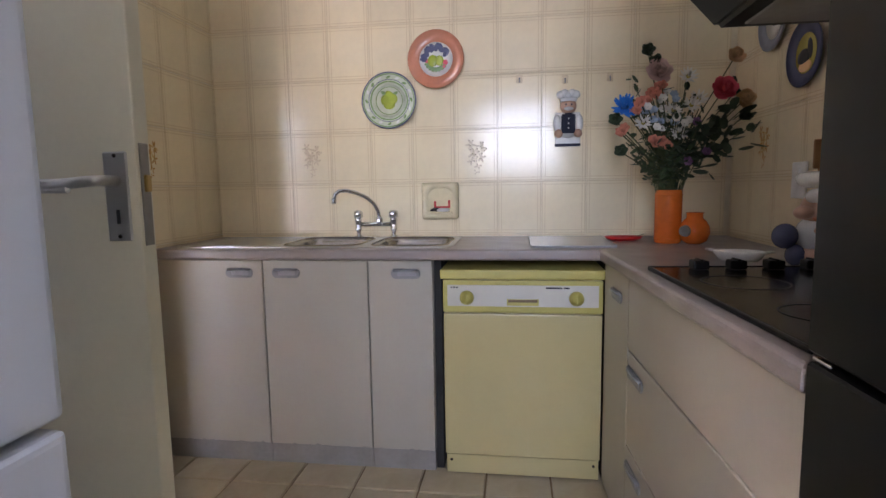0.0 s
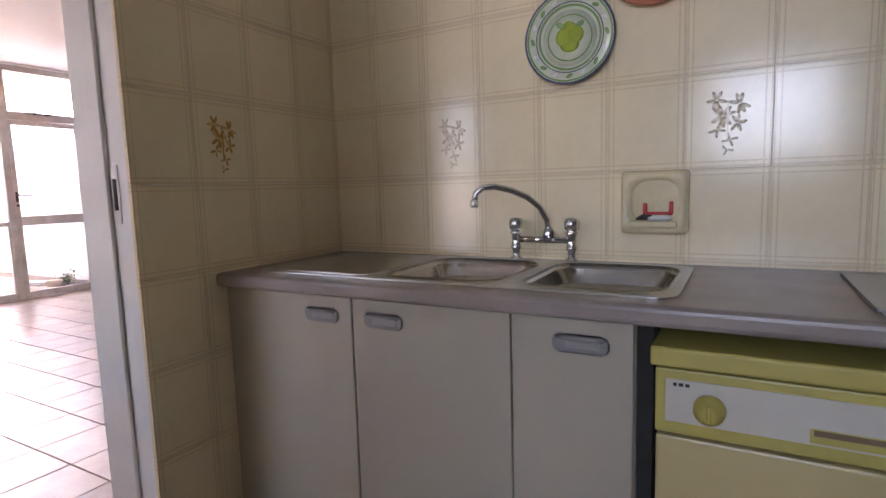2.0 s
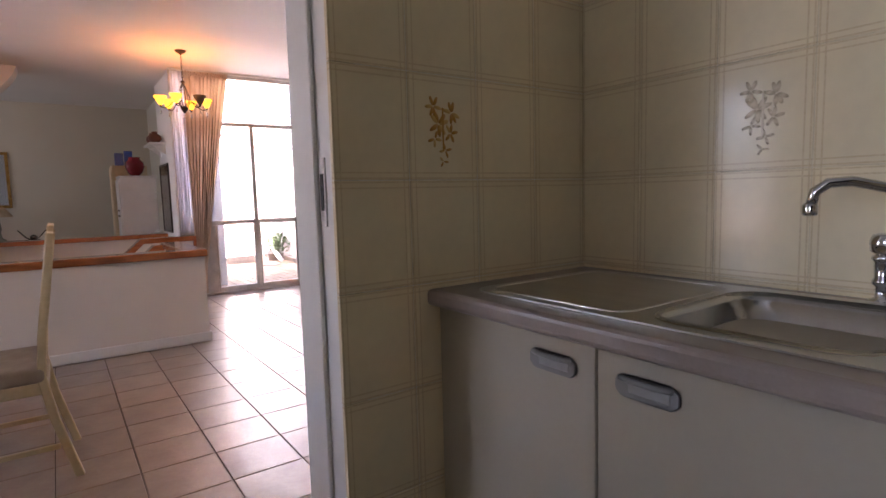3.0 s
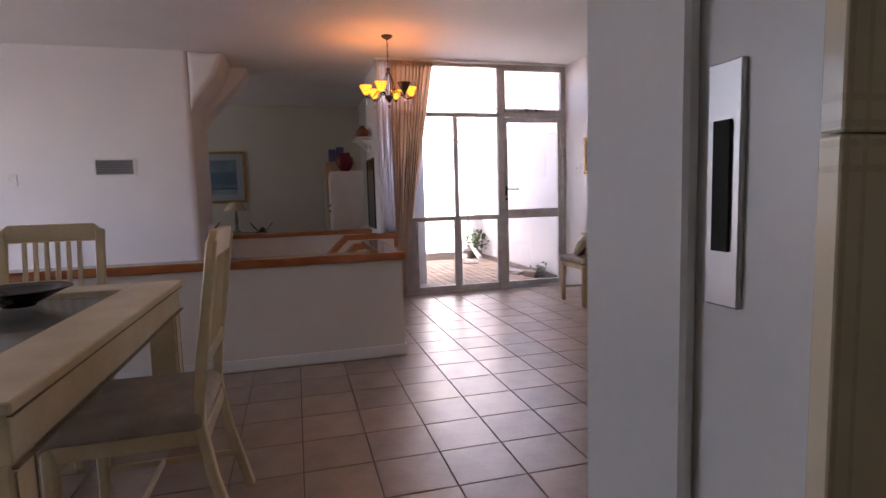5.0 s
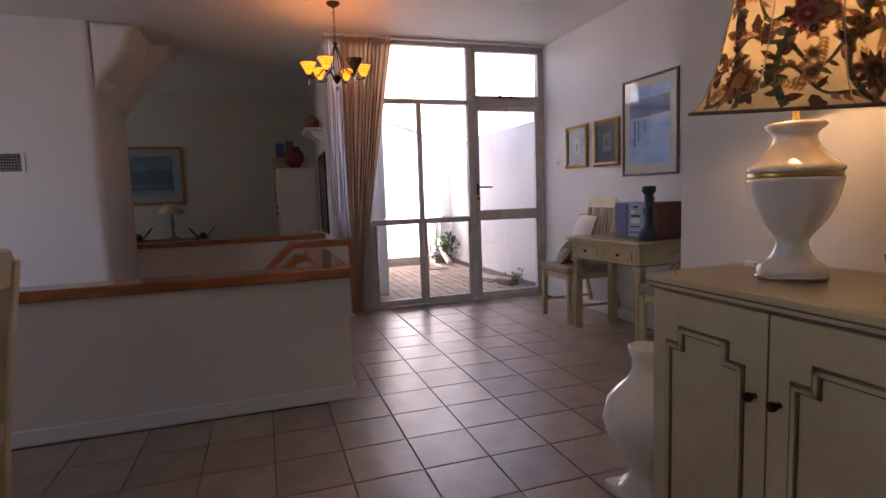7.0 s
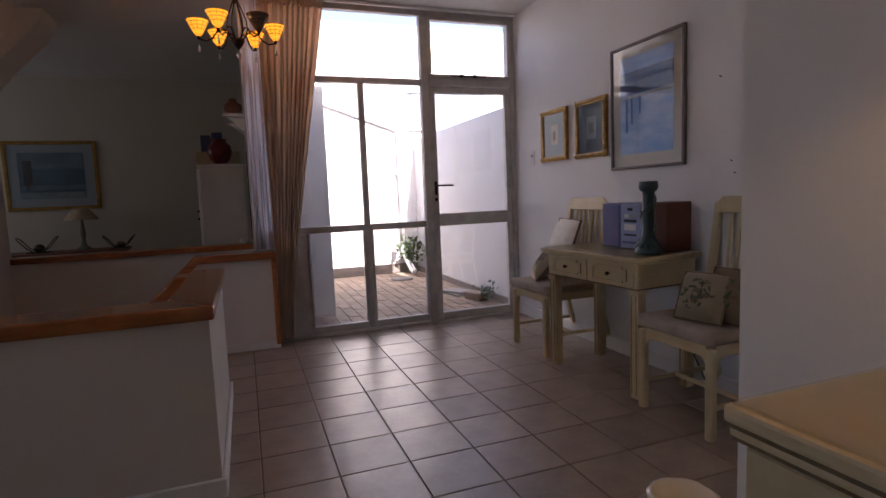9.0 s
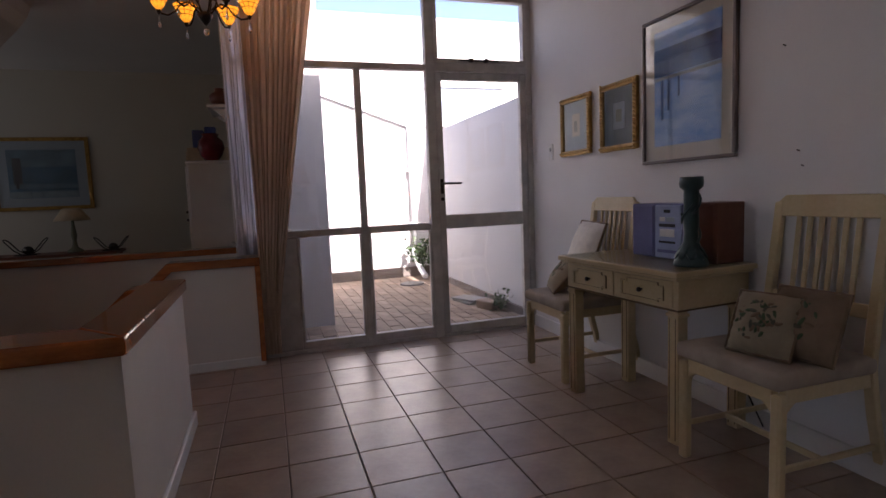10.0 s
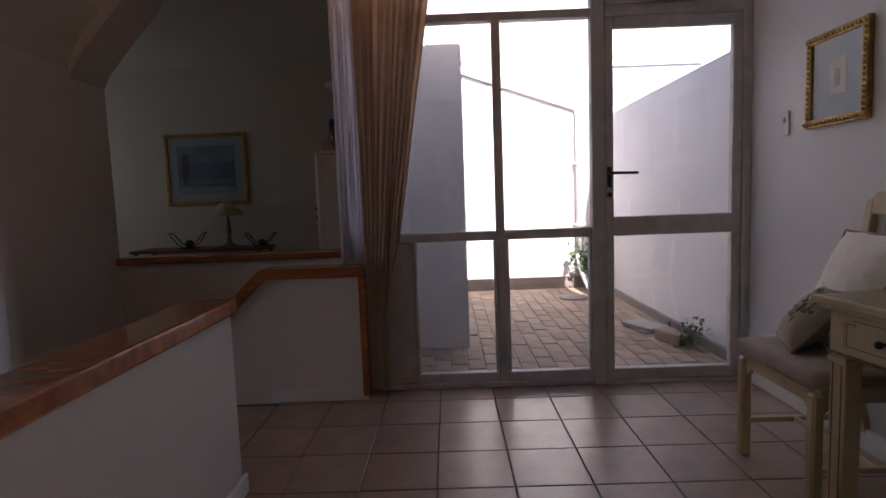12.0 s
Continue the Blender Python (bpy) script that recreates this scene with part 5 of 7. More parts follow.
def chair(at, rz, label, group):
    """Cream slat-back side chair; it faces +y in its own space."""
    c = thing("dining_chair", label, "chair", at, group, rz)
    W, D = 0.225, 0.22
    for sx in (-1, 1):
        bm = spindle(bmesh.new(), (sx * (W - 0.02), D - 0.02, 0.0), (sx * (W - 0.02), D - 0.02, 0.40), 0.04, 0.04)
        part("front_leg", bm, "cream", c)
        bm = bmesh.new()
        tube_pts = [(-D - 0.085, 0.0), (-D - 0.02, 0.25), (-D + 0.01, 0.43), (-D - 0.005, 0.60), (-D - 0.062, 0.998)]
        outline_ = [(y - 0.016, z) for y, z in tube_pts] + [(y + 0.016, z) for y, z in reversed(tube_pts)]
        prism(bm, outline_, "x", sx * (W - 0.02) - 0.018, sx * (W - 0.02) + 0.018)
        bmesh.ops.bevel(bm, geom=bm.edges[:], offset=0.004, segments=1, affect="EDGES")
        part("back_leg", bm, "cream", c)
    bm = bmesh.new()
    poly = [(-W, -0.03), (W, -0.03), (W, 0.025), (W - 0.02, 0.03), (W - 0.045, 0.055), (-W + 0.045, 0.055), (-W + 0.02, 0.03), (-W, 0.025)]
    prism(bm, poly, "y", -0.012, 0.012)
    bmesh.ops.bevel(bm, geom=bm.edges[:], offset=0.003, segments=1, affect="EDGES")
    bm.transform(Matrix.Translation((0, -D - 0.057, 0.972)) @ pose(0, 0, 0, 8, 0, 0))
    part("top_rail", bm, "cream", c)
    bm = BM(((-W + 0.03, -0.010, -0.025), (W - 0.03, 0.010, 0.025)), bevel=0.003)
    bm.transform(Matrix.Translation((0, -D - 0.012, 0.62)) @ pose(0, 0, 0, 7, 0, 0))
    part("lower_back_rail", bm, "cream", c)
    for k in range(6):
        x = -0.115 + 0.046 * k
        bm = bmesh.new()
        spindle(bm, (x, -D - 0.016, 0.63), (x, -D - 0.028, 0.74), 0.02, 0.010)
        spindle(bm, (x, -D - 0.028, 0.738), (x, -D - 0.052, 0.952), 0.02, 0.010)
        part("back_slat", bm, "cream", c)
    for nm, lo, hi in (("front_apron", (-W + 0.04, D - 0.035, 0.36), (W - 0.04, D - 0.012, 0.415)), ("back_apron", (-W + 0.04, -D - 0.01, 0.36), (W - 0.04, -D + 0.012, 0.415)), ("side_apron", (-W + 0.008, -D, 0.365), (-W + 0.03, D - 0.03, 0.415)), ("side_apron", (W - 0.03, -D, 0.365), (W - 0.008, D - 0.03, 0.415))):
        part(nm, BM((lo, hi), bevel=0.003), "cream", c)
    for sx in (-1, 1):
        for y0_, axis_ in ((D - 0.032, "y"), (0.0, "x")):
            bm = bmesh.new()
            if axis_ == "y":
                prism(bm, [(sx * (W - 0.04), 0.365), (sx * (W - 0.085), 0.365), (sx * (W - 0.065), 0.352), (sx * (W - 0.046), 0.335), (sx * (W - 0.04), 0.31)], "y", y0_, y0_ + 0.018)
            else:
                prism(bm, [(D - 0.04, 0.37), (D - 0.085, 0.37), (D - 0.065, 0.355), (D - 0.046, 0.338), (D - 0.04, 0.315)], "x", sx * (W - 0.019) - 0.009, sx * (W - 0.019) + 0.009)
            part("corner_bracket", bm, "cream", c)
    for sx in (-1, 1):
        bm = spindle(bmesh.new(), (sx * (W - 0.02), -D - 0.03, 0.14), (sx * (W - 0.02), D - 0.03, 0.14), 0.014, 0.022)
        part("stretcher", bm, "cream", c)
    part("stretcher", spindle(bmesh.new(), (-W + 0.02, 0.0, 0.14), (W - 0.02, 0.0, 0.14), 0.014, 0.022), "cream", c)
    bm = bmesh.new()
    bx(bm, (-W - 0.005, -D - 0.005, 0.412), (W + 0.005, D + 0.012, 0.475), 0.028, 4)
    for f in bm.faces:
        f.smooth = True
    for v in bm.verts:
        if v.co.z > 0.46:
            v.co.z += 0.012 * (1 - (v.co.x / W) ** 2) * (1 - (v.co.y / D) ** 2)
    part("seat", bm, "seat", c, "beige woven seat pad")
    return c


chair((-3.228, 0.962, 0), 180, "cream slat-back dining chair pulled up to the table", "dining chairs")
first = chair((-3.98, 0.355, 0), -90, "cream slat-back dining chair at the table's end", "dining chairs")
chair((-6.07, 4.335, 0), 180, "cream slat-back chair with a cushion beside the writing desk", "hall chairs")
chair((-4.745, 4.335, 0), 180, "cream slat-back chair with floral cushions against the wall", "hall chairs")

tb = thing("dining_table", "cream lacquered dining table with an inset glass top", "table", (-3.22, 0.43, 0))
X0, X1, Y0, Y1 = -0.80, 0.80, -0.53, 0.53
for nm, lo, hi in (("top_border", (X0, Y0, 0.725), (X1, Y0 + 0.20, 0.752)), ("top_border", (X0, Y1 - 0.20, 0.725), (X1, Y1, 0.752)), ("top_border", (X0, Y0 + 0.20, 0.725), (X0 + 0.2, Y1 - 0.20, 0.752)), ("top_border", (X1 - 0.2, Y0 + 0.20, 0.725), (X1, Y1 - 0.20, 0.752))):
    part(nm, BM((lo, hi), bevel=0.004), "cream", tb)
part("glass_top", BM(((X0 + 0.201, Y0 + 0.201, 0.742), (X1 - 0.201, Y1 - 0.201, 0.7525))), M["table_glass"], tb, "inset glass panel")
part("under_panel", BM(((X0 + 0.15, Y0 + 0.15, 0.70), (X1 - 0.15, Y1 - 0.15, 0.722))), "kick", tb)
for lo, hi in (((X0 + 0.02, Y0 + 0.015, 0.62), (X1 - 0.02, Y0 + 0.045, 0.724)), ((X0 + 0.02, Y1 - 0.045, 0.62), (X1 - 0.02, Y1 - 0.015, 0.724)), ((X0 + 0.015, Y0 + 0.046, 0.62), (X0 + 0.045, Y1 - 0.046, 0.724)), ((X1 - 0.045, Y0 + 0.046, 0.62), (X1 - 0.015, Y1 - 0.046, 0.724))):
    part("apron", BM((lo, hi), bevel=0.003), "cream", tb)
for z in (0.722, 0.618):
    for y in (Y0 + 0.008, Y1 - 0.008):
        part("glaze_line", BM(((X0 + 0.01, y - 0.006, z - 0.003), (X1 - 0.01, y + 0.006, z + 0.003)), bevel=0.001), "cream_line", tb, "dark antique glaze line")
for sx in (-1, 1):
    for sy in (-1, 1):
        cx, cy = sx * 0.725, sy * 0.455
        lg = part("leg", BM(((cx - 0.055, cy - 0.055, 0.0), (cx + 0.055, cy + 0.055, 0.62)), bevel=0.006), "cream", tb)
        for a in (-0.04, 0.04):
            part("leg_line", BM(((cx + a - 0.003, cy + sy * 0.0555, 0.02), (cx + a + 0.003, cy + sy * 0.057, 0.60))), "cream_line", lg)
bw = thing("table_bowl", "dark pewter bowl on the dining table", "bowl", (-3.55, 0.50, 0.753))
bm = bmesh.new()
lathe(bm, [(0.05, 0), (0.055, 0.008), (0.06, 0.012), (0.15, 0.055), (0.17, 0.062), (0.165, 0.066), (0.145, 0.056), (0.05, 0.02)], (0, 0, 0), 32)
part("bowl", bm, "pewter", bw)

# vent and switch on the stair core
vt = thing("air_vent", "white framed air vent grille with dark slats", "air vent", (-7.10, -0.15, 1.467))
part("frame", BM(((0.001, -0.185, -0.085), (0.012, -0.16, 0.085)), ((0.001, 0.16, -0.085), (0.012, 0.185, 0.085)), ((0.001, -0.16, 0.068), (0.012, 0.16, 0.085)), ((0.001, -0.16, -0.085), (0.012, 0.16, -0.068)), bevel=0.002), "trim", vt)
part("backing", BM(((0.001, -0.16, -0.068), (0.004, 0.16, 0.068))), "grille dark", vt)
for k in range(6):
    z = -0.057 + 0.0228 * k
    part("slat", BM(((0.004, -0.16, z - 0.003), (0.010, 0.16, z + 0.003))), "grille grey", vt)
for k in range(17):
    y = -0.152 + 0.019 * k
    part("bar", BM(((0.004, y - 0.002, -0.068), (0.008, y + 0.002, 0.068))), "grille grey", vt)
sw = thing("light_switch", "white light switch on the stair wall", "switch", (-7.10, -0.99, 1.36))
part("plate", BM(((0.001, -0.035, -0.055), (0.009, 0.035, 0.055)), bevel=0.003), "white plastic", sw)
part("rocker", BM(((0.009, -0.012, -0.015), (0.014, 0.012, 0.02)), bevel=0.002), "white plastic", sw)
sw = thing("light_switch", "white light switch beside the garden door", "switch", (-6.83, 4.62, 1.36))
part("plate", BM(((-0.03, -0.009, -0.058), (0.03, -0.001, 0.058)), bevel=0.003), "white plastic", sw)
part("rocker", BM(((-0.010, -0.014, 0.005), (0.010, -0.008, 0.03)), bevel=0.002), "grille grey", sw)

# ---- sideboard and its lamp ----
PY_ = 3.25
sb = thing("sideboard", "antiqued cream sideboard with stepped door mouldings and dark knobs", "sideboard", (0, 0, 0))
SX0, SX1, SY0, SY1 = -3.236, -1.79, 2.79, PY_ - 0.012
part("carcass", BM(((SX0, SY0 + 0.02, 0.10), (SX1, SY1, 0.835)), bevel=0.003), "cream", sb)
part("plinth", BM(((SX0 - 0.025, SY0 - 0.02, 0.0), (SX1 + 0.025, SY1, 0.10)), bevel=0.008, seg=2), "cream", sb)
part("plinth_line", BM(((SX0 - 0.012, SY0 - 0.008, 0.10), (SX1 + 0.012, SY1, 0.112)), bevel=0.003), "cream_line", sb)
part("top", BM(((SX0 - 0.014, SY0 - 0.013, 0.855), (SX1 + 0.035, SY1 + 0.005, 0.873)), bevel=0.005, seg=2), "cream", sb)
part("top_moulding", BM(((SX0 - 0.010, SY0 - 0.009, 0.841), (SX1 + 0.022, SY1, 0.852)), bevel=0.004, seg=2), "cream", sb)
for dz_, dd in ((0.8535, 0.0115), (0.8395, 0.007)):
    part("glaze_line", BM(((SX0 - dd, SY0 - dd, dz_ - 0.0022), (SX1 + dd, SY1, dz_ + 0.0022))), "cream_line", sb)
part("glass_top", BM(((SX0 - 0.008, SY0 - 0.008, 0.8735), (SX1 + 0.02, SY1, 0.8785)), bevel=0.001), M["table_glass"], sb, "protective glass sheet")


def moulding(parent, cx, y, hw, z0, z1, facing=-1):
    """A stepped picture-frame moulding on a door: an antique dark line with a cream bead inside it."""
    s_, r_ = 0.045, 0.045
    def outline(k):
        h, a, b = hw - k, z0 + k, z1 - k
        return [(-h, a), (h, a), (h, b - r_), (h - s_, b - r_), (h - s_, b), (-h + s_, b), (-h + s_, b - r_), (-h, b - r_)]
    for k, w, d, mt in ((0.0, 0.0045, 0.004, "cream_line"), (0.0085, 0.009, 0.008, "cream"), (0.016, 0.0035, 0.004, "cream_line")):
        o = outline(k)
        bm = bmesh.new()
        for (x0_, a), (x1_, b) in zip(o, o[1:] + o[:1]):
            bx(bm, (cx + min(x0_, x1_) - w / 2, y - d, min(a, b) - w / 2), (cx + max(x0_, x1_) + w / 2, y, max(a, b) + w / 2))
        part("moulding", bm, mt, parent)


for k in range(4):
    w = (SX1 - SX0) / 4
    a = SX0 + w * k
    d = part("door", BM(((a + 0.002, SY0, 0.118), (a + w - 0.002, SY0 + 0.019, 0.832)), bevel=0.002), "cream", sb)
    moulding(d, a + w / 2, SY0, w / 2 - 0.058, 0.175, 0.745)
    kx = a + w - 0.03 if k % 2 == 0 else a + 0.03
    bm = bmesh.new()
    lathe(bm, [(0.007, 0), (0.006, 0.008), (0.011, 0.016), (0.011, 0.026), (0.007, 0.029)], (0, 0, 0), 12)
    bm.transform(pose(kx, SY0, 0.64, 90, 0, 0))
    part("knob", bm, "dark_metal", d, "small dark metal knob")
    part("door_gap", BM(((a + w - 0.0018, SY0 + 0.001, 0.118), (a + w + 0.0018, SY0 + 0.0205, 0.832))), "cream_line", sb)

LX, LY = -3.005, 3.012
lp = thing("table_lamp", "white porcelain urn lamp with a floral bell shade, lit", "lamp", (LX, LY, 0.879))
bm = bmesh.new()
lathe(bm, [(0.0745, 0.0), (0.0765, 0.004), (0.0765, 0.024), (0.070, 0.031), (0.056, 0.040), (0.043, 0.058), (0.036, 0.078), (0.0345, 0.092), (0.042, 0.108), (0.060, 0.130), (0.076, 0.155), (0.089, 0.185), (0.0975, 0.215), (0.1015, 0.240), (0.1035, 0.246), (0.1035, 0.254)], (0, 0, 0), 40)
part("urn", bm, "porcelain", lp)
bm = bmesh.new()
lathe(bm, [(0.0985, 0.254), (0.0995, 0.256), (0.0995, 0.266), (0.0985, 0.268)], (0, 0, 0), 40)
part("band", bm, "brass", lp, "polished gold band")
bm = bmesh.new()
lathe(bm, [(0.1015, 0.268), (0.1045, 0.272), (0.1040, 0.280), (0.094, 0.287), (0.074, 0.305), (0.058, 0.325), (0.047, 0.346), (0.0455, 0.358), (0.052, 0.370), (0.063, 0.378), (0.066, 0.385), (0.060, 0.391), (0.022, 0.394)], (0, 0, 0), 40)
part("urn_lid", bm, "porcelain", lp)
for piece in lp.children:
    piece.data.transform(Matrix.Diagonal((1, 1, 0.955, 1)))
bm = bmesh.new()
lathe(bm, [(0.0798, 0.0005), (0.0794, 0.0040), (0.0783, 0.0045)], (0, 0, 0), 40, None, False)
part("foot_rim", bm, "brass", lp)
bm = bmesh.new()
tube(bm, [(0, 0, 0.37), (0, 0, 0.56)], 0.008, 8)
part("stem", bm, "brass", lp)
bm = bmesh.new()
ball(bm, (0, 0, 0.55), 0.032, 14, (1, 1, 1.25))
part("bulb", bm, "glow", lp, "glowing bulb")


def print_cloth(name, color, through=0.35):
    """Cotton that lets lamplight through."""
    m = mat(name, color, 0.85, vary=0.10, scale=14, fine=420, bump=0.25)
    nt = m.node_tree
    tl = nt.nodes.new("ShaderNodeBsdfTranslucent")
    tl.inputs[0].default_value = (*color, 1)
    ms = nt.nodes.new("ShaderNodeMixShader")
    ms.inputs[0].default_value = through
    nt.links.new(nt.nodes["Principled BSDF"].outputs[0], ms.inputs[1])
    nt.links.new(tl.outputs[0], ms.inputs[2])
    nt.links.new(ms.outputs[0], nt.nodes["Material Output"].inputs[0])
    M[name] = m


for nm, c in (("shade", (0.70, 0.55, 0.33)), ("print olive", (0.17, 0.19, 0.11)), ("print brown", (0.22, 0.115, 0.075)), ("print red", (0.50, 0.08, 0.05)), ("print rust", (0.42, 0.19, 0.09)), ("print ochre", (0.55, 0.32, 0.10)), ("print rose", (0.55, 0.27, 0.19))):
    print_cloth(nm, c)
prof = [(0.240, 0.408), (0.223, 0.424), (0.205, 0.452), (0.188, 0.500), (0.172, 0.560), (0.155, 0.650), (0.143, 0.745), (0.137, 0.815)]
SEAM = 0.32                 # bearing of the first seam


def shade_radius(a, z):
    z = min(max(z, prof[0][1]), prof[-1][1])
    for (r0, z0), (r1, z1) in zip(prof, prof[1:]):
        if z <= z1:
            r = r0 + (r1 - r0) * (z - z0) / (z1 - z0)
            break
    return r * (1 - 0.035 * abs(math.sin(4 * (a - SEAM))))


def on_shade(a, z, lift):
    z = min(max(z, prof[0][1] + 0.002), prof[-1][1] - 0.002) if lift > 0 else z
    r = shade_radius(a, z) + lift
    return Vector((r * math.cos(a), r * math.sin(a), z))


# the shade sits askew on its stem
ASKEW = Matrix.Translation((0, 0, 0.408)) @ Matrix.Rotation(radians(6.5), 4, Vector((0.797, 0.605, 0))) @ Matrix.Rotation(radians(3.0), 4, Vector((-0.605, 0.797, 0))) @ Matrix.Translation((0, 0, -0.408))
bm = bmesh.new()
rows_ = []
for q in range(25):
    z = prof[0][1] + (prof[-1][1] - prof[0][1]) * q / 24
    rows_.append([bm.verts.new(on_shade(2 * math.pi * i / 96, z, 0)) for i in range(96)])
for a, b in zip(rows_, rows_[1:]):
    for i in range(96):
        bm.faces.new((a[i], a[(i + 1) % 96], b[(i + 1) % 96], b[i])).smooth = True
bm.transform(ASKEW)
sh = part("shade", bm, "shade", lp, "cream floral chintz bell shade")
PB = {k: bmesh.new() for k in ("print olive", "print brown", "print red", "print rust", "print ochre", "print rose")}


def blot(key, a, z, pts, lift):
    """A printed shape: pts are metres across and up from the point at bearing a, height z."""
    r = shade_radius(a, z)
    try:
        PB[key].faces.new([PB[key].verts.new(on_shade(a + x / r, z + y, lift)) for x, y in pts])
    except ValueError:
        pass


def leaf_print(key, a, z, ang, l, w, lift=0.0012, teeth=0):
    c_, s_ = math.cos(ang), math.sin(ang)
    side = []
    n = 6
    for i in range(n + 1):
        u = i / n
        hw = w * math.sin(math.pi * u ** 0.8) * (1 + (0.35 if teeth and i % 2 else 0))
        side.append((u * l, hw))
    loop_ = side + [(x, -y) for x, y in side[-2:0:-1]]
    blot(key, a, z, [(x * c_ - y * s_, x * s_ + y * c_) for x, y in loop_], lift)


def flower_print(a, z, rad, keys, n, rg):
    for ring_, (k, f) in enumerate(zip(keys, (1.0, 0.72, 0.42))):
        for q in range(n):
            ang = 2 * math.pi * (q + 0.5 * ring_) / n + rg.uniform(-0.1, 0.1)
            leaf_print(k, a, z, ang, rad * f * rg.uniform(0.88, 1.08), rad * 0.22, 0.0016 + 0.0004 * ring_)
    leaf_print("print ochre", a, z - rad * 0.12, math.pi / 2, rad * 0.26, rad * 0.12, 0.0030)


rg = random.Random(19)
for k in range(8):
    # a winding stem up each panel, with leaves, blooms and sprigs
    a0 = SEAM + (k + 0.5) * math.pi / 4
    ph = rg.uniform(0, 6)
    line = []
    for q in range(29):
        z = 0.415 + 0.39 * q / 28
        line.append((a0 + (0.30 + 0.10 * math.sin(k)) * math.sin(13.0 * (z - 0.41) + ph), z))
    for (a1, z1), (a2, z2) in zip(line, line[1:]):
        w = 0.0085 - 0.005 * (z1 - 0.41) / 0.4
        dx_, dy_ = (a2 - a1) * shade_radius(a1, z1), z2 - z1
        ln = math.hypot(dx_, dy_)
        px_, py_ = -dy_ / ln * w, dx_ / ln * w
        blot("print olive", a1, z1, [(px_, py_), (dx_ + px_, dy_ + py_), (dx_ - px_, dy_ - py_), (-px_, -py_)], 0.0011)
    for q in range(1, 28):
        a1, z1 = line[q]
        ang = rg.choice((0.5, 2.6)) + rg.uniform(-0.5, 0.6)
        leaf_print(rg.choice(("print olive", "print brown", "print olive", "print rust")), a1, z1, ang, rg.uniform(0.022, 0.046), rg.uniform(0.006, 0.012))
    zf = 0.475 if k % 2 else 0.60
    flower_print(a0 + rg.uniform(-0.12, 0.12), zf, 0.050 if k % 2 else 0.042, (("print red", "print rose", "print red"), ("print brown", "print rust", "print brown"), ("print rust", "print red", "print ochre"))[k % 3], 11, rg)
    flower_print(a0 + rg.uniform(-0.25, 0.25), 1.16 - zf + rg.uniform(-0.02, 0.06), 0.034, ("print rose", "print rust", "print ochre"), 7, rg)
    flower_print(a0 + rg.uniform(-0.3, 0.3), rg.uniform(0.54, 0.58), 0.024, ("print rust", "print ochre", "print brown"), 6, rg)
    for q in range(5):
        # serrated dark leaves and small ochre sprigs
        a1, z1 = a0 + rg.uniform(-0.33, 0.33), rg.uniform(0.43, 0.77)
        leaf_print("print brown", a1, z1, rg.uniform(0, 6.28), rg.uniform(0.040, 0.055), 0.012, 0.0013, 1)
        a1, z1 = a0 + rg.uniform(-0.36, 0.36), rg.uniform(0.43, 0.77)
        st_ = rg.uniform(0, 6.28)
        for t_ in range(7):
            u_ = 0.008 * t_
            for sg in (-1, 1):
                leaf_print("print ochre" if q else "print rust", a1 + u_ * math.cos(st_) / 0.17, z1 + u_ * math.sin(st_), st_ + sg * 0.9, 0.013, 0.0034)
for z0_, ph in ((0.455, 0.4), (0.535, 2.1), (0.63, 4.0), (0.73, 5.2)):
    # branches that wander round the shade
    ring_ = [(2 * math.pi * i / 120, z0_ + 0.032 * math.sin(5 * 2 * math.pi * i / 120 + ph) + 0.012 * math.sin(11 * 2 * math.pi * i / 120)) for i in range(121)]
    for q, ((a1, z1), (a2, z2)) in enumerate(zip(ring_, ring_[1:])):
        dx_, dy_ = (a2 - a1) * shade_radius(a1, z1), z2 - z1
        ln = math.hypot(dx_, dy_)
        w = 0.0042 + 0.0012 * math.sin(q * 0.4)
        px_, py_ = -dy_ / ln * w, dx_ / ln * w
        blot("print olive", a1, z1, [(px_, py_), (dx_ + px_, dy_ + py_), (dx_ - px_, dy_ - py_), (-px_, -py_)], 0.0010)
        if q % 2 == 0:
            leaf_print(rg.choice(("print olive", "print rust", "print brown", "print rose", "print ochre")), a1, z1, rg.choice((0.9, -0.9, 2.2, -2.2)) + rg.uniform(-0.4, 0.4), rg.uniform(0.016, 0.034), rg.uniform(0.004, 0.008), 0.0014)
        if q % 10 == 5:
            flower_print(a1, z1 + rg.uniform(-0.03, 0.03), rg.uniform(0.016, 0.026), (rg.choice(("print red", "print rust", "print rose")), "print ochre", "print rust"), 7, rg)
for k, bm in PB.items():
    bm.transform(ASKEW)
    part("printed_pattern", bm, k, sh)["kind"] = "stuff"
for k in range(8):
    a = 2 * math.pi * k / 8 + SEAM
    bm = bmesh.new()
    tube(bm, [on_shade(a, z, 0.001) for r, z in prof], 0.0016, 6)
    bm.transform(ASKEW)
    part("seam", bm, "shade lining", sh)
for z in (prof[0][1], prof[-1][1]):
    bm = bmesh.new()
    tube(bm, [on_shade(2 * math.pi * i / 64, z, 0.0) for i in range(65)], 0.005, 6)
    bm.transform(ASKEW)
    part("binding", bm, "cushion brown", sh)
bulb("table_lamp_bulb", (LX, LY, 0.879 + 0.55), 1.0, (1.0, 0.55, 0.19), 0.04)

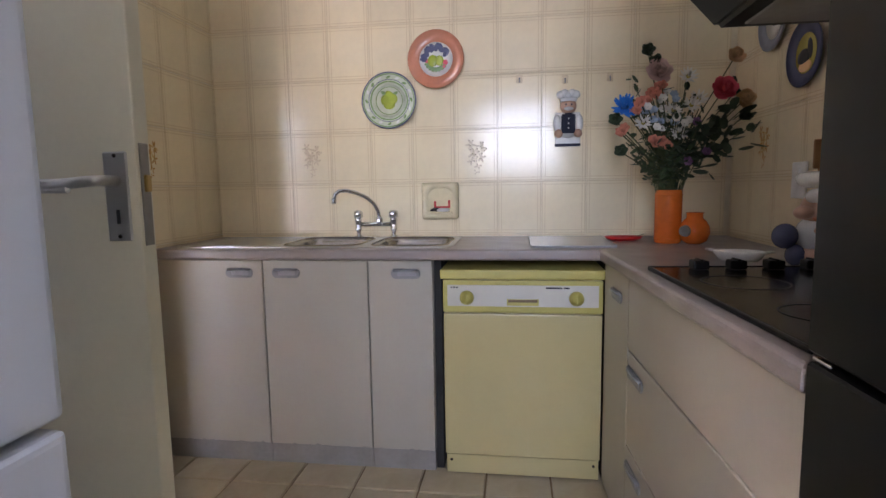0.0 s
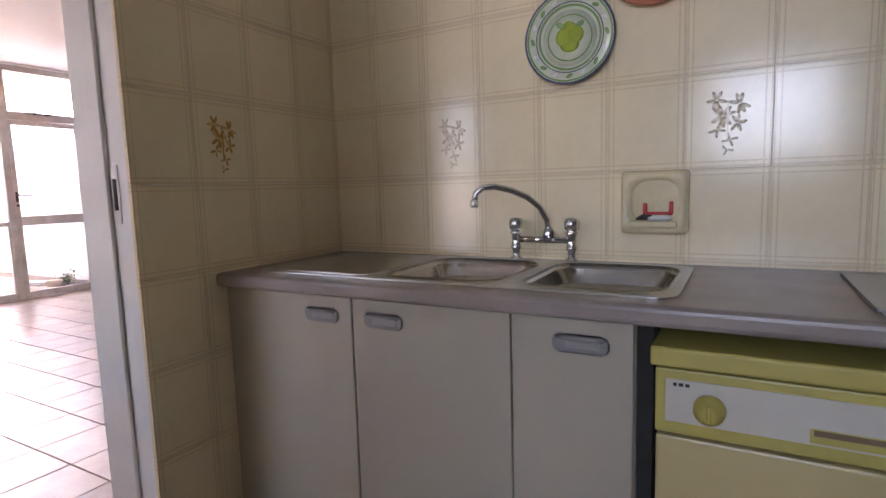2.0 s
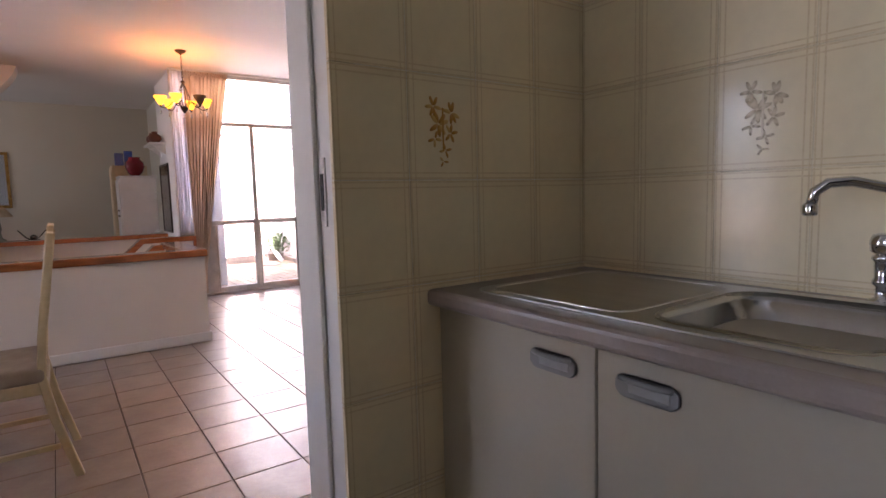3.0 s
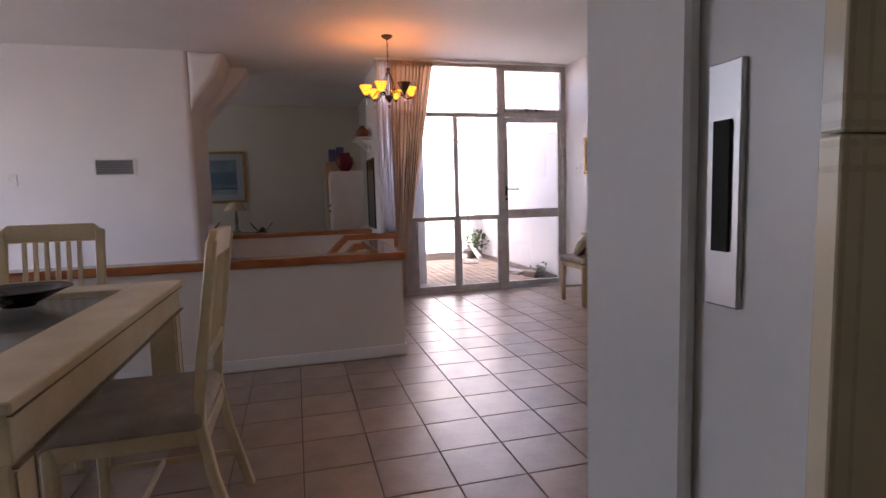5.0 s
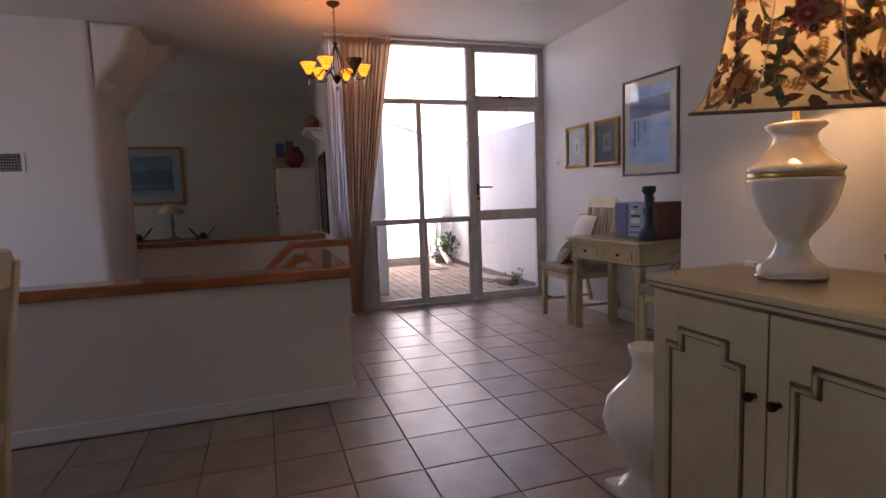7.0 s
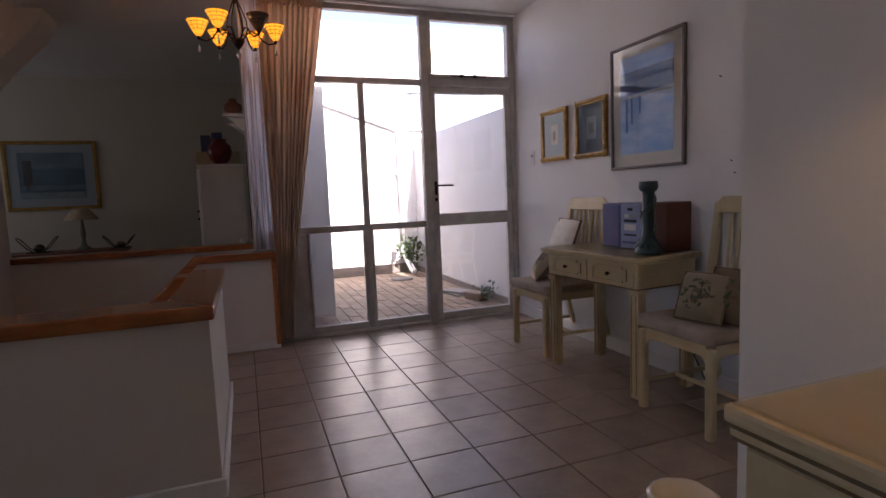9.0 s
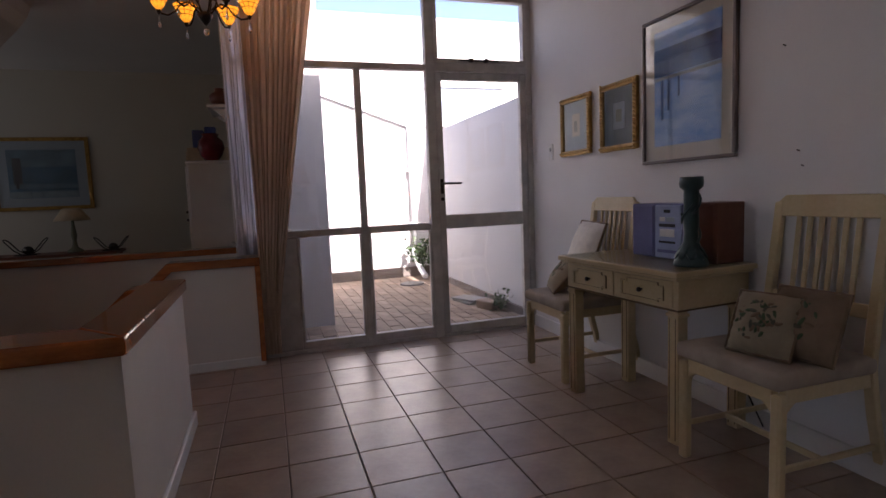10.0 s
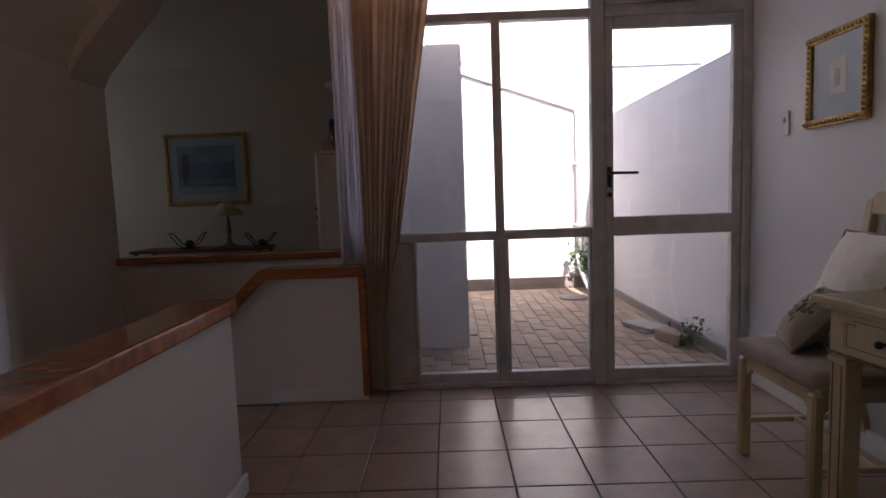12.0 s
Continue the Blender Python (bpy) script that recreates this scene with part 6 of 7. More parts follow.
for x, y in ((-2.86, 3.17), (-2.80, 3.12)):
    tg = thing("tealight_glass", "small clear glass tealight holder", "candle holder", (x, y, 0.879), group="tealights")
    bm = bmesh.new()
    lathe(bm, [(0.014, 0), (0.017, 0.02), (0.026, 0.035), (0.030, 0.055), (0.028, 0.055), (0.023, 0.036), (0.013, 0.022), (0.010, 0.02)], (0, 0, 0), 18)
    part("cup", bm, "crystal", tg)
fv_ = thing("dried_flower_vase", "slim vase with dark purple dried flowers", "vase", (-2.35, 3.10, 0.879))
bm = bmesh.new()
lathe(bm, [(0.04, 0), (0.05, 0.03), (0.055, 0.09), (0.03, 0.17), (0.035, 0.20), (0.03, 0.20), (0.025, 0.17)], (0, 0, 0), 20)
part("body", bm, "porcelain", fv_)
RR = random.Random(5)
for k in range(12):
    tip = (RR.uniform(-0.34, 0.1), RR.uniform(-0.16, 0.04), RR.uniform(0.30, 0.50))
    bm = bmesh.new()
    tube(bm, [(0, 0, 0.1), (tip[0] * 0.3, tip[1] * 0.3, tip[2] * 0.7), tip], 0.0015, 5)
    st = part("stem", bm, "stem", fv_)
    for j in range(7):
        bm = bmesh.new()
        ball(bm, (tip[0] + RR.uniform(-0.025, 0.025), tip[1] + RR.uniform(-0.025, 0.025), tip[2] + RR.uniform(-0.025, 0.02)), 0.008, 6)
        part("flower_head", bm, "mauve petal", st)
pl = thing("lamp_plug", "white lamp flex with an inline switch on the sideboard", "cable", (0, 0, 0.8795))
bm = bmesh.new()
tube(bm, [(-3.0, 3.1, 0.004), (-3.08, 3.17, 0.004), (-3.17, 3.10, 0.004), (-3.21, 3.05, 0.004), (-3.27, 3.09, 0.004)], 0.003, 6)
part("flex", bm, "shade lining", pl)
part("switch", BM(((-3.19, 3.06, 0.0), (-3.15, 3.08, 0.014)), bevel=0.003), "white plastic", pl)

# floor vase
fvz = thing("floor_vase", "glossy white ceramic floor vase with raised leaves", "vase", (-3.55, 3.02, 0))
bm = bmesh.new()
lathe(bm, [(0.115, 0.0), (0.122, 0.01), (0.118, 0.03), (0.085, 0.055), (0.065, 0.085), (0.070, 0.12), (0.105, 0.17), (0.145, 0.24), (0.158, 0.31), (0.148, 0.37), (0.115, 0.42), (0.075, 0.455), (0.056, 0.49), (0.054, 0.53), (0.064, 0.565), (0.068, 0.58), (0.056, 0.585), (0.045, 0.55), (0.045, 0.50)], (0, 0, 0), 84)
for v in bm.verts:
    a = math.atan2(v.co.y, v.co.x)
    f = max(0.0, 1 - ((v.co.z - 0.29) / 0.14) ** 2)
    g = 1 + 0.12 * f * abs(math.cos(3.5 * a + 5 * v.co.z)) + 0.03 * f * math.cos(15 * a - 22 * v.co.z) + 0.10 * math.exp(-((v.co.z - 0.56) / 0.03) ** 2) * abs(math.cos(3 * a)) + 0.25 * math.exp(-((v.co.z - 0.045) / 0.025) ** 2) * abs(math.cos(2 * a))
    v.co.x, v.co.y = v.co.x * g, v.co.y * g
bm.transform(Matrix.Diagonal((0.83, 0.83, 0.96, 1)))
part("glazed_body", bm, "porcelain", fvz)
part("foot_block", BM(((-0.105, -0.105, 0.0), (0.105, 0.105, 0.035)), bevel=0.012, seg=3), "porcelain", fvz)

# ---- chandelier ----
CX, CY = -6.3, 2.38
ch = thing("chandelier", "dark bronze chandelier with amber stained-glass cups and crystal drops", "chandelier", (CX, CY, CEIL))
bm = bmesh.new()
lathe(bm, [(0.062, 0.0), (0.062, -0.008), (0.045, -0.022), (0.018, -0.032), (0.008, -0.04)], (0, 0, 0), 24)
bm.normal_update()
bmesh.ops.recalc_face_normals(bm, faces=bm.faces)
part("ceiling_rose", bm, "dark_metal", ch)
for k in range(9):
    bm = bmesh.new()
    m = pose(0, 0, -0.055 - 0.026 * k, 0, 0, 90 * (k % 2))
    tube(bm, [m @ Vector((0.009 * math.cos(a), 0, 0.017 * math.sin(a))) for a in [2 * math.pi * i / 12 for i in range(13)]], 0.0025, 6)
    part("chain_link", bm, "dark_metal", ch)
bm = bmesh.new()
lathe(bm, [(0.004, -0.275), (0.020, -0.285), (0.026, -0.295), (0.012, -0.305), (0.010, -0.325), (0.014, -0.33)], (0, 0, 0), 16)
bmesh.ops.recalc_face_normals(bm, faces=bm.faces)
part("crown", bm, "dark_metal", ch)
bm = bmesh.new()
lathe(bm, [(0.004, -0.585), (0.014, -0.575), (0.032, -0.555), (0.045, -0.535), (0.030, -0.525), (0.010, -0.515)], (0, 0, 0), 20)
part("lower_hub", bm, "dark_metal", ch)
for k in range(6):
    a = 2 * math.pi * (k / 6) + 0.55
    u = Vector((math.cos(a), math.sin(a), 0))

    def P(r, z):
        return u * r + Vector((0, 0, z))
    bm = bmesh.new()
    tube(bm, [P(0.012, -0.31), P(0.035, -0.36), P(0.062, -0.42), P(0.068, -0.47), P(0.045, -0.515), P(0.020, -0.53)], 0.0045, 6)
    part("scroll", bm, "dark_metal", ch)
    bm = bmesh.new()
    tube(bm, [P(0.03, -0.535), P(0.055, -0.50), P(0.09, -0.478), P(0.13, -0.49), P(0.16, -0.525), P(0.20, -0.545), P(0.235, -0.54), P(0.25, -0.525)], 0.005, 6)
    arm = part("arm", bm, "dark_metal", ch)
    c0 = P(0.25, 0)
    lit_ = k != 0
    bm = bmesh.new()
    lathe(bm, [(0.012, -0.525), (0.030, -0.505), (0.052, -0.470), (0.070, -0.440), (0.067, -0.440), (0.049, -0.468), (0.028, -0.500), (0.011, -0.518)], c0, 18)
    cup = part("glass_cup", bm, "lit_glass" if lit_ else "unlit_glass", ch, "lit amber stained-glass cup" if lit_ else "unlit brown stained-glass cup")
    bm = bmesh.new()
    for q in range(10):
        b_ = 2 * math.pi * q / 10
        w = Vector((math.cos(b_), math.sin(b_), 0))
        tube(bm, [c0 + w * 0.014 + Vector((0, 0, -0.524)), c0 + w * 0.0535 + Vector((0, 0, -0.470)), c0 + w * 0.0715 + Vector((0, 0, -0.439))], 0.0016, 4)
    for r, z in ((0.0715, -0.439), (0.0635, -0.453), (0.0535, -0.470), (0.042, -0.488)):
        tube(bm, [c0 + Vector((r * math.cos(t_), r * math.sin(t_), z)) for t_ in [2 * math.pi * i / 18 for i in range(19)]], 0.0016, 4)
    part("leading", bm, "dark_metal", cup, "dark lead lines")
    bm = bmesh.new()
    lathe(bm, [(0.003, -0.545), (0.010, -0.535), (0.014, -0.522), (0.012, -0.515)], c0, 10)
    part("cup_holder", bm, "dark_metal", arm)
    for dz_ in (0.0,):
        bm = bmesh.new()
        lathe(bm, [(0.001, -0.555), (0.004, -0.562), (0.003, -0.568), (0.007, -0.585), (0.009, -0.594), (0.006, -0.603), (0.001, -0.606)], c0, 8)
        bmesh.ops.recalc_face_normals(bm, faces=bm.faces)
        part("crystal_drop", bm, "crystal", arm, "clear crystal drop")
    if lit_:
        bulb("chandelier_bulb", tuple(Vector((CX, CY, CEIL)) + c0 * 0.84 + Vector((0, 0, -0.438))), 0.18, (1.0, 0.50, 0.16), 0.02)
bm = bmesh.new()
ball(bm, (0, 0, -0.615), 0.017, 10)
part("crystal_ball", bm, "crystal", ch, "clear crystal ball")
for piece in ch.children_recursive:
    piece.data.transform(Matrix.Diagonal((0.84, 0.84, 1.03, 1)))

# ---- writing desk ----
dk = thing("writing_desk", "cream lacquered writing desk with two moulded drawers", "desk", (-5.41, 4.335, 0), rz=5)
part("desk_top", BM(((-0.40, -0.245, 0.715), (0.40, 0.22, 0.738)), bevel=0.005, seg=2), "cream", dk)
part("top_moulding", BM(((-0.385, -0.23, 0.700), (0.385, 0.215, 0.715)), bevel=0.004), "cream", dk)
part("glaze_line", BM(((-0.392, -0.237, 0.7135), (0.392, 0.216, 0.7165))), "cream_line", dk)
part("glass_top", BM(((-0.385, -0.23, 0.7385), (0.385, 0.215, 0.744)), bevel=0.001), M["table_glass"], dk, "protective glass sheet")
part("apron", BM(((-0.37, -0.205, 0.575), (0.37, 0.205, 0.700)), bevel=0.003), "cream", dk)
part("lower_line", BM(((-0.375, -0.212, 0.570), (0.375, 0.21, 0.577)), bevel=0.002), "cream_line", dk)
for sx in (-1, 1):
    d = part("drawer", BM(((sx * 0.178 - 0.170, -0.214, 0.583), (sx * 0.178 + 0.170, -0.205, 0.696)), bevel=0.002), "cream", dk)
    h = 0.125
    o = [(-h, 0.602), (h - 0.03, 0.602), (h - 0.03, 0.612), (h, 0.612), (h, 0.667), (h - 0.03, 0.667), (h - 0.03, 0.679), (-h + 0.03, 0.679), (-h + 0.03, 0.667), (-h, 0.667)]
    for k, mt, w, dd in ((0, "cream_line", 0.006, 0.004), (1, "cream", 0.005, 0.006)):
        bm = bmesh.new()
        for (x0_, a), (x1_, b_) in zip(o, o[1:] + o[:1]):
            off = 0.005 * k
            bx(bm, (sx * 0.178 + min(x0_, x1_) * (1 - off * 6) - w / 2, -0.214 - dd, min(a, b_) - w / 2), (sx * 0.178 + max(x0_, x1_) * (1 - off * 6) + w / 2, -0.214, max(a, b_) + w / 2))
        part("moulding", bm, mt, d)
    bm = bmesh.new()
    lathe(bm, [(0.005, 0), (0.005, 0.008), (0.011, 0.014), (0.010, 0.022), (0.004, 0.024)], (0, 0, 0), 12)
    bm.transform(pose(sx * 0.178, -0.214, 0.640, 90, 0, 0))
    part("knob", bm, "dark_metal", d, "small dark metal knob")
    for sy in (-1, 1):
        cx, cy = sx * 0.34, sy * 0.175
        lg = part("leg", BM(((cx - 0.028, cy - 0.028, 0.0), (cx + 0.028, cy + 0.028, 0.572)), bevel=0.003), "cream", dk)
        part("leg_collar", BM(((cx - 0.034, cy - 0.034, 0.545), (cx + 0.034, cy + 0.034, 0.560)), bevel=0.003), "cream", lg)
        for a in (-0.016, 0.016):
            part("leg_line", BM(((cx + a - 0.002, cy - 0.0295, 0.02), (cx + a + 0.002, cy - 0.0275, 0.54))), "cream_line", lg)
DZ = 0.7445


def on_desk(x, y):
    p = pose(-5.41, 4.335, 0, 0, 0, 5) @ Vector((x, y, DZ))
    return (p.x, p.y, p.z)


ra = thing("hifi_unit", "violet compact hi-fi with a pale control panel", "stereo", on_desk(0.105, 0.06), rz=3)
part("case", BM(((-0.085, -0.04, 0), (0.085, 0.13, 0.255)), bevel=0.006, seg=2), "radio violet", ra)
fp = part("front_panel", BM(((-0.080, -0.052, 0.004), (0.080, -0.04, 0.25)), bevel=0.004), "radio panel", ra, "pale blue control panel")
for x0, x1, z0, z1, mt in ((-0.05, 0.05, 0.15, 0.165, "ink"), (-0.045, -0.012, 0.175, 0.195, "white plastic"), (-0.005, 0.045, 0.175, 0.195, "mount pale blue"), (-0.045, 0.045, 0.105, 0.14, "white plastic"), (-0.05, 0.05, 0.075, 0.085, "ink"), (-0.06, 0.06, 0.03, 0.045, "radio violet"), (-0.02, 0.02, 0.215, 0.23, "ink")):
    part("control", BM(((x0, -0.055, z0), (x1, -0.052, z1)), bevel=0.001), mt, fp)
for x, mt, lab, hh in ((-0.07, "radio violet", "violet loudspeaker on the writing desk", 0.255), (0.275, "speaker wood", "red-brown wooden loudspeaker on the writing desk", 0.26)):
    spk = thing("loudspeaker", lab, "loudspeaker", on_desk(x, 0.06), group="desk speakers", rz=3)
    part("cabinet", BM(((-0.075, -0.03, 0), (0.08, 0.13, hh)), bevel=0.004), mt, spk)
    part("grille", BM(((-0.068, -0.036, 0.008), (0.072, -0.030, hh - 0.008)), bevel=0.003), mt, spk)
ck = thing("candlestick", "dark teal bronze pillar candlestick with a leafy foot", "candlestick", on_desk(0.31, -0.07))
bm = bmesh.new()
lathe(bm, [(0.075, 0), (0.080, 0.008), (0.072, 0.03), (0.050, 0.065), (0.036, 0.10), (0.032, 0.14), (0.036, 0.18), (0.033, 0.25), (0.035, 0.30), (0.034, 0.315), (0.052, 0.330), (0.055, 0.345), (0.052, 0.372), (0.045, 0.372), (0.04, 0.35)], (0, 0, 0), 24)
bm.transform(Matrix.Diagonal((0.88, 0.88, 1, 1)))
part("shaft", bm, "teal bronze", ck)
for k in range(9):
    a = 2 * math.pi * k / 9
    bm = bmesh.new()
    petal(bm, pose(0.06 * math.cos(a), 0.06 * math.sin(a), 0.03, 0, 0, math.degrees(a) + 180) @ pose(0, 0, 0, 0, -62, 0), 0.06 + 0.03 * (k % 2), 0.02, -0.01)
    part("raised_leaf", bm, "teal bronze", ck).modifiers.new("thickness", "SOLIDIFY").thickness = 0.006
for k in range(5):
    a = 1.9 * k
    bm = bmesh.new()
    tube(bm, [(0.036 * math.cos(a + 0.5 * i), 0.036 * math.sin(a + 0.5 * i), 0.10 + 0.04 * k + 0.02 * i) for i in range(5)], 0.005, 6)
    part("raised_vine", bm, "teal bronze", ck)
cb = solo("desk_cable", tube(bmesh.new(), [(-5.10, 4.58, 0.45), (-5.12, 4.55, 0.40), (-5.16, 4.54, 0.36), (-5.15, 4.56, 0.31), (-5.10, 4.60, 0.30), (-5.10, 4.61, 0.15), (-5.0, 4.60, 0.02)], 0.004, 6), "cord", "black power cable hanging behind the desk", "cable")


# cushions
def cushion(at, rx, ry, rz, s_, mt, label, motif=None):
    c = thing("cushion", label, "cushion", at, "cushions")
    c.matrix_basis = pose(*at, rx, ry, rz)
    bm = bmesh.new()
    n = 14
    for side in (1, -1):
        g = [[bm.verts.new((s_ * (i / n - 0.5) * (1 - 0.05 * (1 - abs(2 * j / n - 1))), side * (0.055 * (max(0.0, 1 - abs(2 * i / n - 1) ** 2.6) * max(0.0, 1 - abs(2 * j / n - 1) ** 2.6)) ** 0.6 + 0.002) + 0.003 * math.sin(5 * i + 3 * j), s_ * (j / n) * (1 - 0.0))) for i in range(n + 1)] for j in range(n + 1)]
        for j in range(n):
            for i in range(n):
                f = (g[j][i], g[j][i + 1], g[j + 1][i + 1], g[j + 1][i])
                bm.faces.new(f if side < 0 else f[::-1]).smooth = True
    part("cover", bm, mt, c)
    bm = bmesh.new()
    h = s_ / 2
    tube(bm, [(-h, 0, 0), (h, 0, 0), (h, 0, s_), (-h, 0, s_), (-h, 0, 0.0)], 0.007, 6)
    part("piping", bm, "cushion brown", c)
    if motif:
        rg = random.Random(11)
        for k in range(motif):
            a, r = rg.uniform(0, 6.28), s_ * 0.30 * math.sqrt(rg.random())
            bm = bmesh.new()
            ball(bm, (0, 0, 0), s_ * 0.055, 8, (1.5, 0.40, 0.55))
            bm.transform(pose(r * math.cos(a), -0.058 + 0.16 * (r / s_) ** 2, s_ * 0.5 + r * math.sin(a), 0, rg.uniform(0, 180), 0))
            part("woven_flower", bm, rg.choice(("cushion floral", "leaf", "cushion brown")), c)
    return c


cushion((-6.11, 4.33, 0.488), -20, 0, -14, 0.42, "cushion cream", "cream cushion with a tan edge leaning on the chair")
cushion((-6.17, 4.22, 0.482), -42, 0, -22, 0.28, "cushion tan", "beige floral tapestry cushion on the chair", 34)
cushion((-4.685, 4.20, 0.484), -24, 0, 12, 0.222, "cushion tan", "tapestry cushion with a green floral spray", 46)
cushion((-4.60, 4.28, 0.484), -20, 0, 4, 0.24, "cushion brown", "brown tapestry cushion leaning on the chair back", 18)


# ---- pictures ----
def picture(name, label, x0, x1, z0, z1, wall_pose, fw, frame_mat, mount_mat, art, beads=False):
    """A framed picture in its own plane: x across, z up, facing -y."""
    p = thing(name, label, "picture")
    p.matrix_basis = wall_pose
    w, h = x1 - x0, z1 - z0
    for lo, hi in (((x0, z0), (x1, z0 + fw)), ((x0, z1 - fw), (x1, z1)), ((x0, z0 + fw), (x0 + fw, z1 - fw)), ((x1 - fw, z0 + fw), (x1, z1 - fw))):
        part("frame_bar", BM(((lo[0], -0.026, lo[1]), (hi[0], -0.002, hi[1])), bevel=0.006, seg=2), frame_mat, p)
    part("mount", BM(((x0 + fw * 0.9, -0.012, z0 + fw * 0.9), (x1 - fw * 0.9, -0.006, z1 - fw * 0.9))), mount_mat, p)
    for a, b, c, d, mt in art:
        ax0, ax1 = x0 + w * a, x0 + w * c
        az0, az1 = z0 + h * b, z0 + h * d
        part("print", BM(((ax0, -0.0135 - 0.0006 * art.index((a, b, c, d, mt)), az0), (ax1, -0.011, az1))), mt, p)
    if beads:
        n = int((2 * (w + h)) / 0.022)
        for k in range(n):
            t_ = k / n * 2 * (w + h)
            if t_ < w:
                q = (x0 + t_, z0 + fw / 2)
            elif t_ < w + h:
                q = (x1 - fw / 2, z0 + t_ - w)
            elif t_ < 2 * w + h:
                q = (x1 - (t_ - w - h), z1 - fw / 2)
            else:
                q = (x0 + fw / 2, z1 - (t_ - 2 * w - h))
            bm = bmesh.new()
            ball(bm, (0, 0, 0), 0.009, 6, (1.5, 0.8, 0.8))
            bm.transform(pose(q[0], -0.027, q[1], 0, 35, 0))
            part("rope_bead", bm, frame_mat, p)
    part("glass", BM(((x0 + fw, -0.018, z0 + fw), (x1 - fw, -0.0165, z1 - fw))), M["glass"], p).visible_shadow = False
    return p


W1 = pose(0, 4.62, 0)
picture("large_picture", "large blue seascape print in a brown frame", -5.79, -5.17, 1.20, 1.95, W1, 0.018, "frame walnut", "mount cream",
        [(0.14, 0.12, 0.86, 0.90, "blue wash"), (0.14, 0.60, 0.86, 0.78, "blue wash dark"), (0.22, 0.30, 0.25, 0.66, "blue wash dark"), (0.30, 0.36, 0.32, 0.66, "blue wash dark"), (0.42, 0.44, 0.435, 0.62, "blue wash dark"), (0.14, 0.57, 0.86, 0.59, "mount pale blue"), (0.14, 0.70, 0.86, 0.74, "blue wash dark")])
picture("small_picture", "small print with a pale blue mount in a gilt rope frame", -6.66, -6.30, 1.31, 1.70, W1, 0.035, "gold", "mount pale blue", [(0.38, 0.32, 0.64, 0.70, "mount cream"), (0.46, 0.40, 0.55, 0.58, "sage ink")], True)
picture("small_picture", "small print with a dark mount in a gilt rope frame", -6.19, -5.84, 1.30, 1.70, W1, 0.035, "gold", "mount grey blue", [(0.36, 0.32, 0.66, 0.70, "mount pale blue"), (0.43, 0.42, 0.59, 0.60, "sage ink")], True)
picture("sea_painting", "dim blue seascape painting in a gilt frame", -0.13, 0.78, 1.09, 1.87, pose(FX, 0, 0, 0, 0, 90), 0.04, "gold", "mount pale blue",
        [(0.15, 0.17, 0.85, 0.83, "sea picture"), (0.155, 0.60, 0.845, 0.825, "sea picture pale"), (0.155, 0.30, 0.845, 0.36, "sea picture pale"), (0.155, 0.175, 0.845, 0.26, "sea picture foam"), (0.2, 0.36, 0.29, 0.72, "ink"), (0.22, 0.30, 0.25, 0.50, "ink")])
for x, z in ((-4.95, 1.62), (-4.88, 1.20), (-4.86, 1.14)):
    bm = bmesh.new()
    tube(bm, [(0, 0, 0), (0, -0.014, 0.004)], 0.0025, 6)
    solo("wall_nail", bm, "dark_metal", "bare nail sticking out of the plaster wall", "nail", "wall nails", at=(x, 4.62, z))

# ---- far sitting room ----
wc = thing("tall_cabinet", "tall plain white cabinet in the far room", "cabinet", (-8.45, 2.2, 0))
part("body", BM(((-0.42, -0.235, 0.0), (0.0, 0.175, 1.44)), bevel=0.004), "trim", wc)
part("top", BM(((-0.43, -0.245, 1.44), (0.01, 0.185, 1.465)), bevel=0.004), "trim", wc)
part("door", BM(((-0.40, -0.255, 0.1), (-0.02, -0.236, 1.42)), bevel=0.003), "trim", wc)
for z in (0.95, 1.02):
    bm = bmesh.new()
    ball(bm, (-0.06, -0.268, z), 0.013, 8)
    part("knob", bm, "dark_metal", wc)
c2 = thing("box_shelf", "beige storage box unit behind the white cabinet", "cabinet", (-9.0, 2.2, 0))
part("body", BM(((-0.2, -0.28, 0.0), (0.1, 0.14, 1.62)), bevel=0.004), "shade lining", c2)
part("front", BM(((-0.19, -0.292, 0.05), (0.09, -0.281, 1.58)), bevel=0.002), "shade lining", c2)
mv = thing("maroon_vase", "rounded maroon glazed vase on the cabinet", "vase", (-8.60, 2.16, 1.465))
bm = bmesh.new()
lathe(bm, [(0.05, 0), (0.09, 0.05), (0.115, 0.12), (0.105, 0.18), (0.065, 0.22), (0.075, 0.245), (0.06, 0.245), (0.05, 0.22)], (0, 0, 0), 24)
part("body", bm, "maroon glaze", mv)
bt = thing("blue_tins", "blue tin box on the storage unit", "tin", (-9.0, 2.1, 1.62))
for k, (y, h) in enumerate(((-0.08, 0.17), (0.03, 0.20))):
    part("tin", BM(((-0.05, y - 0.05, 0), (0.05, y + 0.05, h)), bevel=0.006), "blue tin", bt)
shf = thing("wall_shelf", "small white bracket shelf with dark pots", "shelf", (-7.93, 2.41, 1.80))
part("board", BM(((-0.25, -0.18, 0), (0.25, -0.001, 0.025)), bevel=0.003), "trim", shf)
for x in (-0.18, 0.18):
    bm = bmesh.new()
    prism(bm, [(-0.001, -0.12), (-0.15, -0.001), (-0.001, -0.001)], "x", x - 0.01, x + 0.01)
    part("bracket", bm, "trim", shf)
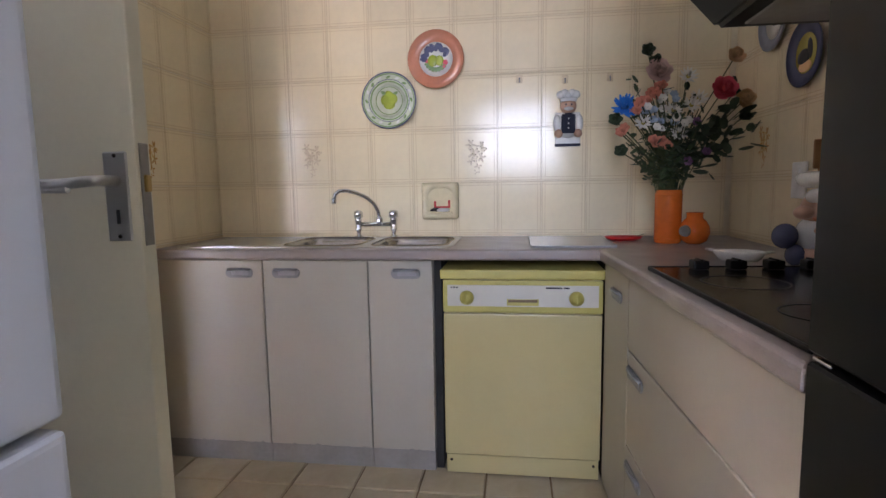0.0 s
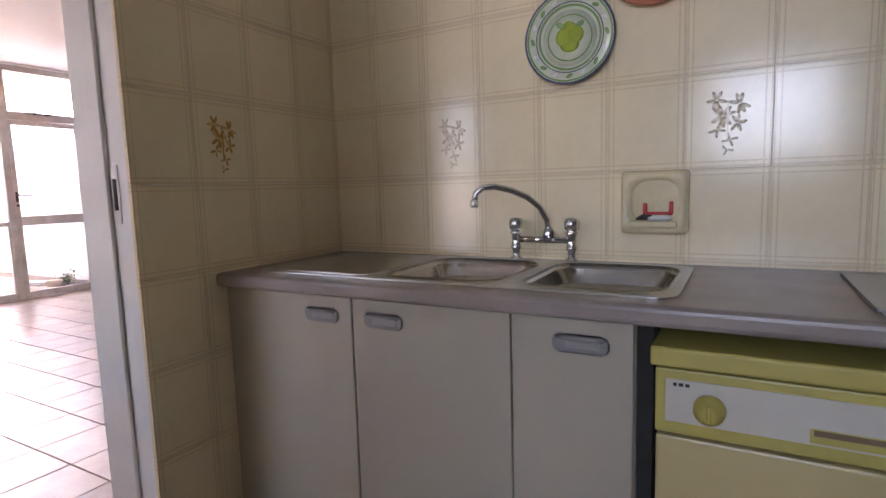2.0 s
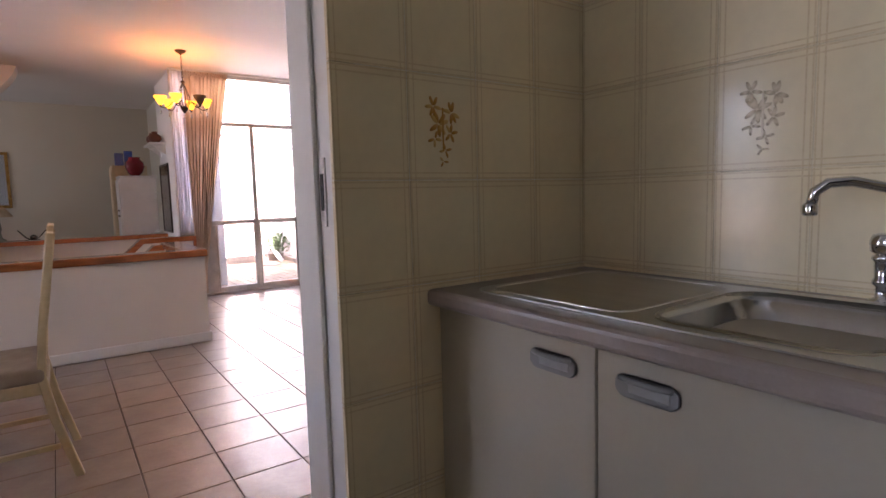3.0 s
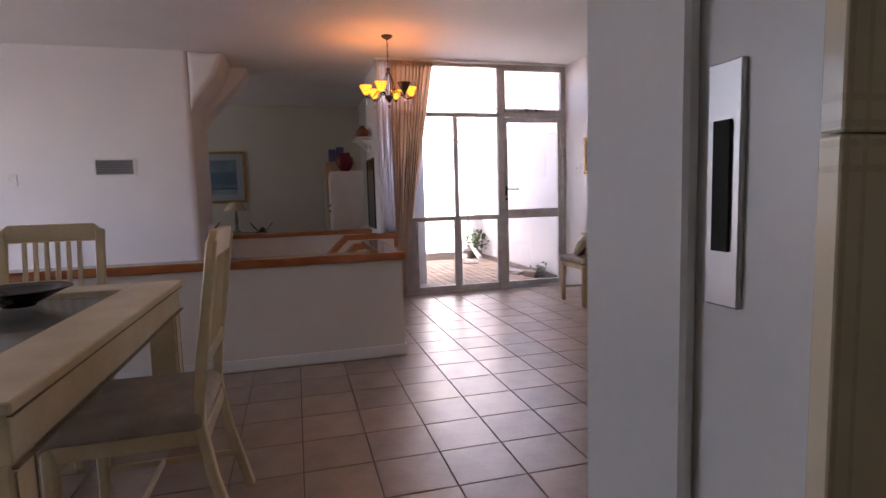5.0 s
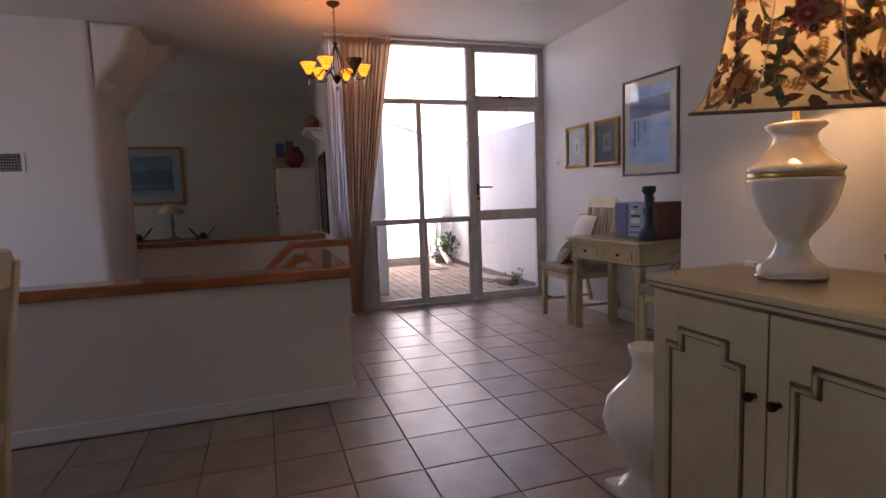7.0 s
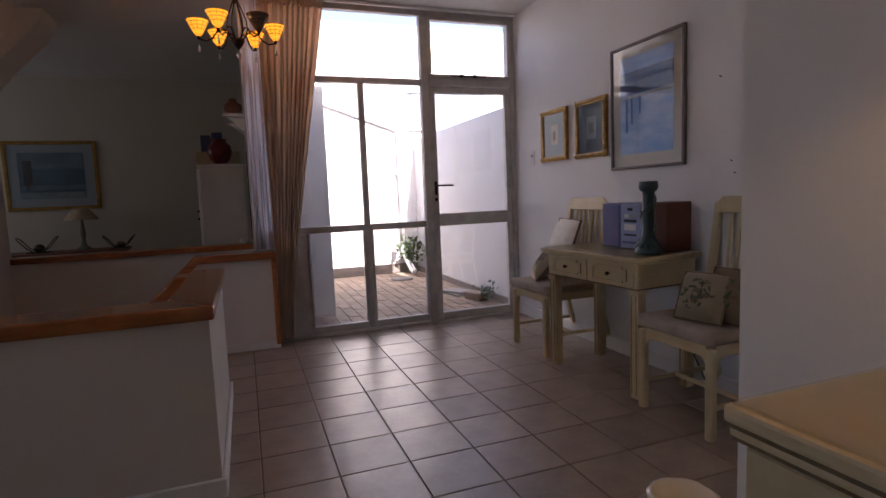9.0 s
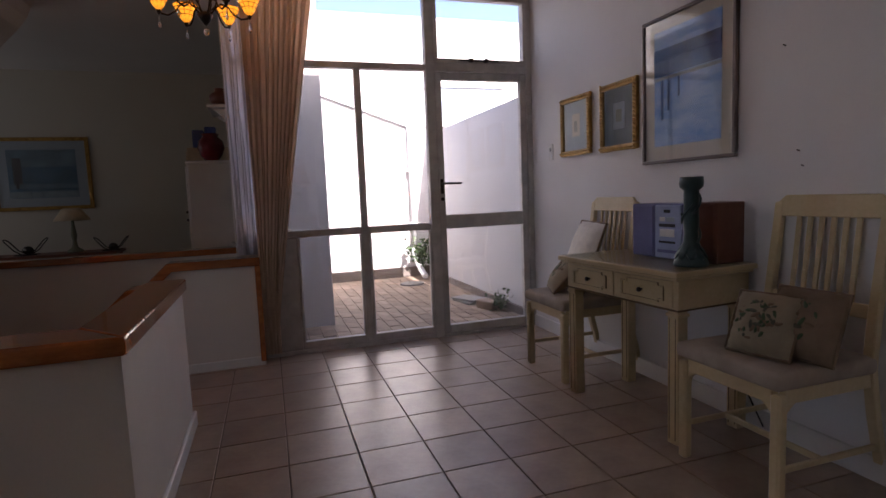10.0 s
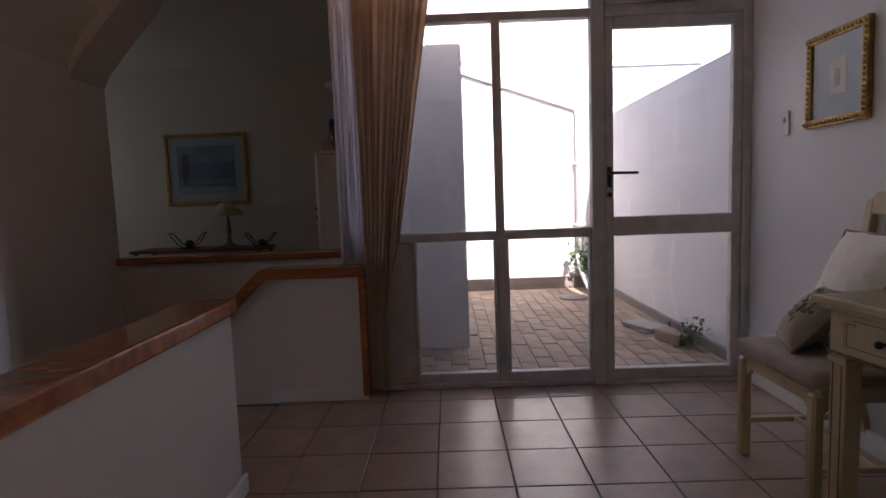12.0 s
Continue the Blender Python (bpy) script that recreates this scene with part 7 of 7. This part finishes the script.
for x, r in ((-0.1, 0.07), (0.09, 0.075)):
    jp = thing("dark_pot", "small dark brown pot on the shelf", "pot", (-7.93 + x, 2.315, 1.825), "shelf pots")
    bm = bmesh.new()
    lathe(bm, [(0.04, 0), (r, 0.05), (r * 0.95, 0.09), (0.03, 0.12), (0.035, 0.14), (0.02, 0.14)], (0, 0, 0), 18)
    part("body", bm, "speaker wood", jp)
dpn = thing("glass_panel", "tall dark glass panel in a slim frame on the side wall", "panel", (-7.92, 2.41, 0.74))
part("glass", BM(((-0.28, -0.012, 0.02), (0.28, -0.002, 0.82)), bevel=0.002), "hob", dpn)
for lo, hi in (((-0.30, 0.0), (0.30, 0.02)), ((-0.30, 0.82), (0.30, 0.84)), ((-0.30, 0.02), (-0.28, 0.82)), ((0.28, 0.02), (0.30, 0.82))):
    part("frame_bar", BM(((lo[0], -0.018, lo[1]), (hi[0], -0.001, hi[1])), bevel=0.003), "dark_metal", dpn)
sbx = thing("console_table", "dark wooden console table against the far wall", "table", (-9.95, 0.35, 0))
part("top", BM(((-0.22, -0.7, 0.60), (0.22, 0.7, 0.63)), bevel=0.004), "speaker wood", sbx)
for x in (-0.18, 0.18):
    for y in (-0.65, 0.65):
        part("leg", BM(((x - 0.02, y - 0.02, 0), (x + 0.02, y + 0.02, 0.60)), bevel=0.003), "speaker wood", sbx)
sl = thing("small_lamp", "small unlit lamp with a beige shade on the console", "lamp", (-9.95, 0.62, 0.63))
bm = bmesh.new()
lathe(bm, [(0.07, 0), (0.075, 0.02), (0.03, 0.05), (0.018, 0.12), (0.03, 0.18), (0.02, 0.26), (0.012, 0.34)], (0, 0, 0), 16)
part("base", bm, "sage ink", sl)
bm = bmesh.new()
lathe(bm, [(0.17, 0.34), (0.10, 0.44), (0.075, 0.47)], (0, 0, 0), 24, None, False)
part("shade", bm, "shade lining", sl).modifiers.new("thickness", "SOLIDIFY").thickness = 0.004
for y, k_ in ((0.20, 1.0), (0.98, 0.85)):
    wf = thing("wire_stand", "small dark wire stand with outswept ends on the console", "ornament", (-9.9, y, 0.63), "wire stands")
    for sg in (-1, 1):
        bm = bmesh.new()
        tube(bm, [(-0.05, sg * 0.02 * k_, 0.006), (-0.05, sg * 0.09 * k_, 0.05 * k_), (-0.05, sg * 0.17 * k_, 0.15 * k_), (-0.02, sg * 0.19 * k_, 0.17 * k_), (0.02, sg * 0.19 * k_, 0.17 * k_), (0.05, sg * 0.17 * k_, 0.15 * k_), (0.05, sg * 0.09 * k_, 0.05 * k_), (0.05, sg * 0.02 * k_, 0.006)], 0.006, 6)
        part("end_loop", bm, "pewter", wf)
    for x in (-0.05, 0.05):
        bm = bmesh.new()
        tube(bm, [(x, -0.10 * k_, 0.006), (x, 0.10 * k_, 0.006)], 0.006, 6)
        part("base_rod", bm, "pewter", wf)
    bm = bmesh.new()
    ball(bm, (0, 0.01, 0.05 * k_), 0.045 * k_, 10, (0.8, 1.2, 1.0))
    part("cup", bm, "pewter", wf)
op = thing("white_ornament", "small white ornament on the timber capping", "ornament", (-8.14, 2.32, 0.716))
bm = bmesh.new()
for k in range(6):
    ball(bm, (0.015 * math.cos(k), 0.03 * math.sin(2 * k), 0.018 + 0.008 * (k % 2)), 0.018, 8)
part("figure", bm, "white plastic", op)
# made-up frame on the solid wall, round the sitting-room fill lamp
wl = tagged(new("window_far_room"), "added unseen window frame on the solid far-room wall", "window", kind="structure")
part("window_frame", BM(((-9.9, -1.999, 0.9), (-8.6, -1.97, 0.95)), ((-9.9, -1.999, 2.05), (-8.6, -1.97, 2.1)), ((-9.9, -1.999, 0.95), (-9.85, -1.97, 2.05)), ((-8.65, -1.999, 0.95), (-8.6, -1.97, 2.05))), "trim", wl)

# ---- courtyard things ----
dp = thing("downpipe", "white painted downpipe with a shoe at the yard's corner", "pipe", (0, 0, 0))
bm = bmesh.new()
tube(bm, [(-10.47, 4.50, 2.05), (-10.45, 4.50, 1.9), (-10.45, 4.50, 0.35)], 0.035, 12)
part("pipe", bm, "ext_wall", dp)
bm = bmesh.new()
tube(bm, [(-10.45, 4.50, 0.36), (-10.42, 4.50, 0.24), (-10.15, 4.50, 0.10), (-9.95, 4.50, 0.035)], 0.04, 12)
part("shoe", bm, "ext_wall", dp)
for z in (0.7, 1.4):
    part("bracket", BM(((-10.50, 4.44, z), (-10.405, 4.56, z + 0.025)), bevel=0.003), "ext_wall", dp)
dc = thing("drain_cover", "round grey drain cover set among the pavers", "drain cover", (-9.82, 4.28, -0.03))
bm = bmesh.new()
lathe(bm, [(0.15, 0), (0.15, 0.014), (0.14, 0.018), (0.02, 0.018)], (0, 0, 0), 28)
part("lid", bm, "drain grey", dc)
for k in range(2):
    solo("loose_slab", BM(((-0.16, -0.10, 0.025 * k), (0.16, 0.10, 0.022 + 0.025 * k)), bevel=0.004), "paving stone", "loose pale paving slab stacked by the wall", "slab", "loose slabs").matrix_basis = pose(-8.42, 4.52, -0.03, 0, 0, 12 + 14 * k)
bm = BM(((-0.12, -0.07, 0), (0.12, 0.07, 0.085)), bevel=0.02, seg=3)
solo("loose_brick", bm, "paver", "worn brown brick lying by the wall", "brick").matrix_basis = pose(-8.02, 4.58, -0.03, 0, 0, 20)


def shrub(at, size, n, seed, label):
    s_ = thing("shrub", label, "plant", at, "yard plants")
    rg = random.Random(seed)
    for k in range(5):
        tip = (rg.uniform(-0.5, 0.5) * size, rg.uniform(-0.5, 0.5) * size, size * rg.uniform(0.6, 1.0))
        bm = bmesh.new()
        tube(bm, [(0, 0, 0), (tip[0] * 0.4, tip[1] * 0.4, tip[2] * 0.6), tip], 0.004, 5)
        part("stem", bm, "stem", s_)
    bm = bmesh.new()
    for k in range(n):
        p = Vector((rg.gauss(0, 0.30) * size, rg.gauss(0, 0.30) * size, size * min(1.1, abs(rg.gauss(0.6, 0.28)))))
        petal(bm, Matrix.Translation(p) @ pose(0, 0, 0, rg.uniform(-60, 60), rg.uniform(-60, 40), rg.uniform(0, 360)), size * rg.uniform(0.14, 0.24), size * 0.06, size * 0.03)
    part("foliage", bm, "leaf", s_)["kind"] = "stuff"


shrub((-10.28, 4.56, 0.10), 0.34, 160, 3, "small green weed growing beside the downpipe")
shrub((-7.86, 4.63, -0.02), 0.17, 110, 4, "small green weed by the courtyard wall")
wlp = thing("outside_lamp", "round white bulkhead lamp on the gable", "lamp", (-10.52, 3.14, 2.66))
bm = bmesh.new()
lathe(bm, [(0.10, 0), (0.10, 0.04), (0.08, 0.08), (0.03, 0.10)], (0, 0, 0), 20)
bm.transform(pose(0, 0, 0, 0, 90, 0))
part("body", bm, "ext_wall", wlp)
nb = thing("neighbour_house", "white neighbouring house with a high window", "house", (0, 0, -0.3))
part("wall", BM(((-17.0, 3.2, 0), (-13.0, 9.5, 4.6))), "ext_wall", nb)
wn_ = part("window", BM(((-13.0, 5.5, 2.70), (-12.97, 7.0, 3.35)), bevel=0.003), "window sky glass", nb, "grey-blue window")
part("window_frame", BM(((-12.99, 5.42, 3.35), (-12.93, 7.08, 3.43)), ((-12.99, 5.42, 2.64), (-12.93, 7.08, 2.70)), bevel=0.004), "ext_wall", wn_)

# ---- tiles and pavers, the nearest ones as pieces ----
def piece_mesh(name, sx, sy, sz, bev, material):
    bm = bmesh.new()
    bx(bm, (-sx / 2, -sy / 2, -sz / 2), (sx / 2, sy / 2, sz / 2), bev)
    return mesh_of(name, bm, M[material])


hall_floor = bpy.data.objects["floor_hall"]
PX, PY = 0.2915, 0.288
tile_me = piece_mesh("floor_tile", PX - 0.005, PY - 0.005, 0.012, 0.002, "floor_tile")
rng = random.Random(4)
rest = bmesh.new()
count = 0
for i in range(-3, 18):
    for j in range(-20, 9):
        cx, cy = -6.66 + PX * (i + 0.5), 2.333 + PY * (j + 0.5)
        x0, x1, y0, y1 = cx - PX / 2, cx + PX / 2, cy - PY / 2, cy + PY / 2
        if x1 < -7.15 or x0 > -1.5 or y0 > 4.66 or y1 < -3 or (cx > -3.6 and cy > 3.4):
            continue
        if x0 < -5.14 and y1 < 2.05 and not (-7.05 < cx < -6.1 and cy > 1.8):
            continue
        tilt = Euler((rng.uniform(-0.002, 0.002), rng.uniform(-0.002, 0.002), 0))
        near = cy > -0.2
        if near and count < 300:
            t = new("tile", tile_me)
            t.parent = hall_floor
            t.matrix_basis = Matrix.LocRotScale((cx, cy, -0.006), tilt, None)
            count += 1
        else:
            bx(rest, (x0 + 0.0035, y0 + 0.0035, -0.012), (x1 - 0.0035, y1 - 0.0035, 0.0))
far_tiles = part("tile_rest", rest, "floor_tile", hall_floor)
far_tiles["kind"] = "stuff"

kitchen_floor = bpy.data.objects["floor_kitchen"]
ktile_me = piece_mesh("kitchen_tile", 0.245 - 0.008, 0.245 - 0.008, 0.012, 0.003, "kfloor")
for i in range(-5, 8):
    for j in range(-16, 4):
        cx, cy = -0.36 + 0.245 * (i + 0.5), 1.84 + 0.245 * (j + 0.5)
        if -1.55 < cx < 1.0 and -1.9 < cy < 2.6:
            t = new("tile", ktile_me)
            t.parent = kitchen_floor
            t.matrix_basis = Matrix.LocRotScale((cx, cy, -0.006), Euler((rng.uniform(-0.002, 0.002), rng.uniform(-0.002, 0.002), 0)), None)

wtile_me = piece_mesh("wall_tile", TW - 0.0012, 0.012, TH - 0.0012, 0.001, "wtile")


def tile_wall(wall_name, origin, along, n0, n1, rows, rz, keep):
    w = bpy.data.objects[wall_name]
    for i in range(n0, n1):
        for r in rows:
            p = Vector(origin) + Vector(along) * TW * (i + 0.5)
            z = 0.8965 + TH * (r + 0.5)
            if not keep(p, z):
                continue
            t = new("tile", wtile_me)
            t.parent = w
            trim_ = wall_name == "wall_partition" and i == 3      # the column beside the door frame is cut narrower
            t.matrix_basis = Matrix.LocRotScale((p.x, p.y + (0.0065 if trim_ else 0), z), Euler((rng.uniform(-0.003, 0.003), 0, radians(rz) + rng.uniform(-0.003, 0.003))), (0.935, 1, 1) if trim_ else None)


tile_wall("wall_sink", (-0.283, KY + 0.006, 0), (1, 0, 0), -6, 6, range(-1, 6), 0, lambda p, z: -1.55 < p.x < 1.0)
tile_wall("wall_partition", (KX - 0.006, KY, 0), (0, -1, 0), 0, 4, range(-4, 6), 90, lambda p, z: p.y > 1.80)
tile_wall("wall_cooker", (KR + 0.006, KY, 0), (0, -1, 0), 0, 12, range(-1, 6), 90, lambda p, z: True)

yard = bpy.data.objects["pavement_bed"]
paver_me = piece_mesh("paver", 0.205, 0.105, 0.03, 0.004, "paver")
for i in range(0, 16):
    for j in range(0, 19):
        x = -10.45 + 0.215 * (i + 0.5) + (0.107 if j % 2 else 0)
        y = 2.74 + 0.113 * (j + 0.5)
        if x > WX - 0.12 or (y < 3.15 and -8.48 < x < -8.0):
            continue
        t = new("paver", paver_me)
        t.parent = yard
        t.matrix_basis = Matrix.LocRotScale((x, y, -0.045 + rng.uniform(-0.003, 0.003)), Euler((rng.uniform(-0.012, 0.012), rng.uniform(-0.012, 0.012), rng.uniform(-0.02, 0.02))), None)
